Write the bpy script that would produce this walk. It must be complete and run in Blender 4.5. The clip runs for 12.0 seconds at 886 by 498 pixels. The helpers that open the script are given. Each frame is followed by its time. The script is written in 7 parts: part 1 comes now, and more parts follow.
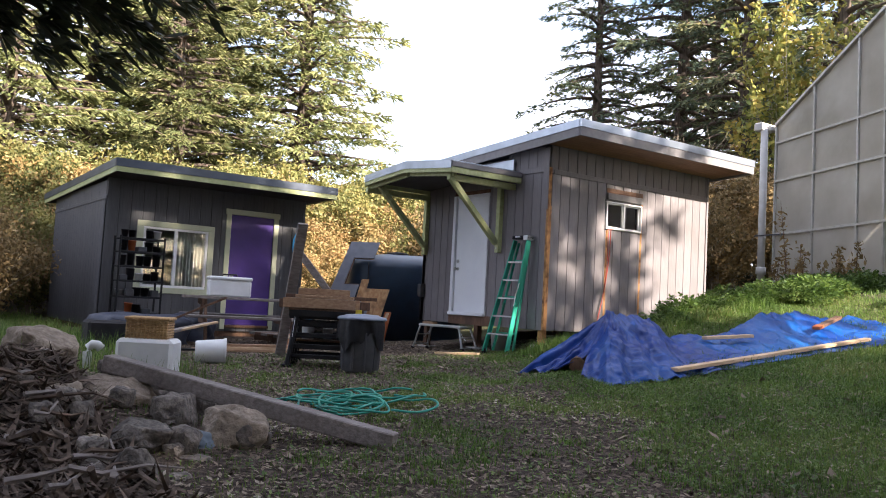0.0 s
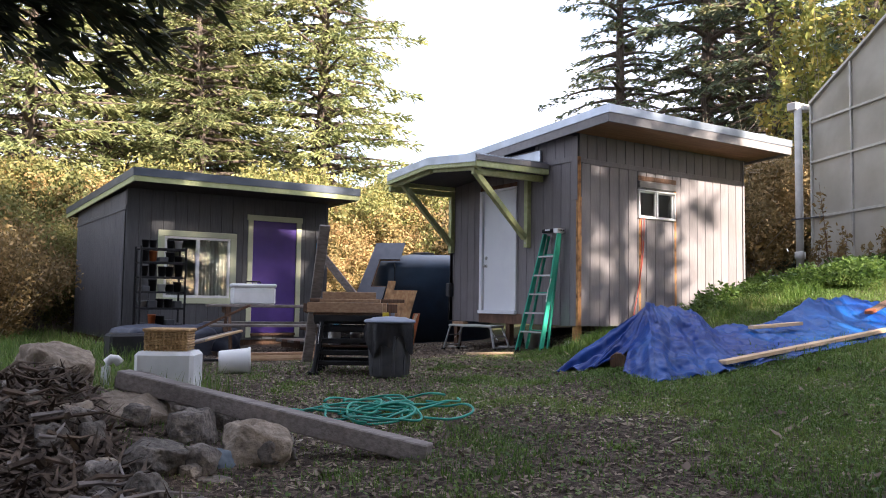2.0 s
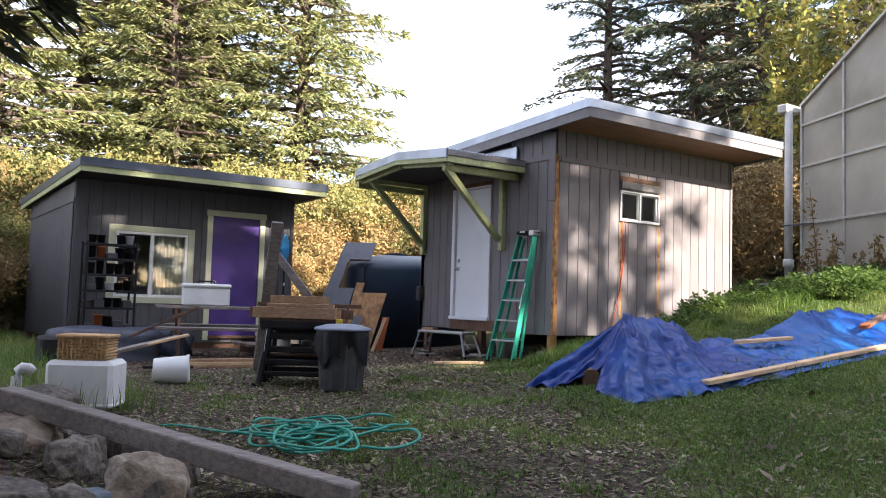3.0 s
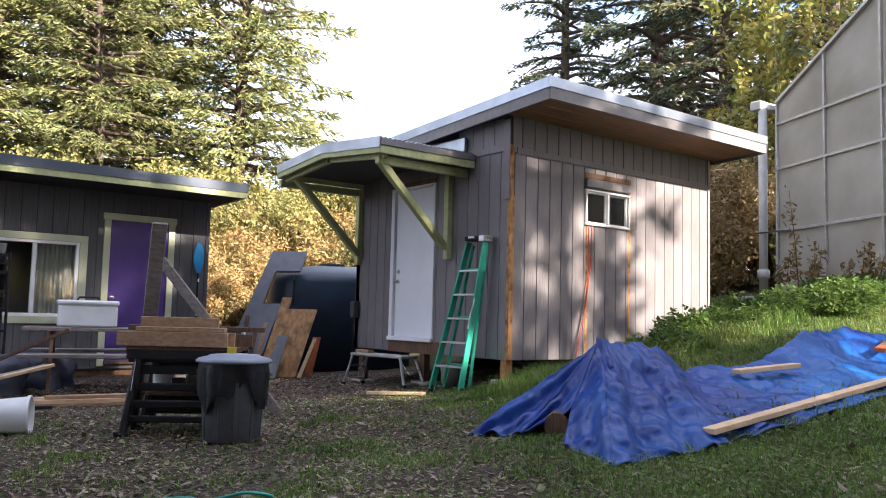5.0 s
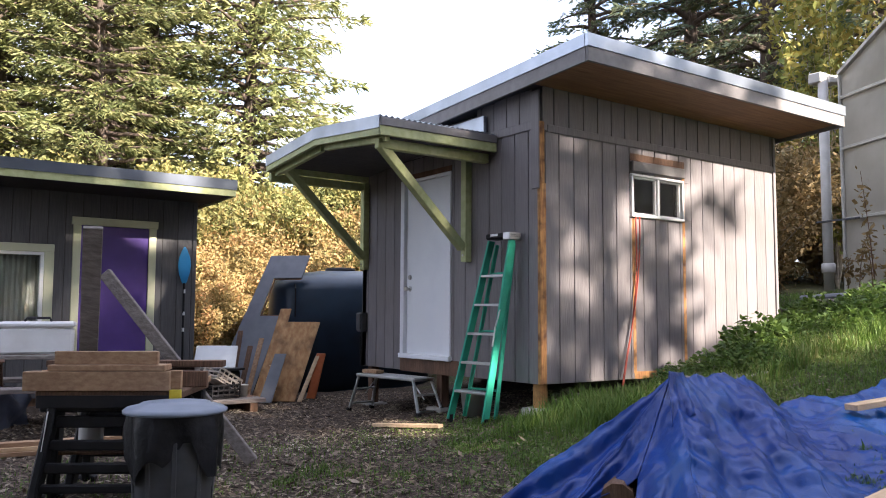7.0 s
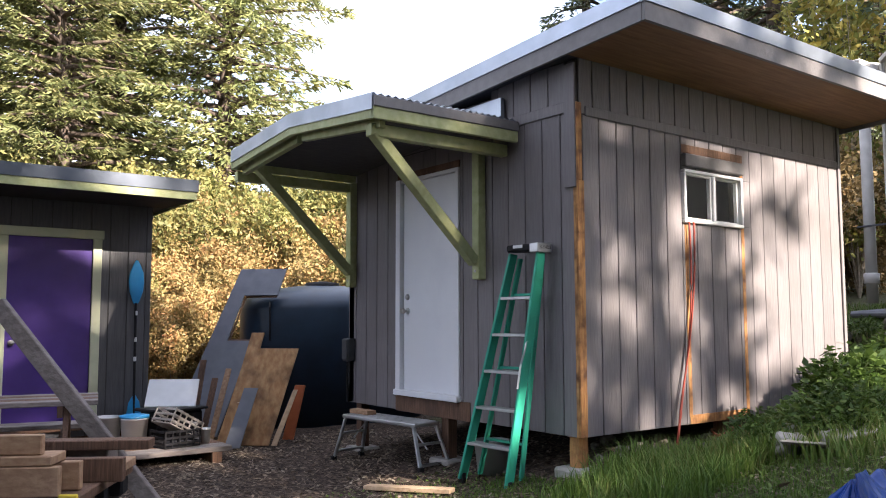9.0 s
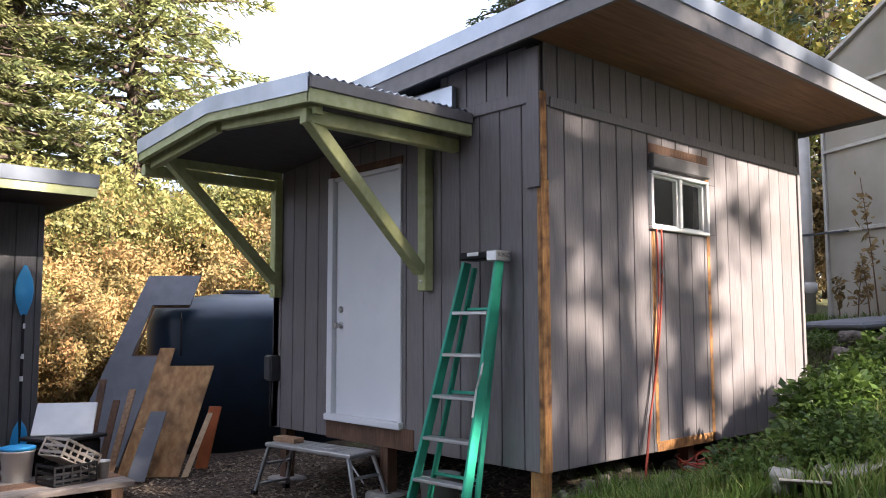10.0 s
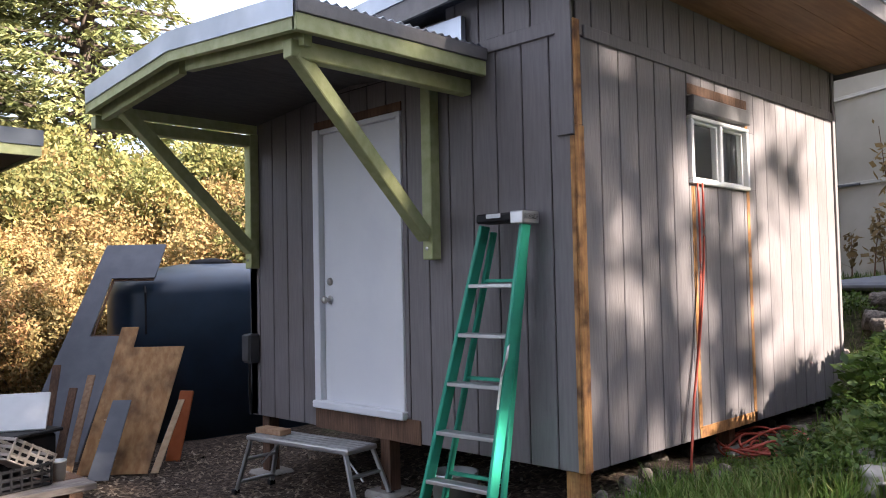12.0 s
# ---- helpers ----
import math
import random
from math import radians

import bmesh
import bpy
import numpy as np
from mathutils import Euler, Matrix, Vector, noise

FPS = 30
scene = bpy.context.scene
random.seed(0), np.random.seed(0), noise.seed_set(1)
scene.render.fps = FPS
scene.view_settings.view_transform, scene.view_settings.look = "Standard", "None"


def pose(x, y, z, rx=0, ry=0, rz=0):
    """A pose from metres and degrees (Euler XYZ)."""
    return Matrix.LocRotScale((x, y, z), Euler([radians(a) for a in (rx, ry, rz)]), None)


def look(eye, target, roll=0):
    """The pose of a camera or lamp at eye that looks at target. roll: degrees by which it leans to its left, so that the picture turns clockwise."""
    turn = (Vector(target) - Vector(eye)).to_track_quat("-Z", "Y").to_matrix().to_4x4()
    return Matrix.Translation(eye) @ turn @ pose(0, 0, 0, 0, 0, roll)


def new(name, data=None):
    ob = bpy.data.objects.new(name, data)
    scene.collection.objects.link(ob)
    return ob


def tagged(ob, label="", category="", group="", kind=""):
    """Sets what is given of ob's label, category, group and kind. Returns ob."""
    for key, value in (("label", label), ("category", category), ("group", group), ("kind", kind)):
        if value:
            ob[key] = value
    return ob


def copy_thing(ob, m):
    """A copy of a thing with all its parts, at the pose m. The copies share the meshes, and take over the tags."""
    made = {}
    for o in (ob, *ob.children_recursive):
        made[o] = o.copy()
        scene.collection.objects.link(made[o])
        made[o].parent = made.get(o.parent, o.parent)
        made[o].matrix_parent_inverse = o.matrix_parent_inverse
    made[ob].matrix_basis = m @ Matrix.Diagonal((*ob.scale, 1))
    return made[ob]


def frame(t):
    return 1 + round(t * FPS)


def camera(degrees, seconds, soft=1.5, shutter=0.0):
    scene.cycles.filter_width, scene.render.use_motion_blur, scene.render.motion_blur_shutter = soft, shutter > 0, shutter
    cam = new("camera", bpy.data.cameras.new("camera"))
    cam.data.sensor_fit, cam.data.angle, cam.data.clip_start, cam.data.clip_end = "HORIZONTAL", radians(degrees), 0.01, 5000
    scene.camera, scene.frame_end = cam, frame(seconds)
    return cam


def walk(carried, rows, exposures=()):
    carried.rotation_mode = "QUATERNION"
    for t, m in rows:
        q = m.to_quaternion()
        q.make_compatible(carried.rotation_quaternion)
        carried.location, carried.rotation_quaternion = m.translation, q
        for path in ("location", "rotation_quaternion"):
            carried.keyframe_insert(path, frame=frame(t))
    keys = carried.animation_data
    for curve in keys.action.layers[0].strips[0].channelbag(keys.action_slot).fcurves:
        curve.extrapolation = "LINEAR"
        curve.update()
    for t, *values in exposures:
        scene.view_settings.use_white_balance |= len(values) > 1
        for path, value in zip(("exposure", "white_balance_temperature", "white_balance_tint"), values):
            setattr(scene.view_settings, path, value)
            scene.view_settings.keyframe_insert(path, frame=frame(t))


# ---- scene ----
cam = camera(57.1, 12.0, 1.0)
PATH = [
    (0, (-8.53, -9.239, 0.838), (-7.372, -7.614, 0.97), 3.1),
    (0.5, (-8.511, -9.258, 0.856), (-7.406, -7.596, 0.982), 2.4),
    (1, (-8.515, -9.243, 0.831), (-7.424, -7.572, 0.961), 1.8),
    (1.5, (-8.455, -9.142, 0.828), (-7.36, -7.473, 0.959), 1.1),
    (2, (-8.303, -8.886, 0.828), (-7.198, -7.225, 0.958), 0.8),
    (2.5, (-7.957, -8.64, 0.866), (-6.836, -6.988, 0.997), 1.1),
    (3, (-7.627, -8.373, 0.906), (-6.496, -6.729, 1.037), 1.8),
    (5, (-6.365, -7.014, 0.991), (-5.15, -5.434, 1.155), 1.5),
    (5.5, (-6.078, -6.681, 1.023), (-4.854, -5.108, 1.186), 1.2),
    (6, (-5.855, -6.327, 1.062), (-4.629, -4.755, 1.219), 0.8),
    (6.5, (-5.553, -6.023, 1.12), (-4.361, -4.424, 1.274), 0.1),
    (7, (-5.264, -5.743, 1.168), (-4.102, -4.123, 1.325), 0.3),
    (8.8, (-4.57, -4.442, 1.382), (-3.39, -2.834, 1.539), 0.0),
    (9, (-4.458, -4.251, 1.383), (-3.261, -2.657, 1.552), -0.1),
    (9.5, (-4.236, -3.879, 1.43), (-2.98, -2.333, 1.606), -0.2),
    (10, (-4.111, -3.487, 1.472), (-2.759, -2.023, 1.652), -0.1),
    (10.5, (-3.974, -3.198, 1.512), (-2.614, -1.741, 1.679), -0.2),
    (11, (-3.816, -2.949, 1.549), (-2.44, -1.505, 1.695), -0.4),
    (11.5, (-3.743, -2.736, 1.543), (-2.347, -1.308, 1.65), -0.9),
    (12, (-3.701, -2.645, 1.559), (-2.288, -1.231, 1.642), -1.2),
]
walk(cam, [(t, look(eye, target, roll)) for t, eye, target, roll in PATH], [(0.0, 2.4, 6500, 16), (2.0, 2.48, 6500, 16), (3.0, 2.55, 6500, 16), (7.0, 2.52, 6500, 16), (9.0, 2.45, 6500, 16), (10.5, 2.48, 6500, 16), (12.0, 2.58, 6500, 16)])


# ---- world, sun ----
SUN_EL, SUN_AZ = 30.0, 170.0          # azimuth clockwise from +y
sun_to = Vector((math.sin(radians(SUN_AZ)) * math.cos(radians(SUN_EL)), math.cos(radians(SUN_AZ)) * math.cos(radians(SUN_EL)), math.sin(radians(SUN_EL))))
world = bpy.data.worlds.new("world")
scene.world = world
world.use_nodes = True
wn, wl = world.node_tree.nodes, world.node_tree.links
wn.clear()
w_out = wn.new("ShaderNodeOutputWorld")
w_sky = wn.new("ShaderNodeTexSky")
w_sky.sky_type, w_sky.sun_disc = "NISHITA", False
w_sky.sun_elevation, w_sky.sun_rotation = radians(SUN_EL), radians(SUN_AZ)
w_bg = wn.new("ShaderNodeBackground")
w_bg.inputs["Strength"].default_value = 0.09
w_cloud = wn.new("ShaderNodeBackground")
w_cloud.inputs["Color"].default_value = (0.84, 0.90, 1.06, 1)
w_cloud.inputs["Strength"].default_value = 0.46
w_co = wn.new("ShaderNodeTexCoord")
w_map = wn.new("ShaderNodeMapping")
w_map.inputs["Scale"].default_value = (1.6, 1.6, 3.6)
w_map.inputs["Location"].default_value = (3.3, 1.2, 0.4)
w_no = wn.new("ShaderNodeTexNoise")
w_no.inputs["Scale"].default_value = 1.5
w_no.inputs["Detail"].default_value = 7
w_no.inputs["Roughness"].default_value = 0.55
w_ramp = wn.new("ShaderNodeValToRGB")
w_ramp.color_ramp.elements[0].position, w_ramp.color_ramp.elements[1].position = 0.36, 0.53
w_mix = wn.new("ShaderNodeMixShader")
wl.new(w_co.outputs["Generated"], w_map.inputs["Vector"])
wl.new(w_map.outputs["Vector"], w_no.inputs["Vector"])
wl.new(w_no.outputs["Fac"], w_ramp.inputs["Fac"])
wl.new(w_sky.outputs["Color"], w_bg.inputs["Color"])
wl.new(w_ramp.outputs["Color"], w_mix.inputs["Fac"])
wl.new(w_bg.outputs["Background"], w_mix.inputs[1])
wl.new(w_cloud.outputs["Background"], w_mix.inputs[2])
wl.new(w_mix.outputs["Shader"], w_out.inputs["Surface"])

sun_data = bpy.data.lights.new("sun", "SUN")
sun_data.energy, sun_data.angle, sun_data.color = 4.0, radians(0.6), (1.0, 0.9, 0.76)
sun_lamp = new("sun", sun_data)
sun_lamp.matrix_basis = look(sun_to * 60, (0, 0, 0))


# ---- materials ----
def material(name, col, col2=None, rough=0.7, metal=0.0, scale=8.0, detail=6.0, stretch=(1, 1, 1), bump=0.2, bump_scale=None,
             stain=None, stain_scale=1.2, stain_amt=0.35, spread=0.0, island=False, spec=0.4, lo=0.35, hi=0.65, translucent=0.0, coat=0.0):
    """A surface with fine grain (col to col2), broad stains and relief; spread varies its value from piece to piece."""
    m = bpy.data.materials.new(name)
    m.use_nodes = True
    n, l = m.node_tree.nodes, m.node_tree.links
    b = n["Principled BSDF"]
    co = n.new("ShaderNodeTexCoord")
    mp = n.new("ShaderNodeMapping")
    mp.inputs["Scale"].default_value = stretch
    l.new(co.outputs["Object"], mp.inputs["Vector"])
    fine = n.new("ShaderNodeTexNoise")
    fine.inputs["Scale"].default_value, fine.inputs["Detail"].default_value = scale, detail
    l.new(mp.outputs["Vector"], fine.inputs["Vector"])
    ramp = n.new("ShaderNodeValToRGB")
    ramp.color_ramp.elements[0].position, ramp.color_ramp.elements[1].position = lo, hi
    ramp.color_ramp.elements[0].color = (*col, 1)
    ramp.color_ramp.elements[1].color = (*(col2 or [c * 1.25 for c in col]), 1)
    l.new(fine.outputs["Fac"], ramp.inputs["Fac"])
    out = ramp.outputs["Color"]
    if stain:
        broad = n.new("ShaderNodeTexNoise")
        broad.inputs["Scale"].default_value, broad.inputs["Detail"].default_value = stain_scale, 5
        l.new(co.outputs["Object"], broad.inputs["Vector"])
        sr = n.new("ShaderNodeMapRange")
        sr.inputs["From Min"].default_value, sr.inputs["From Max"].default_value = 0.45, 0.7
        sr.inputs["To Max"].default_value = stain_amt
        l.new(broad.outputs["Fac"], sr.inputs["Value"])
        mx = n.new("ShaderNodeMix")
        mx.data_type = "RGBA"
        l.new(sr.outputs["Result"], mx.inputs["Factor"])
        l.new(out, mx.inputs["A"])
        mx.inputs["B"].default_value = (*stain, 1)
        out = mx.outputs["Result"]
    if spread:
        if island:
            src = n.new("ShaderNodeNewGeometry").outputs["Random Per Island"]
        else:
            src = n.new("ShaderNodeObjectInfo").outputs["Random"]
        vr = n.new("ShaderNodeMapRange")
        vr.inputs["To Min"].default_value, vr.inputs["To Max"].default_value = 1 - spread, 1 + spread
        l.new(src, vr.inputs["Value"])
        hs = n.new("ShaderNodeHueSaturation")
        l.new(out, hs.inputs["Color"])
        l.new(vr.outputs["Result"], hs.inputs["Value"])
        out = hs.outputs["Color"]
    l.new(out, b.inputs["Base Color"])
    b.inputs["Roughness"].default_value, b.inputs["Metallic"].default_value = rough, metal
    b.inputs["Specular IOR Level"].default_value = spec
    b.inputs["Coat Weight"].default_value = coat
    if bump:
        bn = n.new("ShaderNodeTexNoise")
        bn.inputs["Scale"].default_value, bn.inputs["Detail"].default_value = bump_scale or scale * 2, 6
        l.new(mp.outputs["Vector"], bn.inputs["Vector"])
        bu = n.new("ShaderNodeBump")
        bu.inputs["Strength"].default_value, bu.inputs["Distance"].default_value = bump, 0.02
        l.new(bn.outputs["Fac"], bu.inputs["Height"])
        l.new(bu.outputs["Normal"], b.inputs["Normal"])
    if translucent:
        tr = n.new("ShaderNodeBsdfTranslucent")
        l.new(out, tr.inputs["Color"])
        ms = n.new("ShaderNodeMixShader")
        ms.inputs["Fac"].default_value = translucent
        l.new(b.outputs["BSDF"], ms.inputs[1])
        l.new(tr.outputs["BSDF"], ms.inputs[2])
        l.new(ms.outputs["Shader"], n["Material Output"].inputs["Surface"])
    return m


def leaf_material(name, colours, translucent=0.35, rough=0.6, tint=0.25):
    """Foliage: each leaf takes its hue from a ramp by chance, and each plant its own value."""
    m = bpy.data.materials.new(name)
    m.use_nodes = True
    n, l = m.node_tree.nodes, m.node_tree.links
    b = n["Principled BSDF"]
    geo = n.new("ShaderNodeNewGeometry")
    ramp = n.new("ShaderNodeValToRGB")
    el = ramp.color_ramp.elements
    while len(el) < len(colours):
        el.new(0.5)
    for i, c in enumerate(colours):
        el[i].position, el[i].color = i / max(1, len(colours) - 1), (*c, 1)
    co = n.new("ShaderNodeTexCoord")
    no = n.new("ShaderNodeTexNoise")
    no.inputs["Scale"].default_value, no.inputs["Detail"].default_value = 0.7, 3
    l.new(co.outputs["Object"], no.inputs["Vector"])
    mr = n.new("ShaderNodeMath")
    mr.operation = "MULTIPLY_ADD"
    l.new(geo.outputs["Random Per Island"], mr.inputs[0])
    mr.inputs[1].default_value = 0.55
    sub = n.new("ShaderNodeMapRange")
    sub.inputs["From Min"].default_value, sub.inputs["From Max"].default_value = 0.35, 0.65
    sub.inputs["To Max"].default_value = 0.45
    l.new(no.outputs["Fac"], sub.inputs["Value"])
    l.new(sub.outputs["Result"], mr.inputs[2])
    l.new(mr.outputs["Value"], ramp.inputs["Fac"])
    oi = n.new("ShaderNodeObjectInfo")
    vr = n.new("ShaderNodeMapRange")
    vr.inputs["To Min"].default_value, vr.inputs["To Max"].default_value = 1 - tint, 1 + tint
    l.new(oi.outputs["Random"], vr.inputs["Value"])
    hs = n.new("ShaderNodeHueSaturation")
    l.new(ramp.outputs["Color"], hs.inputs["Color"])
    l.new(vr.outputs["Result"], hs.inputs["Value"])
    l.new(hs.outputs["Color"], b.inputs["Base Color"])
    b.inputs["Roughness"].default_value, b.inputs["Specular IOR Level"].default_value = rough, 0.3
    tr = n.new("ShaderNodeBsdfTranslucent")
    l.new(hs.outputs["Color"], tr.inputs["Color"])
    ms = n.new("ShaderNodeMixShader")
    ms.inputs["Fac"].default_value = translucent
    l.new(b.outputs["BSDF"], ms.inputs[1])
    l.new(tr.outputs["BSDF"], ms.inputs[2])
    l.new(ms.outputs["Shader"], n["Material Output"].inputs["Surface"])
    return m


def glass_material(name, tint=(0.9, 0.95, 0.95), rough=0.02):
    m = bpy.data.materials.new(name)
    m.use_nodes = True
    b = m.node_tree.nodes["Principled BSDF"]
    b.inputs["Base Color"].default_value = (*tint, 1)
    b.inputs["Roughness"].default_value = rough
    b.inputs["Transmission Weight"].default_value = 1.0
    b.inputs["IOR"].default_value = 1.45
    return m


V = (6, 6, 0.5)     # grain that runs upright
siding_grey = material("painted siding", (0.155, 0.142, 0.147), (0.19, 0.174, 0.178), 0.62, scale=9, stretch=V, bump=0.22, bump_scale=14, stain=(0.13, 0.115, 0.108), stain_scale=1.6, stain_amt=0.45, spread=0.07)
siding_blue = material("painted grey siding", (0.082, 0.082, 0.09), (0.105, 0.105, 0.113), 0.6, scale=9, stretch=V, bump=0.2, bump_scale=14, stain=(0.06, 0.06, 0.064), stain_scale=1.5, stain_amt=0.4, spread=0.06)
# Backing behind the siding: groove shade is put into its dark colour.
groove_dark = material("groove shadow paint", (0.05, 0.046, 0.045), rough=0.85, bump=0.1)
trim_grey = material("grey trim paint", (0.18, 0.17, 0.172), (0.21, 0.2, 0.2), 0.55, scale=7, stretch=(2, 2, 2), bump=0.12, stain=(0.13, 0.12, 0.12), spread=0.05)
raw_cedar = material("bare cedar", (0.32, 0.14, 0.05), (0.50, 0.26, 0.095), 0.78, scale=10, stretch=(9, 9, 0.5), bump=0.35, stain=(0.08, 0.035, 0.02), stain_scale=9, stain_amt=0.9)
raw_dark = material("bare weathered wood", (0.10, 0.055, 0.035), (0.17, 0.095, 0.06), 0.85, scale=10, stretch=(9, 9, 0.6), bump=0.35, stain=(0.04, 0.025, 0.02), stain_scale=4, stain_amt=0.6)
soffit_wood = material("soffit plywood", (0.24, 0.115, 0.055), (0.34, 0.175, 0.085), 0.6, scale=5, stretch=(0.5, 6, 6), bump=0.12, stain=(0.11, 0.06, 0.04), stain_scale=1.1, stain_amt=0.5, spread=0.06)
green_trim = material("pale green trim", (0.36, 0.39, 0.18), (0.45, 0.48, 0.25), 0.55, scale=6, stretch=(3, 3, 3), bump=0.1, stain=(0.25, 0.27, 0.14), stain_scale=3, stain_amt=0.4, spread=0.05)
cream_trim = material("cream green trim", (0.50, 0.52, 0.36), (0.58, 0.60, 0.43), 0.55, scale=6, bump=0.1, stain=(0.38, 0.38, 0.27), stain_scale=3, stain_amt=0.4)
metal_flash = material("galvanised flashing", (0.36, 0.41, 0.48), (0.45, 0.50, 0.57), 0.40, metal=0.8, scale=3, bump=0.06, bump_scale=5, stain=(0.25, 0.28, 0.32), stain_scale=2, stain_amt=0.5)
corrugate = material("corrugated metal", (0.36, 0.40, 0.45), (0.46, 0.50, 0.55), 0.45, metal=0.8, scale=4, bump=0.05, stain=(0.22, 0.22, 0.24), stain_amt=0.5)
roof_felt = material("dark roof membrane", (0.05, 0.052, 0.058), rough=0.8, scale=20, bump=0.3)
white_paint = material("white door paint", (0.70, 0.71, 0.75), (0.76, 0.77, 0.80), 0.4, scale=3, bump=0.03, stain=(0.60, 0.60, 0.62), stain_scale=1.5, stain_amt=0.3)
white_vinyl = material("white vinyl", (0.76, 0.77, 0.77), (0.82, 0.82, 0.82), 0.35, scale=3, bump=0.0, stain=(0.6, 0.6, 0.58), stain_amt=0.25)
purple_paint = material("purple paint", (0.055, 0.022, 0.19), (0.07, 0.03, 0.23), 0.42, scale=4, bump=0.05, stain=(0.045, 0.02, 0.14), stain_amt=0.3)
steel = material("brushed steel", (0.45, 0.44, 0.42), (0.55, 0.54, 0.52), 0.32, metal=1.0, scale=20, bump=0.03)
window_glass = glass_material("window glass")
room_dark = material("dim room wall", (0.20, 0.19, 0.18), rough=0.9, scale=3, bump=0.1)
curtain_cloth = material("pale curtain cloth", (0.42, 0.43, 0.38), (0.50, 0.50, 0.45), 0.9, scale=30, bump=0.1)
concrete = material("pier concrete", (0.28, 0.26, 0.24), (0.36, 0.34, 0.31), 0.9, scale=14, bump=0.4, stain=(0.16, 0.14, 0.12))
bark = material("conifer bark", (0.06, 0.045, 0.035), (0.13, 0.10, 0.08), 0.95, scale=6, stretch=(3, 3, 0.5), bump=0.7)
twig_bark = material("bare grey twigs", (0.24, 0.20, 0.15), (0.36, 0.31, 0.24), 0.9, scale=10, bump=0.3)
needles = leaf_material("conifer needles", [(0.08, 0.105, 0.042), (0.16, 0.19, 0.075), (0.25, 0.26, 0.105), (0.33, 0.30, 0.14)], 0.25)
needles_blue = leaf_material("dark fir needles", [(0.04, 0.06, 0.045), (0.075, 0.105, 0.065), (0.13, 0.15, 0.07), (0.21, 0.19, 0.075)], 0.45)
needles_far = leaf_material("grey-green fir needles", [(0.055, 0.085, 0.062), (0.10, 0.14, 0.09), (0.17, 0.19, 0.095), (0.27, 0.24, 0.10)], 0.25)
# Overhead boughs: their silhouette darkness is put into the needle colour.
needles_near = leaf_material("shade-dark fir needles", [(0.018, 0.026, 0.020), (0.032, 0.045, 0.028), (0.055, 0.065, 0.034), (0.085, 0.08, 0.04)], 0.2)
maple_leaf = leaf_material("yellowing maple leaves", [(0.10, 0.14, 0.04), (0.20, 0.22, 0.06), (0.34, 0.30, 0.07), (0.42, 0.27, 0.08)], 0.3)
slate_flash = material("slate blue flashing", (0.075, 0.09, 0.115), (0.105, 0.122, 0.15), 0.45, metal=0.5, scale=3, bump=0.06, bump_scale=5, stain=(0.05, 0.06, 0.075), stain_scale=2, stain_amt=0.5)
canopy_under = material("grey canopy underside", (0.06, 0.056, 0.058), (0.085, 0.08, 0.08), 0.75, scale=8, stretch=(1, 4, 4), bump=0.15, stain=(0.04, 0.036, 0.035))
# Cabin soffit: deep shade under the eave is put into this colour.
eave_shade = material("shade-darkened eave boards", (0.022, 0.018, 0.017), (0.038, 0.031, 0.028), 0.8, scale=8, stretch=(1, 6, 6), bump=0.2)
shrub_leaf = leaf_material("autumn shrub leaves", [(0.15, 0.13, 0.05), (0.28, 0.22, 0.09), (0.38, 0.24, 0.10), (0.40, 0.18, 0.09)], 0.25)
shrub_green = leaf_material("yellow green shrub leaves", [(0.07, 0.09, 0.03), (0.14, 0.155, 0.05), (0.22, 0.20, 0.07), (0.30, 0.23, 0.08)], 0.25)
shrub_brown = leaf_material("dry brown shrub leaves", [(0.09, 0.068, 0.03), (0.17, 0.125, 0.055), (0.25, 0.165, 0.07), (0.31, 0.23, 0.11)])


# ---- mesh helpers ----
def mesh_object(name, verts, faces, mat, smooth=False):
    me = bpy.data.meshes.new(name)
    me.from_pydata([tuple(v) for v in verts], [], faces)
    me.update()
    if mat:
        me.materials.append(mat)
    if smooth:
        me.shade_smooth()
    return new(name, me)


def quads_object(name, v, mat, smooth=False):
    """One mesh from an (n, 4, 3) array of quads."""
    v = np.asarray(v, dtype=np.float32).reshape(-1, 4, 3)
    k = len(v)
    me = bpy.data.meshes.new(name)
    me.vertices.add(k * 4)
    me.vertices.foreach_set("co", v.ravel())
    me.loops.add(k * 4)
    me.loops.foreach_set("vertex_index", np.arange(k * 4, dtype=np.int32))
    me.polygons.add(k)
    me.polygons.foreach_set("loop_start", np.arange(0, k * 4, 4, dtype=np.int32))
    me.polygons.foreach_set("loop_total", np.full(k, 4, dtype=np.int32))
    me.update(calc_edges=True)
    me.validate()
    if mat:
        me.materials.append(mat)
    return new(name, me)


def under(ob, parent):
    """Hang ob, built in world places, under parent."""
    ob.parent = parent
    ob.matrix_parent_inverse = parent.matrix_basis.inverted() if parent.parent is None else Matrix()
    return ob


def root(name, at, label, category, group="", kind=""):
    return tagged(new(name), label, category, group, kind) if at is None else place(tagged(new(name), label, category, group, kind), at)


def place(ob, at):
    ob.matrix_basis = Matrix.Translation(at) if not isinstance(at, Matrix) else at
    return ob


def part(name, bm, mat, parent, label="", smooth=False):
    if isinstance(bm, list):
        return [part(name, b, mat, parent, label, smooth) for b in bm]
    me = bpy.data.meshes.new(name)
    bm.normal_update()
    bm.to_mesh(me)
    bm.free()
    if mat:
        me.materials.append(mat)
    if smooth:
        me.shade_smooth()
    ob = new(name, me)
    if label:
        tagged(ob, label)
    return under(ob, parent) if parent else ob


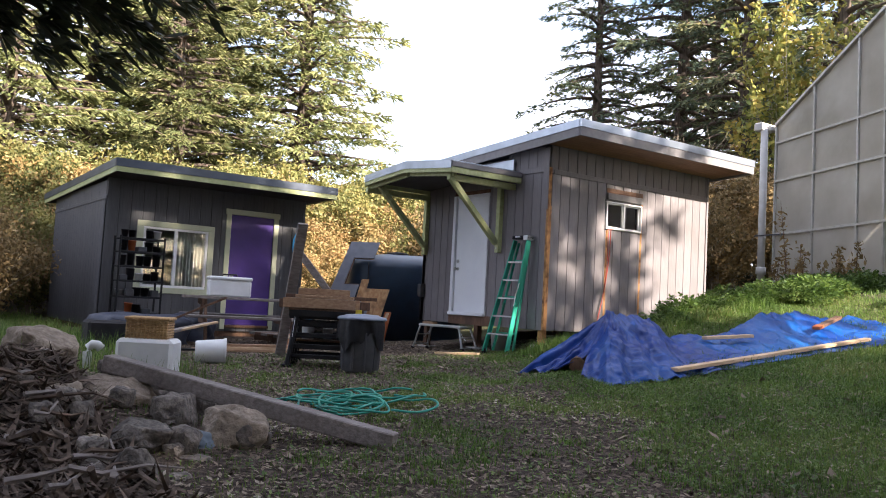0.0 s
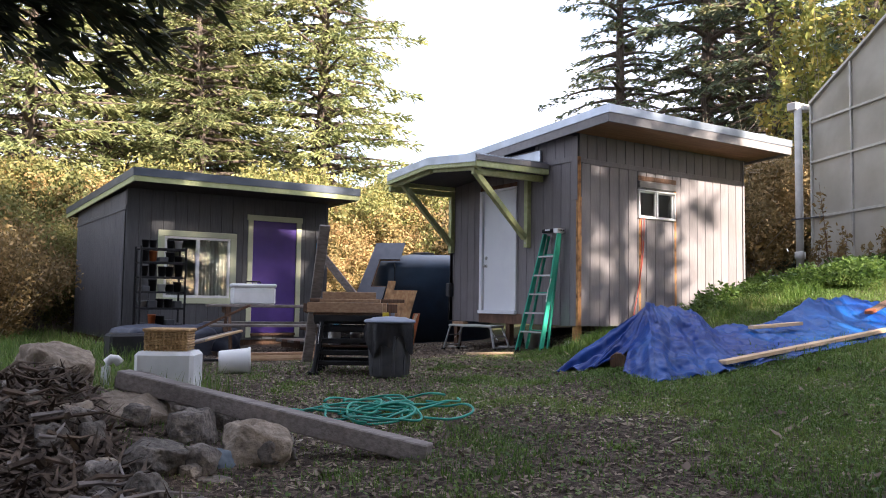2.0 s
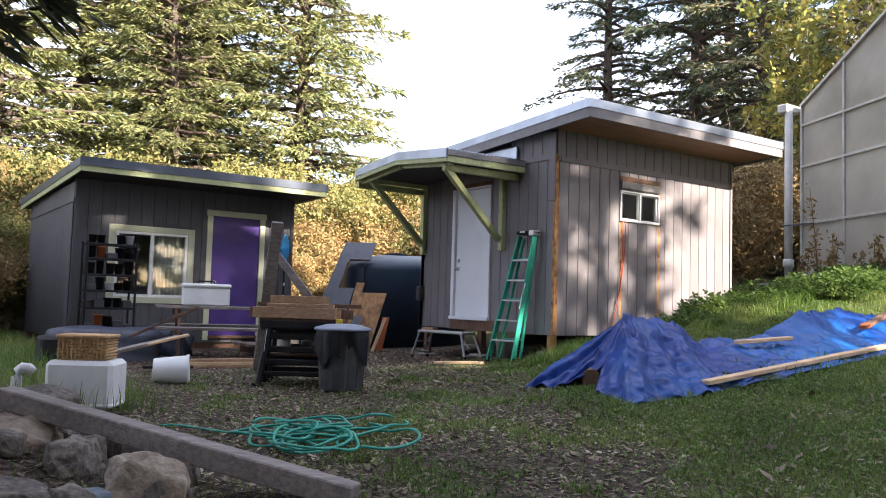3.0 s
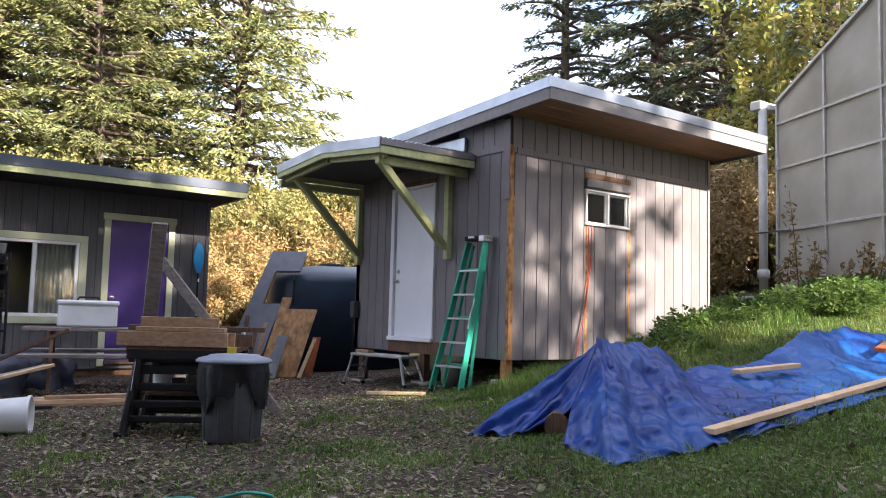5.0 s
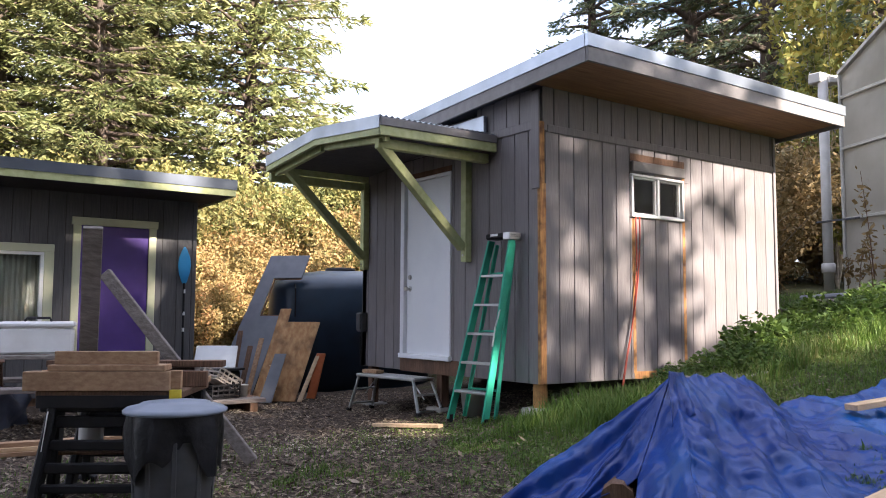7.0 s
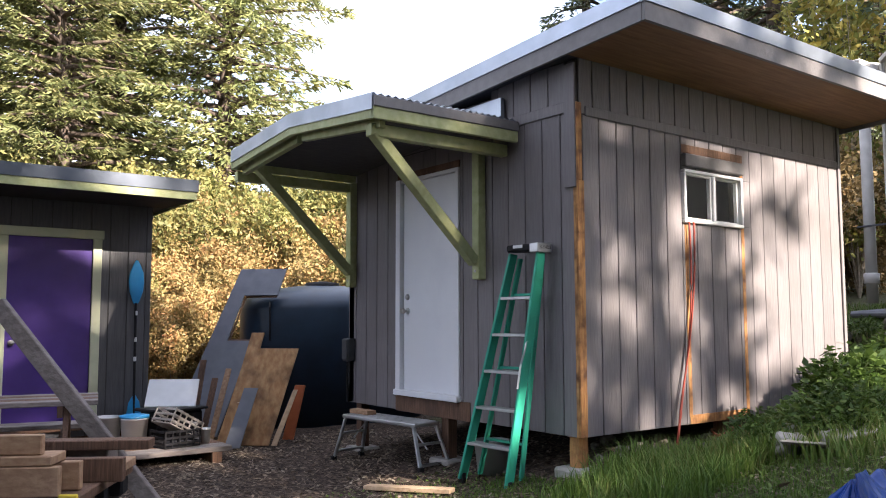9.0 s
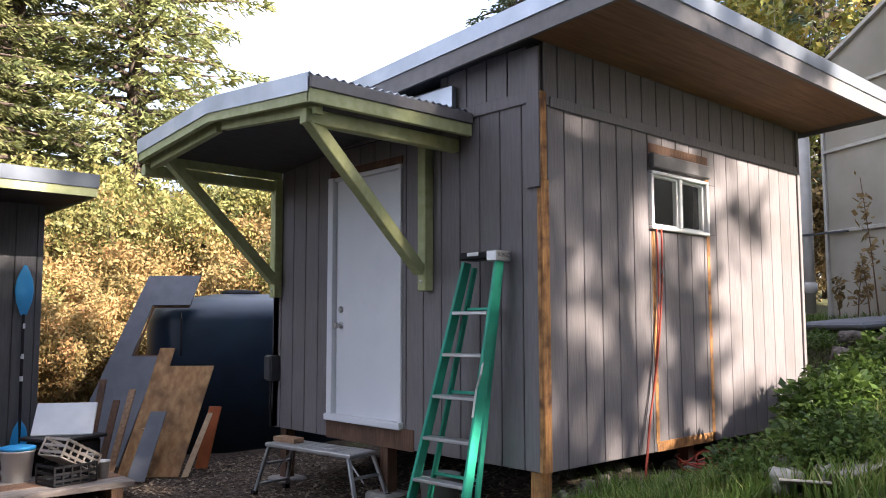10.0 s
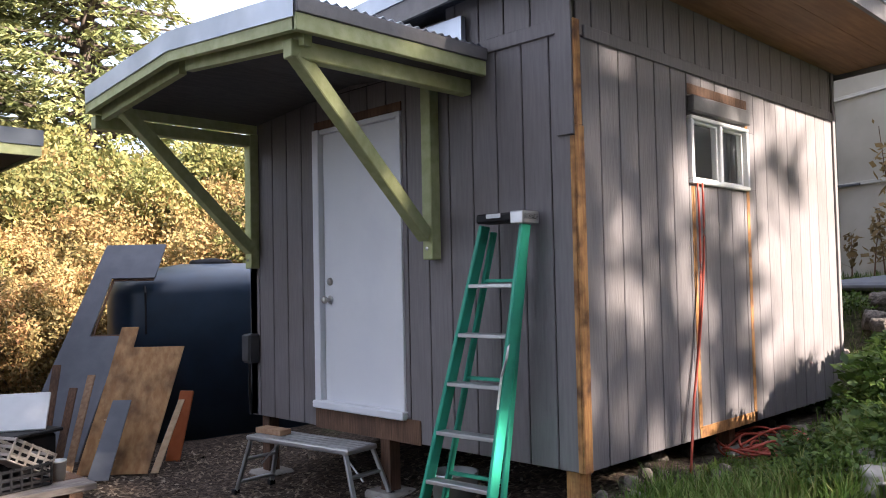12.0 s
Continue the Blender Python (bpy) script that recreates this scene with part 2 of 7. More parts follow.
def add_box(bm, lo, hi, bevel=0.004, m=None):
    """A box between two corners, its edges eased."""
    lo, hi = Vector(lo), Vector(hi)
    r = bmesh.ops.create_cube(bm, size=1.0, matrix=Matrix.Translation((lo + hi) / 2) @ Matrix.Diagonal((*(hi - lo), 1)))
    vs = r["verts"]
    if bevel:
        es = list({e for v in vs for e in v.link_edges})
        g = bmesh.ops.bevel(bm, geom=es, offset=min(bevel, min(hi - lo) * 0.45), segments=1, affect="EDGES", profile=0.7)
        vs = list({v for f in g["faces"] for v in f.verts} | {v for v in vs if v.is_valid})
    if m is not None:
        bmesh.ops.transform(bm, matrix=m, verts=vs)
    return vs


def box(lo, hi, bevel=0.004, m=None):
    bm = bmesh.new()
    add_box(bm, lo, hi, bevel, m)
    return bm


def between(a, b, up=(0, 0, 1)):
    """The frame whose x runs from a towards b."""
    a, b = Vector(a), Vector(b)
    x = (b - a).normalized()
    y = Vector(up).cross(x)
    y = y.normalized() if y.length > 1e-4 else Vector((0, 1, 0))
    z = x.cross(y)
    return Matrix(((x.x, y.x, z.x, a.x), (x.y, y.y, z.y, a.y), (x.z, y.z, z.z, a.z), (0, 0, 0, 1)))


def beam(a, b, w, h, bevel=0.004, up=(0, 0, 1)):
    """A board of width w and height h from a to b."""
    d = (Vector(b) - Vector(a)).length
    return box((0, -w / 2, -h / 2), (d, w / 2, h / 2), bevel, between(a, b, up))


def tube(path, r, sides=8, r1=None, closed=False):
    """A round bar along a path, tapering from r to r1."""
    bm = bmesh.new()
    pts = [Vector(p) for p in path]
    n = len(pts)
    rings = []
    for i, p in enumerate(pts):
        t = (pts[min(i + 1, n - 1)] - pts[max(i - 1, 0)]).normalized()
        s = t.cross(Vector((0, 0, 1)))
        s = s.normalized() if s.length > 0.05 else t.cross(Vector((1, 0, 0))).normalized()
        u = s.cross(t)
        rr = r + ((r1 if r1 is not None else r) - r) * i / max(1, n - 1)
        rings.append([bm.verts.new(p + (s * math.cos(a) + u * math.sin(a)) * rr) for a in (2 * math.pi * k / sides for k in range(sides))])
    for a, b in zip(rings, rings[1:]):
        for k in range(sides):
            bm.faces.new((a[k], a[(k + 1) % sides], b[(k + 1) % sides], b[k]))
    bm.faces.new(rings[0][::-1]), bm.faces.new(rings[-1])
    return bm


def lathe(profile, m=None, sides=32):
    """A turned shape from (radius, height) pairs."""
    bm = bmesh.new()
    rings = [[bm.verts.new((r * math.cos(a), r * math.sin(a), z)) for a in (2 * math.pi * k / sides for k in range(sides))] for r, z in profile]
    for a, b in zip(rings, rings[1:]):
        for k in range(sides):
            bm.faces.new((a[k], a[(k + 1) % sides], b[(k + 1) % sides], b[k]))
    bm.faces.new(rings[0][::-1]), bm.faces.new(rings[-1])
    if m is not None:
        bm.transform(m)
    return bm


def smoothstep(a, b, x):
    t = min(1, max(0, (x - a) / (b - a)))
    return t * t * (3 - 2 * t)


# ---- ground ----
def ground_z(x, y):
    """The lie of the land: a gentle rise to the sheds, a bank towards the greenhouse and a bank behind."""
    base = 0.028 * min(0.0, max(-18, x + y + 4.5))
    u = x - 0.55 * max(-9, y)
    v = (u + 0.9) / 0.45
    hill = 0.225 * 0.45 * (math.log1p(math.exp(v)) if v < 30 else v)
    hill = 1.75 * math.tanh(hill / 1.75) * 1.08
    # the lawn in front stays flatter and rises only towards the greenhouse
    lawn = 0.085 * math.log1p(math.exp(min(30, x + 4.3)))
    hill += (lawn - hill) * smoothstep(-1.6, -3.6, y) * smoothstep(5.4, 2.2, x)
    # level pad dug in under the shed
    pad = smoothstep(-1.05, -0.35, y) * smoothstep(5.0, 3.8, x) * smoothstep(-1.2, -0.2, x)
    hill = hill + (min(hill, 0.3 + 0.02 * x) - hill) * pad
    left = smoothstep(-0.4, -1.5, x) * smoothstep(0.0, 1.0, y)
    hill *= 1 - left
    back = 1.3 * smoothstep(9, 20, y + 0.35 * x) * (1 - smoothstep(30, 80, y))
    pile = 0.36 * math.exp(-((x + 7.4) ** 2 / 0.55 + (y + 2.5) ** 2 / 2.2))
    n = noise.noise(Vector((x * 0.8, y * 0.8, 0))) * 0.03 + noise.noise(Vector((x * 3.1, y * 3.1, 5))) * 0.012
    return base + hill + max(back, 0) + pile + n


def axis_steps(lo, hi, step, far):
    a = list(np.arange(lo, hi + 1e-6, step))
    d, out = step, []
    p = hi
    while p < far:
        d *= 1.22
        p += d
        out.append(p)
    d, pre = step, []
    p = lo
    while p > -far:
        d *= 1.22
        p -= d
        pre.append(p)
    return pre[::-1] + a + out


def ground_material():
    """Trodden soil, leaf litter and thin turf, by place."""
    m = bpy.data.materials.new("soil and turf")
    m.use_nodes = True
    n, l = m.node_tree.nodes, m.node_tree.links
    b = n["Principled BSDF"]
    co = n.new("ShaderNodeTexCoord")

    def no(scale, detail=6, rough=0.6):
        t = n.new("ShaderNodeTexNoise")
        t.inputs["Scale"].default_value, t.inputs["Detail"].default_value, t.inputs["Roughness"].default_value = scale, detail, rough
        l.new(co.outputs["Object"], t.inputs["Vector"])
        return t.outputs["Fac"]

    def ramp(src, *stops):
        r = n.new("ShaderNodeValToRGB")
        el = r.color_ramp.elements
        while len(el) < len(stops):
            el.new(0.5)
        for e, (p, c) in zip(el, stops):
            e.position, e.color = p, (*c, 1)
        l.new(src, r.inputs["Fac"])
        return r.outputs["Color"]
    soil = ramp(no(22), (0.34, (0.020, 0.014, 0.011)), (0.50, (0.060, 0.043, 0.034)), (0.62, (0.12, 0.092, 0.072)), (0.78, (0.22, 0.18, 0.14)))
    turf = ramp(no(30), (0.3, (0.022, 0.032, 0.010)), (0.52, (0.075, 0.105, 0.026)), (0.72, (0.16, 0.18, 0.06)))
    at = n.new("ShaderNodeAttribute")
    at.attribute_name = "turf"
    mask = n.new("ShaderNodeMath")
    mask.operation = "MULTIPLY_ADD"
    l.new(no(2.6), mask.inputs[0])
    mask.inputs[1].default_value = 1.6
    off = n.new("ShaderNodeMath")
    off.operation = "ADD"
    l.new(at.outputs["Fac"], off.inputs[0])
    off.inputs[1].default_value = -1.3
    l.new(off.outputs["Value"], mask.inputs[2])
    mask.use_clamp = True
    mx = n.new("ShaderNodeMix")
    mx.data_type = "RGBA"
    l.new(mask.outputs["Value"], mx.inputs["Factor"])
    l.new(soil, mx.inputs["A"])
    l.new(turf, mx.inputs["B"])
    l.new(mx.outputs["Result"], b.inputs["Base Color"])
    b.inputs["Roughness"].default_value = 0.95
    b.inputs["Specular IOR Level"].default_value = 0.2
    bu = n.new("ShaderNodeBump")
    bu.inputs["Strength"].default_value, bu.inputs["Distance"].default_value = 0.8, 0.03
    l.new(no(26, 8, 0.7), bu.inputs["Height"])
    l.new(bu.outputs["Normal"], b.inputs["Normal"])
    return m


def turf_at(x, y):
    """How grassy the ground is, 0 bare to 1 thick."""
    u = x - 0.55 * y
    g = 0.95 * smoothstep(-2.4, 0.2, u)
    g *= 1 - 0.85 * math.exp(-((x + 2.6) ** 2 + (y - 2.0) ** 2) / 3.0)
    g = max(g, 0.34 * smoothstep(-5.2, -2.6, u) * smoothstep(0.5, -2.5, y))
    g = max(g, 0.6 * smoothstep(8, 12, y), 0.6 * smoothstep(-6.5, -9, x) * smoothstep(-1.0, 2.0, y))
    under_shed = smoothstep(-0.3, 0.0, x) * smoothstep(4.3, 4.0, x) * smoothstep(-0.35, 0.0, y) * smoothstep(3.8, 3.5, y)
    return g * (1 - under_shed)


gx, gy = axis_steps(-11, 10.5, 0.14, 260), axis_steps(-11, 11, 0.14, 260)
gv = [(x, y, ground_z(x, y)) for y in gy for x in gx]
gw = len(gx)
gf = [(j * gw + i, j * gw + i + 1, (j + 1) * gw + i + 1, (j + 1) * gw + i) for j in range(len(gy) - 1) for i in range(gw - 1)]
ground = mesh_object("ground", gv, gf, ground_material(), True)
att = ground.data.attributes.new("turf", "FLOAT", "POINT")
att.data.foreach_set("value", [turf_at(x, y) for y in gy for x in gx])
tagged(ground, "trodden soil and thin grass with leaf litter", "ground", kind="structure")


# ---- sheds ----
def siding(parent, axis, plane, out, a0, a1, z0, z1, mat, thick=0.014, step=0.203, holes=(), first=0.0, name="siding_board"):
    """Grooved boards along a wall: axis 'x' or 'y' is the way along it, plane the backing's place, out the side that they face."""
    a = a0 - first
    while a < a1 - 0.01:
        lo, hi = max(a, a0) + 0.004, min(a + step, a1) - 0.004
        a += step
        if hi - lo < 0.015:
            continue
        cuts = [(z0, z1)]
        for h0, h1, hz0, hz1 in holes:
            if hi > h0 + 0.01 and lo < h1 - 0.01:
                nxt = []
                for c0, c1 in cuts:
                    if hz1 <= c0 or hz0 >= c1:
                        nxt.append((c0, c1))
                    else:
                        if hz0 > c0 + 0.02:
                            nxt.append((c0, hz0))
                        if hz1 < c1 - 0.02:
                            nxt.append((hz1, c1))
                if lo < h0 - 0.02 or hi > h1 + 0.02:      # a board partly beside the hole
                    if lo < h0:
                        siding_piece(parent, axis, plane, out, lo, h0, max(z0, hz0), min(z1, hz1), mat, thick, name)
                    if hi > h1:
                        siding_piece(parent, axis, plane, out, h1, hi, max(z0, hz0), min(z1, hz1), mat, thick, name)
                cuts = nxt
        for c0, c1 in cuts:
            siding_piece(parent, axis, plane, out, lo, hi, c0, c1, mat, thick, name)


def siding_piece(parent, axis, plane, out, lo, hi, z0, z1, mat, thick, name):
    if hi - lo < 0.01 or z1 - z0 < 0.01:
        return
    p0, p1 = sorted((plane, plane + out * thick))
    if axis == "x":
        part(name, box((lo, p0, z0), (hi, p1, z1), 0.004), mat, parent)
    else:
        part(name, box((p0, lo, z0), (p1, hi, z1), 0.004), mat, parent)


def wall_with_holes(axis, p0, p1, a0, a1, z0, z1, holes):
    """A wall slab between two planes, in pieces about its holes (a0, a1, z0, z1)."""
    pieces = []
    xs = sorted({a0, a1, *(v for h in holes for v in h[:2])})
    zs = sorted({z0, z1, *(v for h in holes for v in h[2:])})
    for i in range(len(xs) - 1):
        for j in range(len(zs) - 1):
            ca, cz = (xs[i] + xs[i + 1]) / 2, (zs[j] + zs[j + 1]) / 2
            if any(h[0] < ca < h[1] and h[2] < cz < h[3] for h in holes):
                continue
            if axis == "x":
                pieces.append(box((xs[i], p0, zs[j]), (xs[i + 1], p1, zs[j + 1]), 0))
            else:
                pieces.append(box((p0, xs[i], zs[j]), (p1, xs[i + 1], zs[j + 1]), 0))
    return pieces


def flat_strip(parent, name, axis, plane, out, a0, a1, z0, z1, thick, mat, label="", bevel=0.004):
    p0, p1 = sorted((plane, plane + out * thick))
    lo, hi = ((a0, p0, z0), (a1, p1, z1)) if axis == "x" else ((p0, a0, z0), (p1, a1, z1))
    return part(name, box(lo, hi, bevel), mat, parent, label)


def slab(corners, thick):
    """A plate from its four top corners, thick metres deep."""
    bm = bmesh.new()
    t = [bm.verts.new(c) for c in corners]
    d = [bm.verts.new((c[0], c[1], c[2] - thick)) for c in corners]
    bm.faces.new(t), bm.faces.new(d[::-1])
    for i in range(4):
        j = (i + 1) % 4
        bm.faces.new((t[i], d[i], d[j], t[j]))
    bmesh.ops.recalc_face_normals(bm, faces=bm.faces)
    return bm


# -- the taller grey shed: window wall at y = 0, door wall at x = 0 --
BX, BY, BZ = 3.90, 3.37, 0.50
shed = root("garden_shed", (0, 0, 0.5), "grey board-sided shed with a single-pitch roof and white door", "shed")
win = (1.33, 2.08, 2.21, 2.62)
win_hole = (1.285, 2.10, 2.20, 2.625)
door_hole = (1.44, 2.41, 0.67, 2.73)


def roof_top(y):
    return 3.62 - 0.062 * (y + 0.8)


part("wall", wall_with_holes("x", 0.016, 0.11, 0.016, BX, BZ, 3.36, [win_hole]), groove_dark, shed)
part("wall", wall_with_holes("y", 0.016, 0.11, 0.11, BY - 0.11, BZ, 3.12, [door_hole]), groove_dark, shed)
part("wall", wall_with_holes("x", BY - 0.11, BY - 0.016, 0.0, BX, BZ, 3.12, []), siding_grey, shed)
part("wall", wall_with_holes("y", BX - 0.11, BX, 0.11, BY - 0.11, BZ, 3.12, []), siding_grey, shed)
part("floor_deck", box((0.05, 0.05, BZ), (BX - 0.05, BY - 0.05, BZ + 0.14), 0), raw_dark, shed)
siding(shed, "x", 0.014, -1, 0.064, BX, BZ, 2.93, siding_grey, holes=[win_hole], first=0.02)
siding(shed, "x", 0.014, -1, 0.03, BX, 2.94, 3.38, siding_grey, first=0.05)
siding(shed, "y", 0.014, -1, 0.03, BY, BZ, 2.97, siding_grey, holes=[door_hole], first=0.06)
siding(shed, "y", 0.014, -1, 0.12, 1.0, 3.0, 3.36, siding_grey, thick=0.012, first=0.02)
siding(shed, "y", 0.014, -1, 1.0, BY, 2.98, 3.26, siding_grey, thick=0.012, first=0.02)
# level band over the lower sheets, raw strips where old trim was taken off
flat_strip(shed, "band_board", "x", 0.0, -1, 0.09, BX + 0.01, 2.925, 3.0, 0.014, siding_grey)
flat_strip(shed, "band_board", "y", 0.0, -1, 0.04, 0.84, 2.955, 3.04, 0.016, siding_grey)
flat_strip(shed, "corner_board", "y", -0.001, -1, 0.0, 0.115, 2.37, 3.33, 0.018, siding_grey)
flat_strip(shed, "corner_strip", "x", 0.0, -1, -0.012, 0.062, BZ, 2.42, 0.016, raw_cedar, "bare orange cedar corner strip")
flat_strip(shed, "corner_strip", "x", 0.0, -1, -0.012, 0.045, 2.42, 3.02, 0.016, raw_cedar, "bare cedar corner strip")
flat_strip(shed, "corner_strip", "y", 0.0, -1, 0.004, 0.036, BZ, 2.365, 0.008, raw_cedar, "bare orange cedar corner strip")
flat_strip(shed, "bare_strip", "x", 0.0, -1, 1.29, 1.335, 0.56, 2.17, 0.004, raw_cedar, "bare cedar strip where trim was removed")
flat_strip(shed, "bare_strip", "x", 0.0, -1, 2.115, 2.16, 0.5, 2.74, 0.004, raw_cedar, "bare cedar strip where trim was removed")
flat_strip(shed, "bare_strip", "x", 0.0, -1, 1.30, 2.16, 0.5, 0.575, 0.004, raw_cedar, "bare cedar strip along the wall foot")
flat_strip(shed, "bare_strip", "x", 0.0, -1, 1.27, 2.16, 2.785, 2.86, 0.004, raw_dark, "weathered bare strip above the window")
flat_strip(shed, "end_board", "x", 0.0, -1, BX - 0.03, BX + 0.02, BZ, 3.36, 0.02, siding_grey)
# doorway foot, sill and stained rim board
flat_strip(shed, "rim_board", "y", 0.0, -1, 1.29, 2.45, 0.49, 0.655, 0.01, raw_dark, "stained bare rim board under the door")

# roof: deck, soffit boards, fascias with metal edge
rx0, rx1, ry0, ry1 = -0.15, 4.08, -0.78, 3.75


def roof_q(x0, x1, y0, y1, dz):
    return [(x0, y0, roof_top(y0) + dz), (x1, y0, roof_top(y0) + dz), (x1, y1, roof_top(y1) + dz), (x0, y1, roof_top(y1) + dz)]


part("roof_deck", slab(roof_q(rx0, rx1, ry0, ry1, -0.005), 0.18), roof_felt, shed)
soffit = [(ry0 + 0.03, -0.50), (-0.497, -0.25), (-0.247, 0.0)]
for sy0, sy1 in soffit:
    part("soffit_board", slab(roof_q(rx0 + 0.03, rx1 - 0.03, sy0, sy1, -0.187), 0.012), soffit_wood, shed)
for name, lo_dz, hi_dz, grow, mat in (("fascia", -0.235, -0.10, 0.0, trim_grey), ("drip_edge", -0.105, 0.01, 0.012, metal_flash)):
    g = grow
    h = hi_dz - lo_dz
    part(name, slab(roof_q(rx0 - 0.02 - g, rx1 + 0.02 + g, ry0 - 0.03 - g, ry0, hi_dz), h), mat, shed)
    part(name, slab(roof_q(rx0 - 0.025 - g, rx0, ry0, ry1, hi_dz), h), mat, shed)
    part(name, slab(roof_q(rx1, rx1 + 0.025 + g, ry0, ry1, hi_dz), h), mat, shed)

# small sliding window
window_b = root("window_1", (1.7, 0, 2.2), "white vinyl sliding window with two panes", "window", kind="structure")
for lo, hi in (((1.265, -0.035, 2.615), (2.12, 0.06, 2.642)), ((1.265, -0.035, 2.185), (2.12, 0.06, 2.215)), ((1.265, -0.033, 2.215), (1.295, 0.06, 2.615)), ((2.092, -0.033, 2.215), (2.12, 0.06, 2.615)), ((1.675, -0.028, 2.215), (1.715, 0.05, 2.615))):
    part("window_frame", box(lo, hi, 0.006), white_vinyl, window_b)
for x0, x1, yy in ((1.295, 1.675, 0.012), (1.715, 2.092, 0.024)):
    for lo, hi in (((x0, yy - 0.018, 2.215), (x0 + 0.016, yy + 0.018, 2.615)), ((x1 - 0.016, yy - 0.018, 2.215), (x1, yy + 0.018, 2.615)), ((x0 + 0.016, yy - 0.018, 2.215), (x1 - 0.016, yy + 0.018, 2.233)), ((x0 + 0.016, yy - 0.018, 2.597), (x1 - 0.016, yy + 0.018, 2.615))):
        part("sash", box(lo, hi, 0.004), white_vinyl, window_b)
    p = part("pane", box((x0 + 0.015, yy - 0.003, 2.235), (x1 - 0.015, yy + 0.003, 2.6), 0), window_glass, window_b)
    p.visible_shadow = False
part("window_head", box((1.265, -0.05, 2.665), (2.12, 0.0, 2.775), 0.008), trim_grey, window_b, "grey painted board above the window")
part("room_lining", box((0.2, 0.9, 0.7), (3.7, 1.0, 3.0), 0), room_dark, shed)

# white door
door = root("door_1", (0, 1.9, 0.66), "closed white panel-free door with steel knob and deadbolt", "door", kind="structure")
for lo, hi in (((-0.035, 2.345, 0.67), (0.08, 2.42, 2.735)), ((-0.02, 1.435, 0.67), (0.08, 1.475, 2.70)), ((-0.02, 1.435, 2.70), (0.08, 2.345, 2.735))):
    part("door_frame", box(lo, hi, 0.005), white_paint, door)
part("door_leaf", box((0.012, 1.478, 0.70), (0.055, 2.342, 2.697), 0.004), white_paint, door)
part("threshold", box((-0.055, 1.42, 0.645), (0.08, 2.43, 0.70), 0.008), white_paint, door)
part("head_gap", box((-0.012, 1.43, 2.737), (0.01, 2.42, 2.80), 0.003), raw_dark, door, "bare strip above the door")
X_OUT = Matrix.Rotation(radians(-90), 4, "Y")
part("deadbolt", lathe([(0.030, 0), (0.030, 0.008), (0.022, 0.018), (0.010, 0.020)], Matrix.Translation((0.012, 2.27, 1.585)) @ X_OUT, 20), steel, door, "steel deadbolt")
part("door_knob", lathe([(0.032, 0), (0.032, 0.006), (0.012, 0.012), (0.012, 0.035), (0.026, 0.045), (0.030, 0.06), (0.022, 0.072), (0.008, 0.076)], Matrix.Translation((0.012, 2.27, 1.45)) @ X_OUT, 20), steel, door, "steel door knob")

# piers under the shed
for px, py in ((0.08, 0.10), (0.08, 1.7), (0.08, 3.2), (1.9, 0.12), (3.75, 0.12), (1.9, 1.7), (3.75, 3.2)):
    pier = root("pier", (px, py, ground_z(px, py) - 0.1), "short wooden post on a concrete footing under the shed", "post", "shed piers")
    gz = ground_z(px, py)
    part("post", box((px - 0.05, py - 0.05, gz + 0.02), (px + 0.05, py + 0.05, 0.5), 0.004), raw_cedar if px < 1 and py < 1 else raw_dark, pier)
    part("footing", box((px - 0.14, py - 0.14, gz - 0.1), (px + 0.14, py + 0.14, gz + 0.03), 0.02), concrete, pier)

# door canopy: low gable on two braced brackets
canopy = root("door_canopy", (0, 1.95, 1.7), "pale green braced canopy with a corrugated metal roof", "canopy")
cy0, cyr, cy1, cx = 0.65, 1.97, 3.22, -1.41


def canopy_z(y):
    return 3.105 - (abs(y - cyr) / (cyr - cy0)) * 0.115


for y0, y1 in ((cy0, cyr), (cyr, cy1)):
    # sheets run up the slope; ribs lie across the front-to-back way
    verts, faces = [], []
    cols = 44
    for i in range(cols + 1):
        xx = cx + 0.012 + (-0.01 - cx) * i / cols
        dz = 0.010 * math.cos(math.pi * i)
        for yy in (y0, y1):
            verts.append((xx, yy, canopy_z(yy) + 0.012 + dz))
    for i in range(cols):
        faces.append((2 * i, 2 * i + 2, 2 * i + 3, 2 * i + 1))
    sheet = mesh_object("roof_sheet", verts, faces, corrugate, True)
    under(sheet, canopy)
    sol = sheet.modifiers.new("thick", "SOLIDIFY")
    sol.thickness = 0.004
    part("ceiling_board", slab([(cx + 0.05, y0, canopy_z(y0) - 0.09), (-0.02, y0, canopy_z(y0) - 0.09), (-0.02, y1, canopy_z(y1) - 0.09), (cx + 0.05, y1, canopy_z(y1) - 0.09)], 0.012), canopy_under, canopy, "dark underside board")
    part("front_fascia", slab([(cx, y0, canopy_z(y0) - 0.09), (cx + 0.04, y0, canopy_z(y0) - 0.09), (cx + 0.04, y1, canopy_z(y1) - 0.09), (cx, y1, canopy_z(y1) - 0.09)], 0.08), green_trim, canopy)
    part("front_flashing", slab([(cx - 0.012, y0 - 0.01 * (y0 < 1), canopy_z(y0) + 0.01), (cx + 0.008, y0, canopy_z(y0) + 0.01), (cx + 0.008, y1, canopy_z(y1) + 0.01), (cx - 0.012, y1, canopy_z(y1) + 0.01)], 0.118), metal_flash, canopy)
    part("front_rafter", slab([(cx + 0.10, y0 + 0.06, canopy_z(y0) - 0.105), (cx + 0.15, y0 + 0.06, canopy_z(y0) - 0.105), (cx + 0.15, y1 - 0.02, canopy_z(y1) - 0.105), (cx + 0.10, y1 - 0.02, canopy_z(y1) - 0.105)], 0.11), green_trim, canopy)
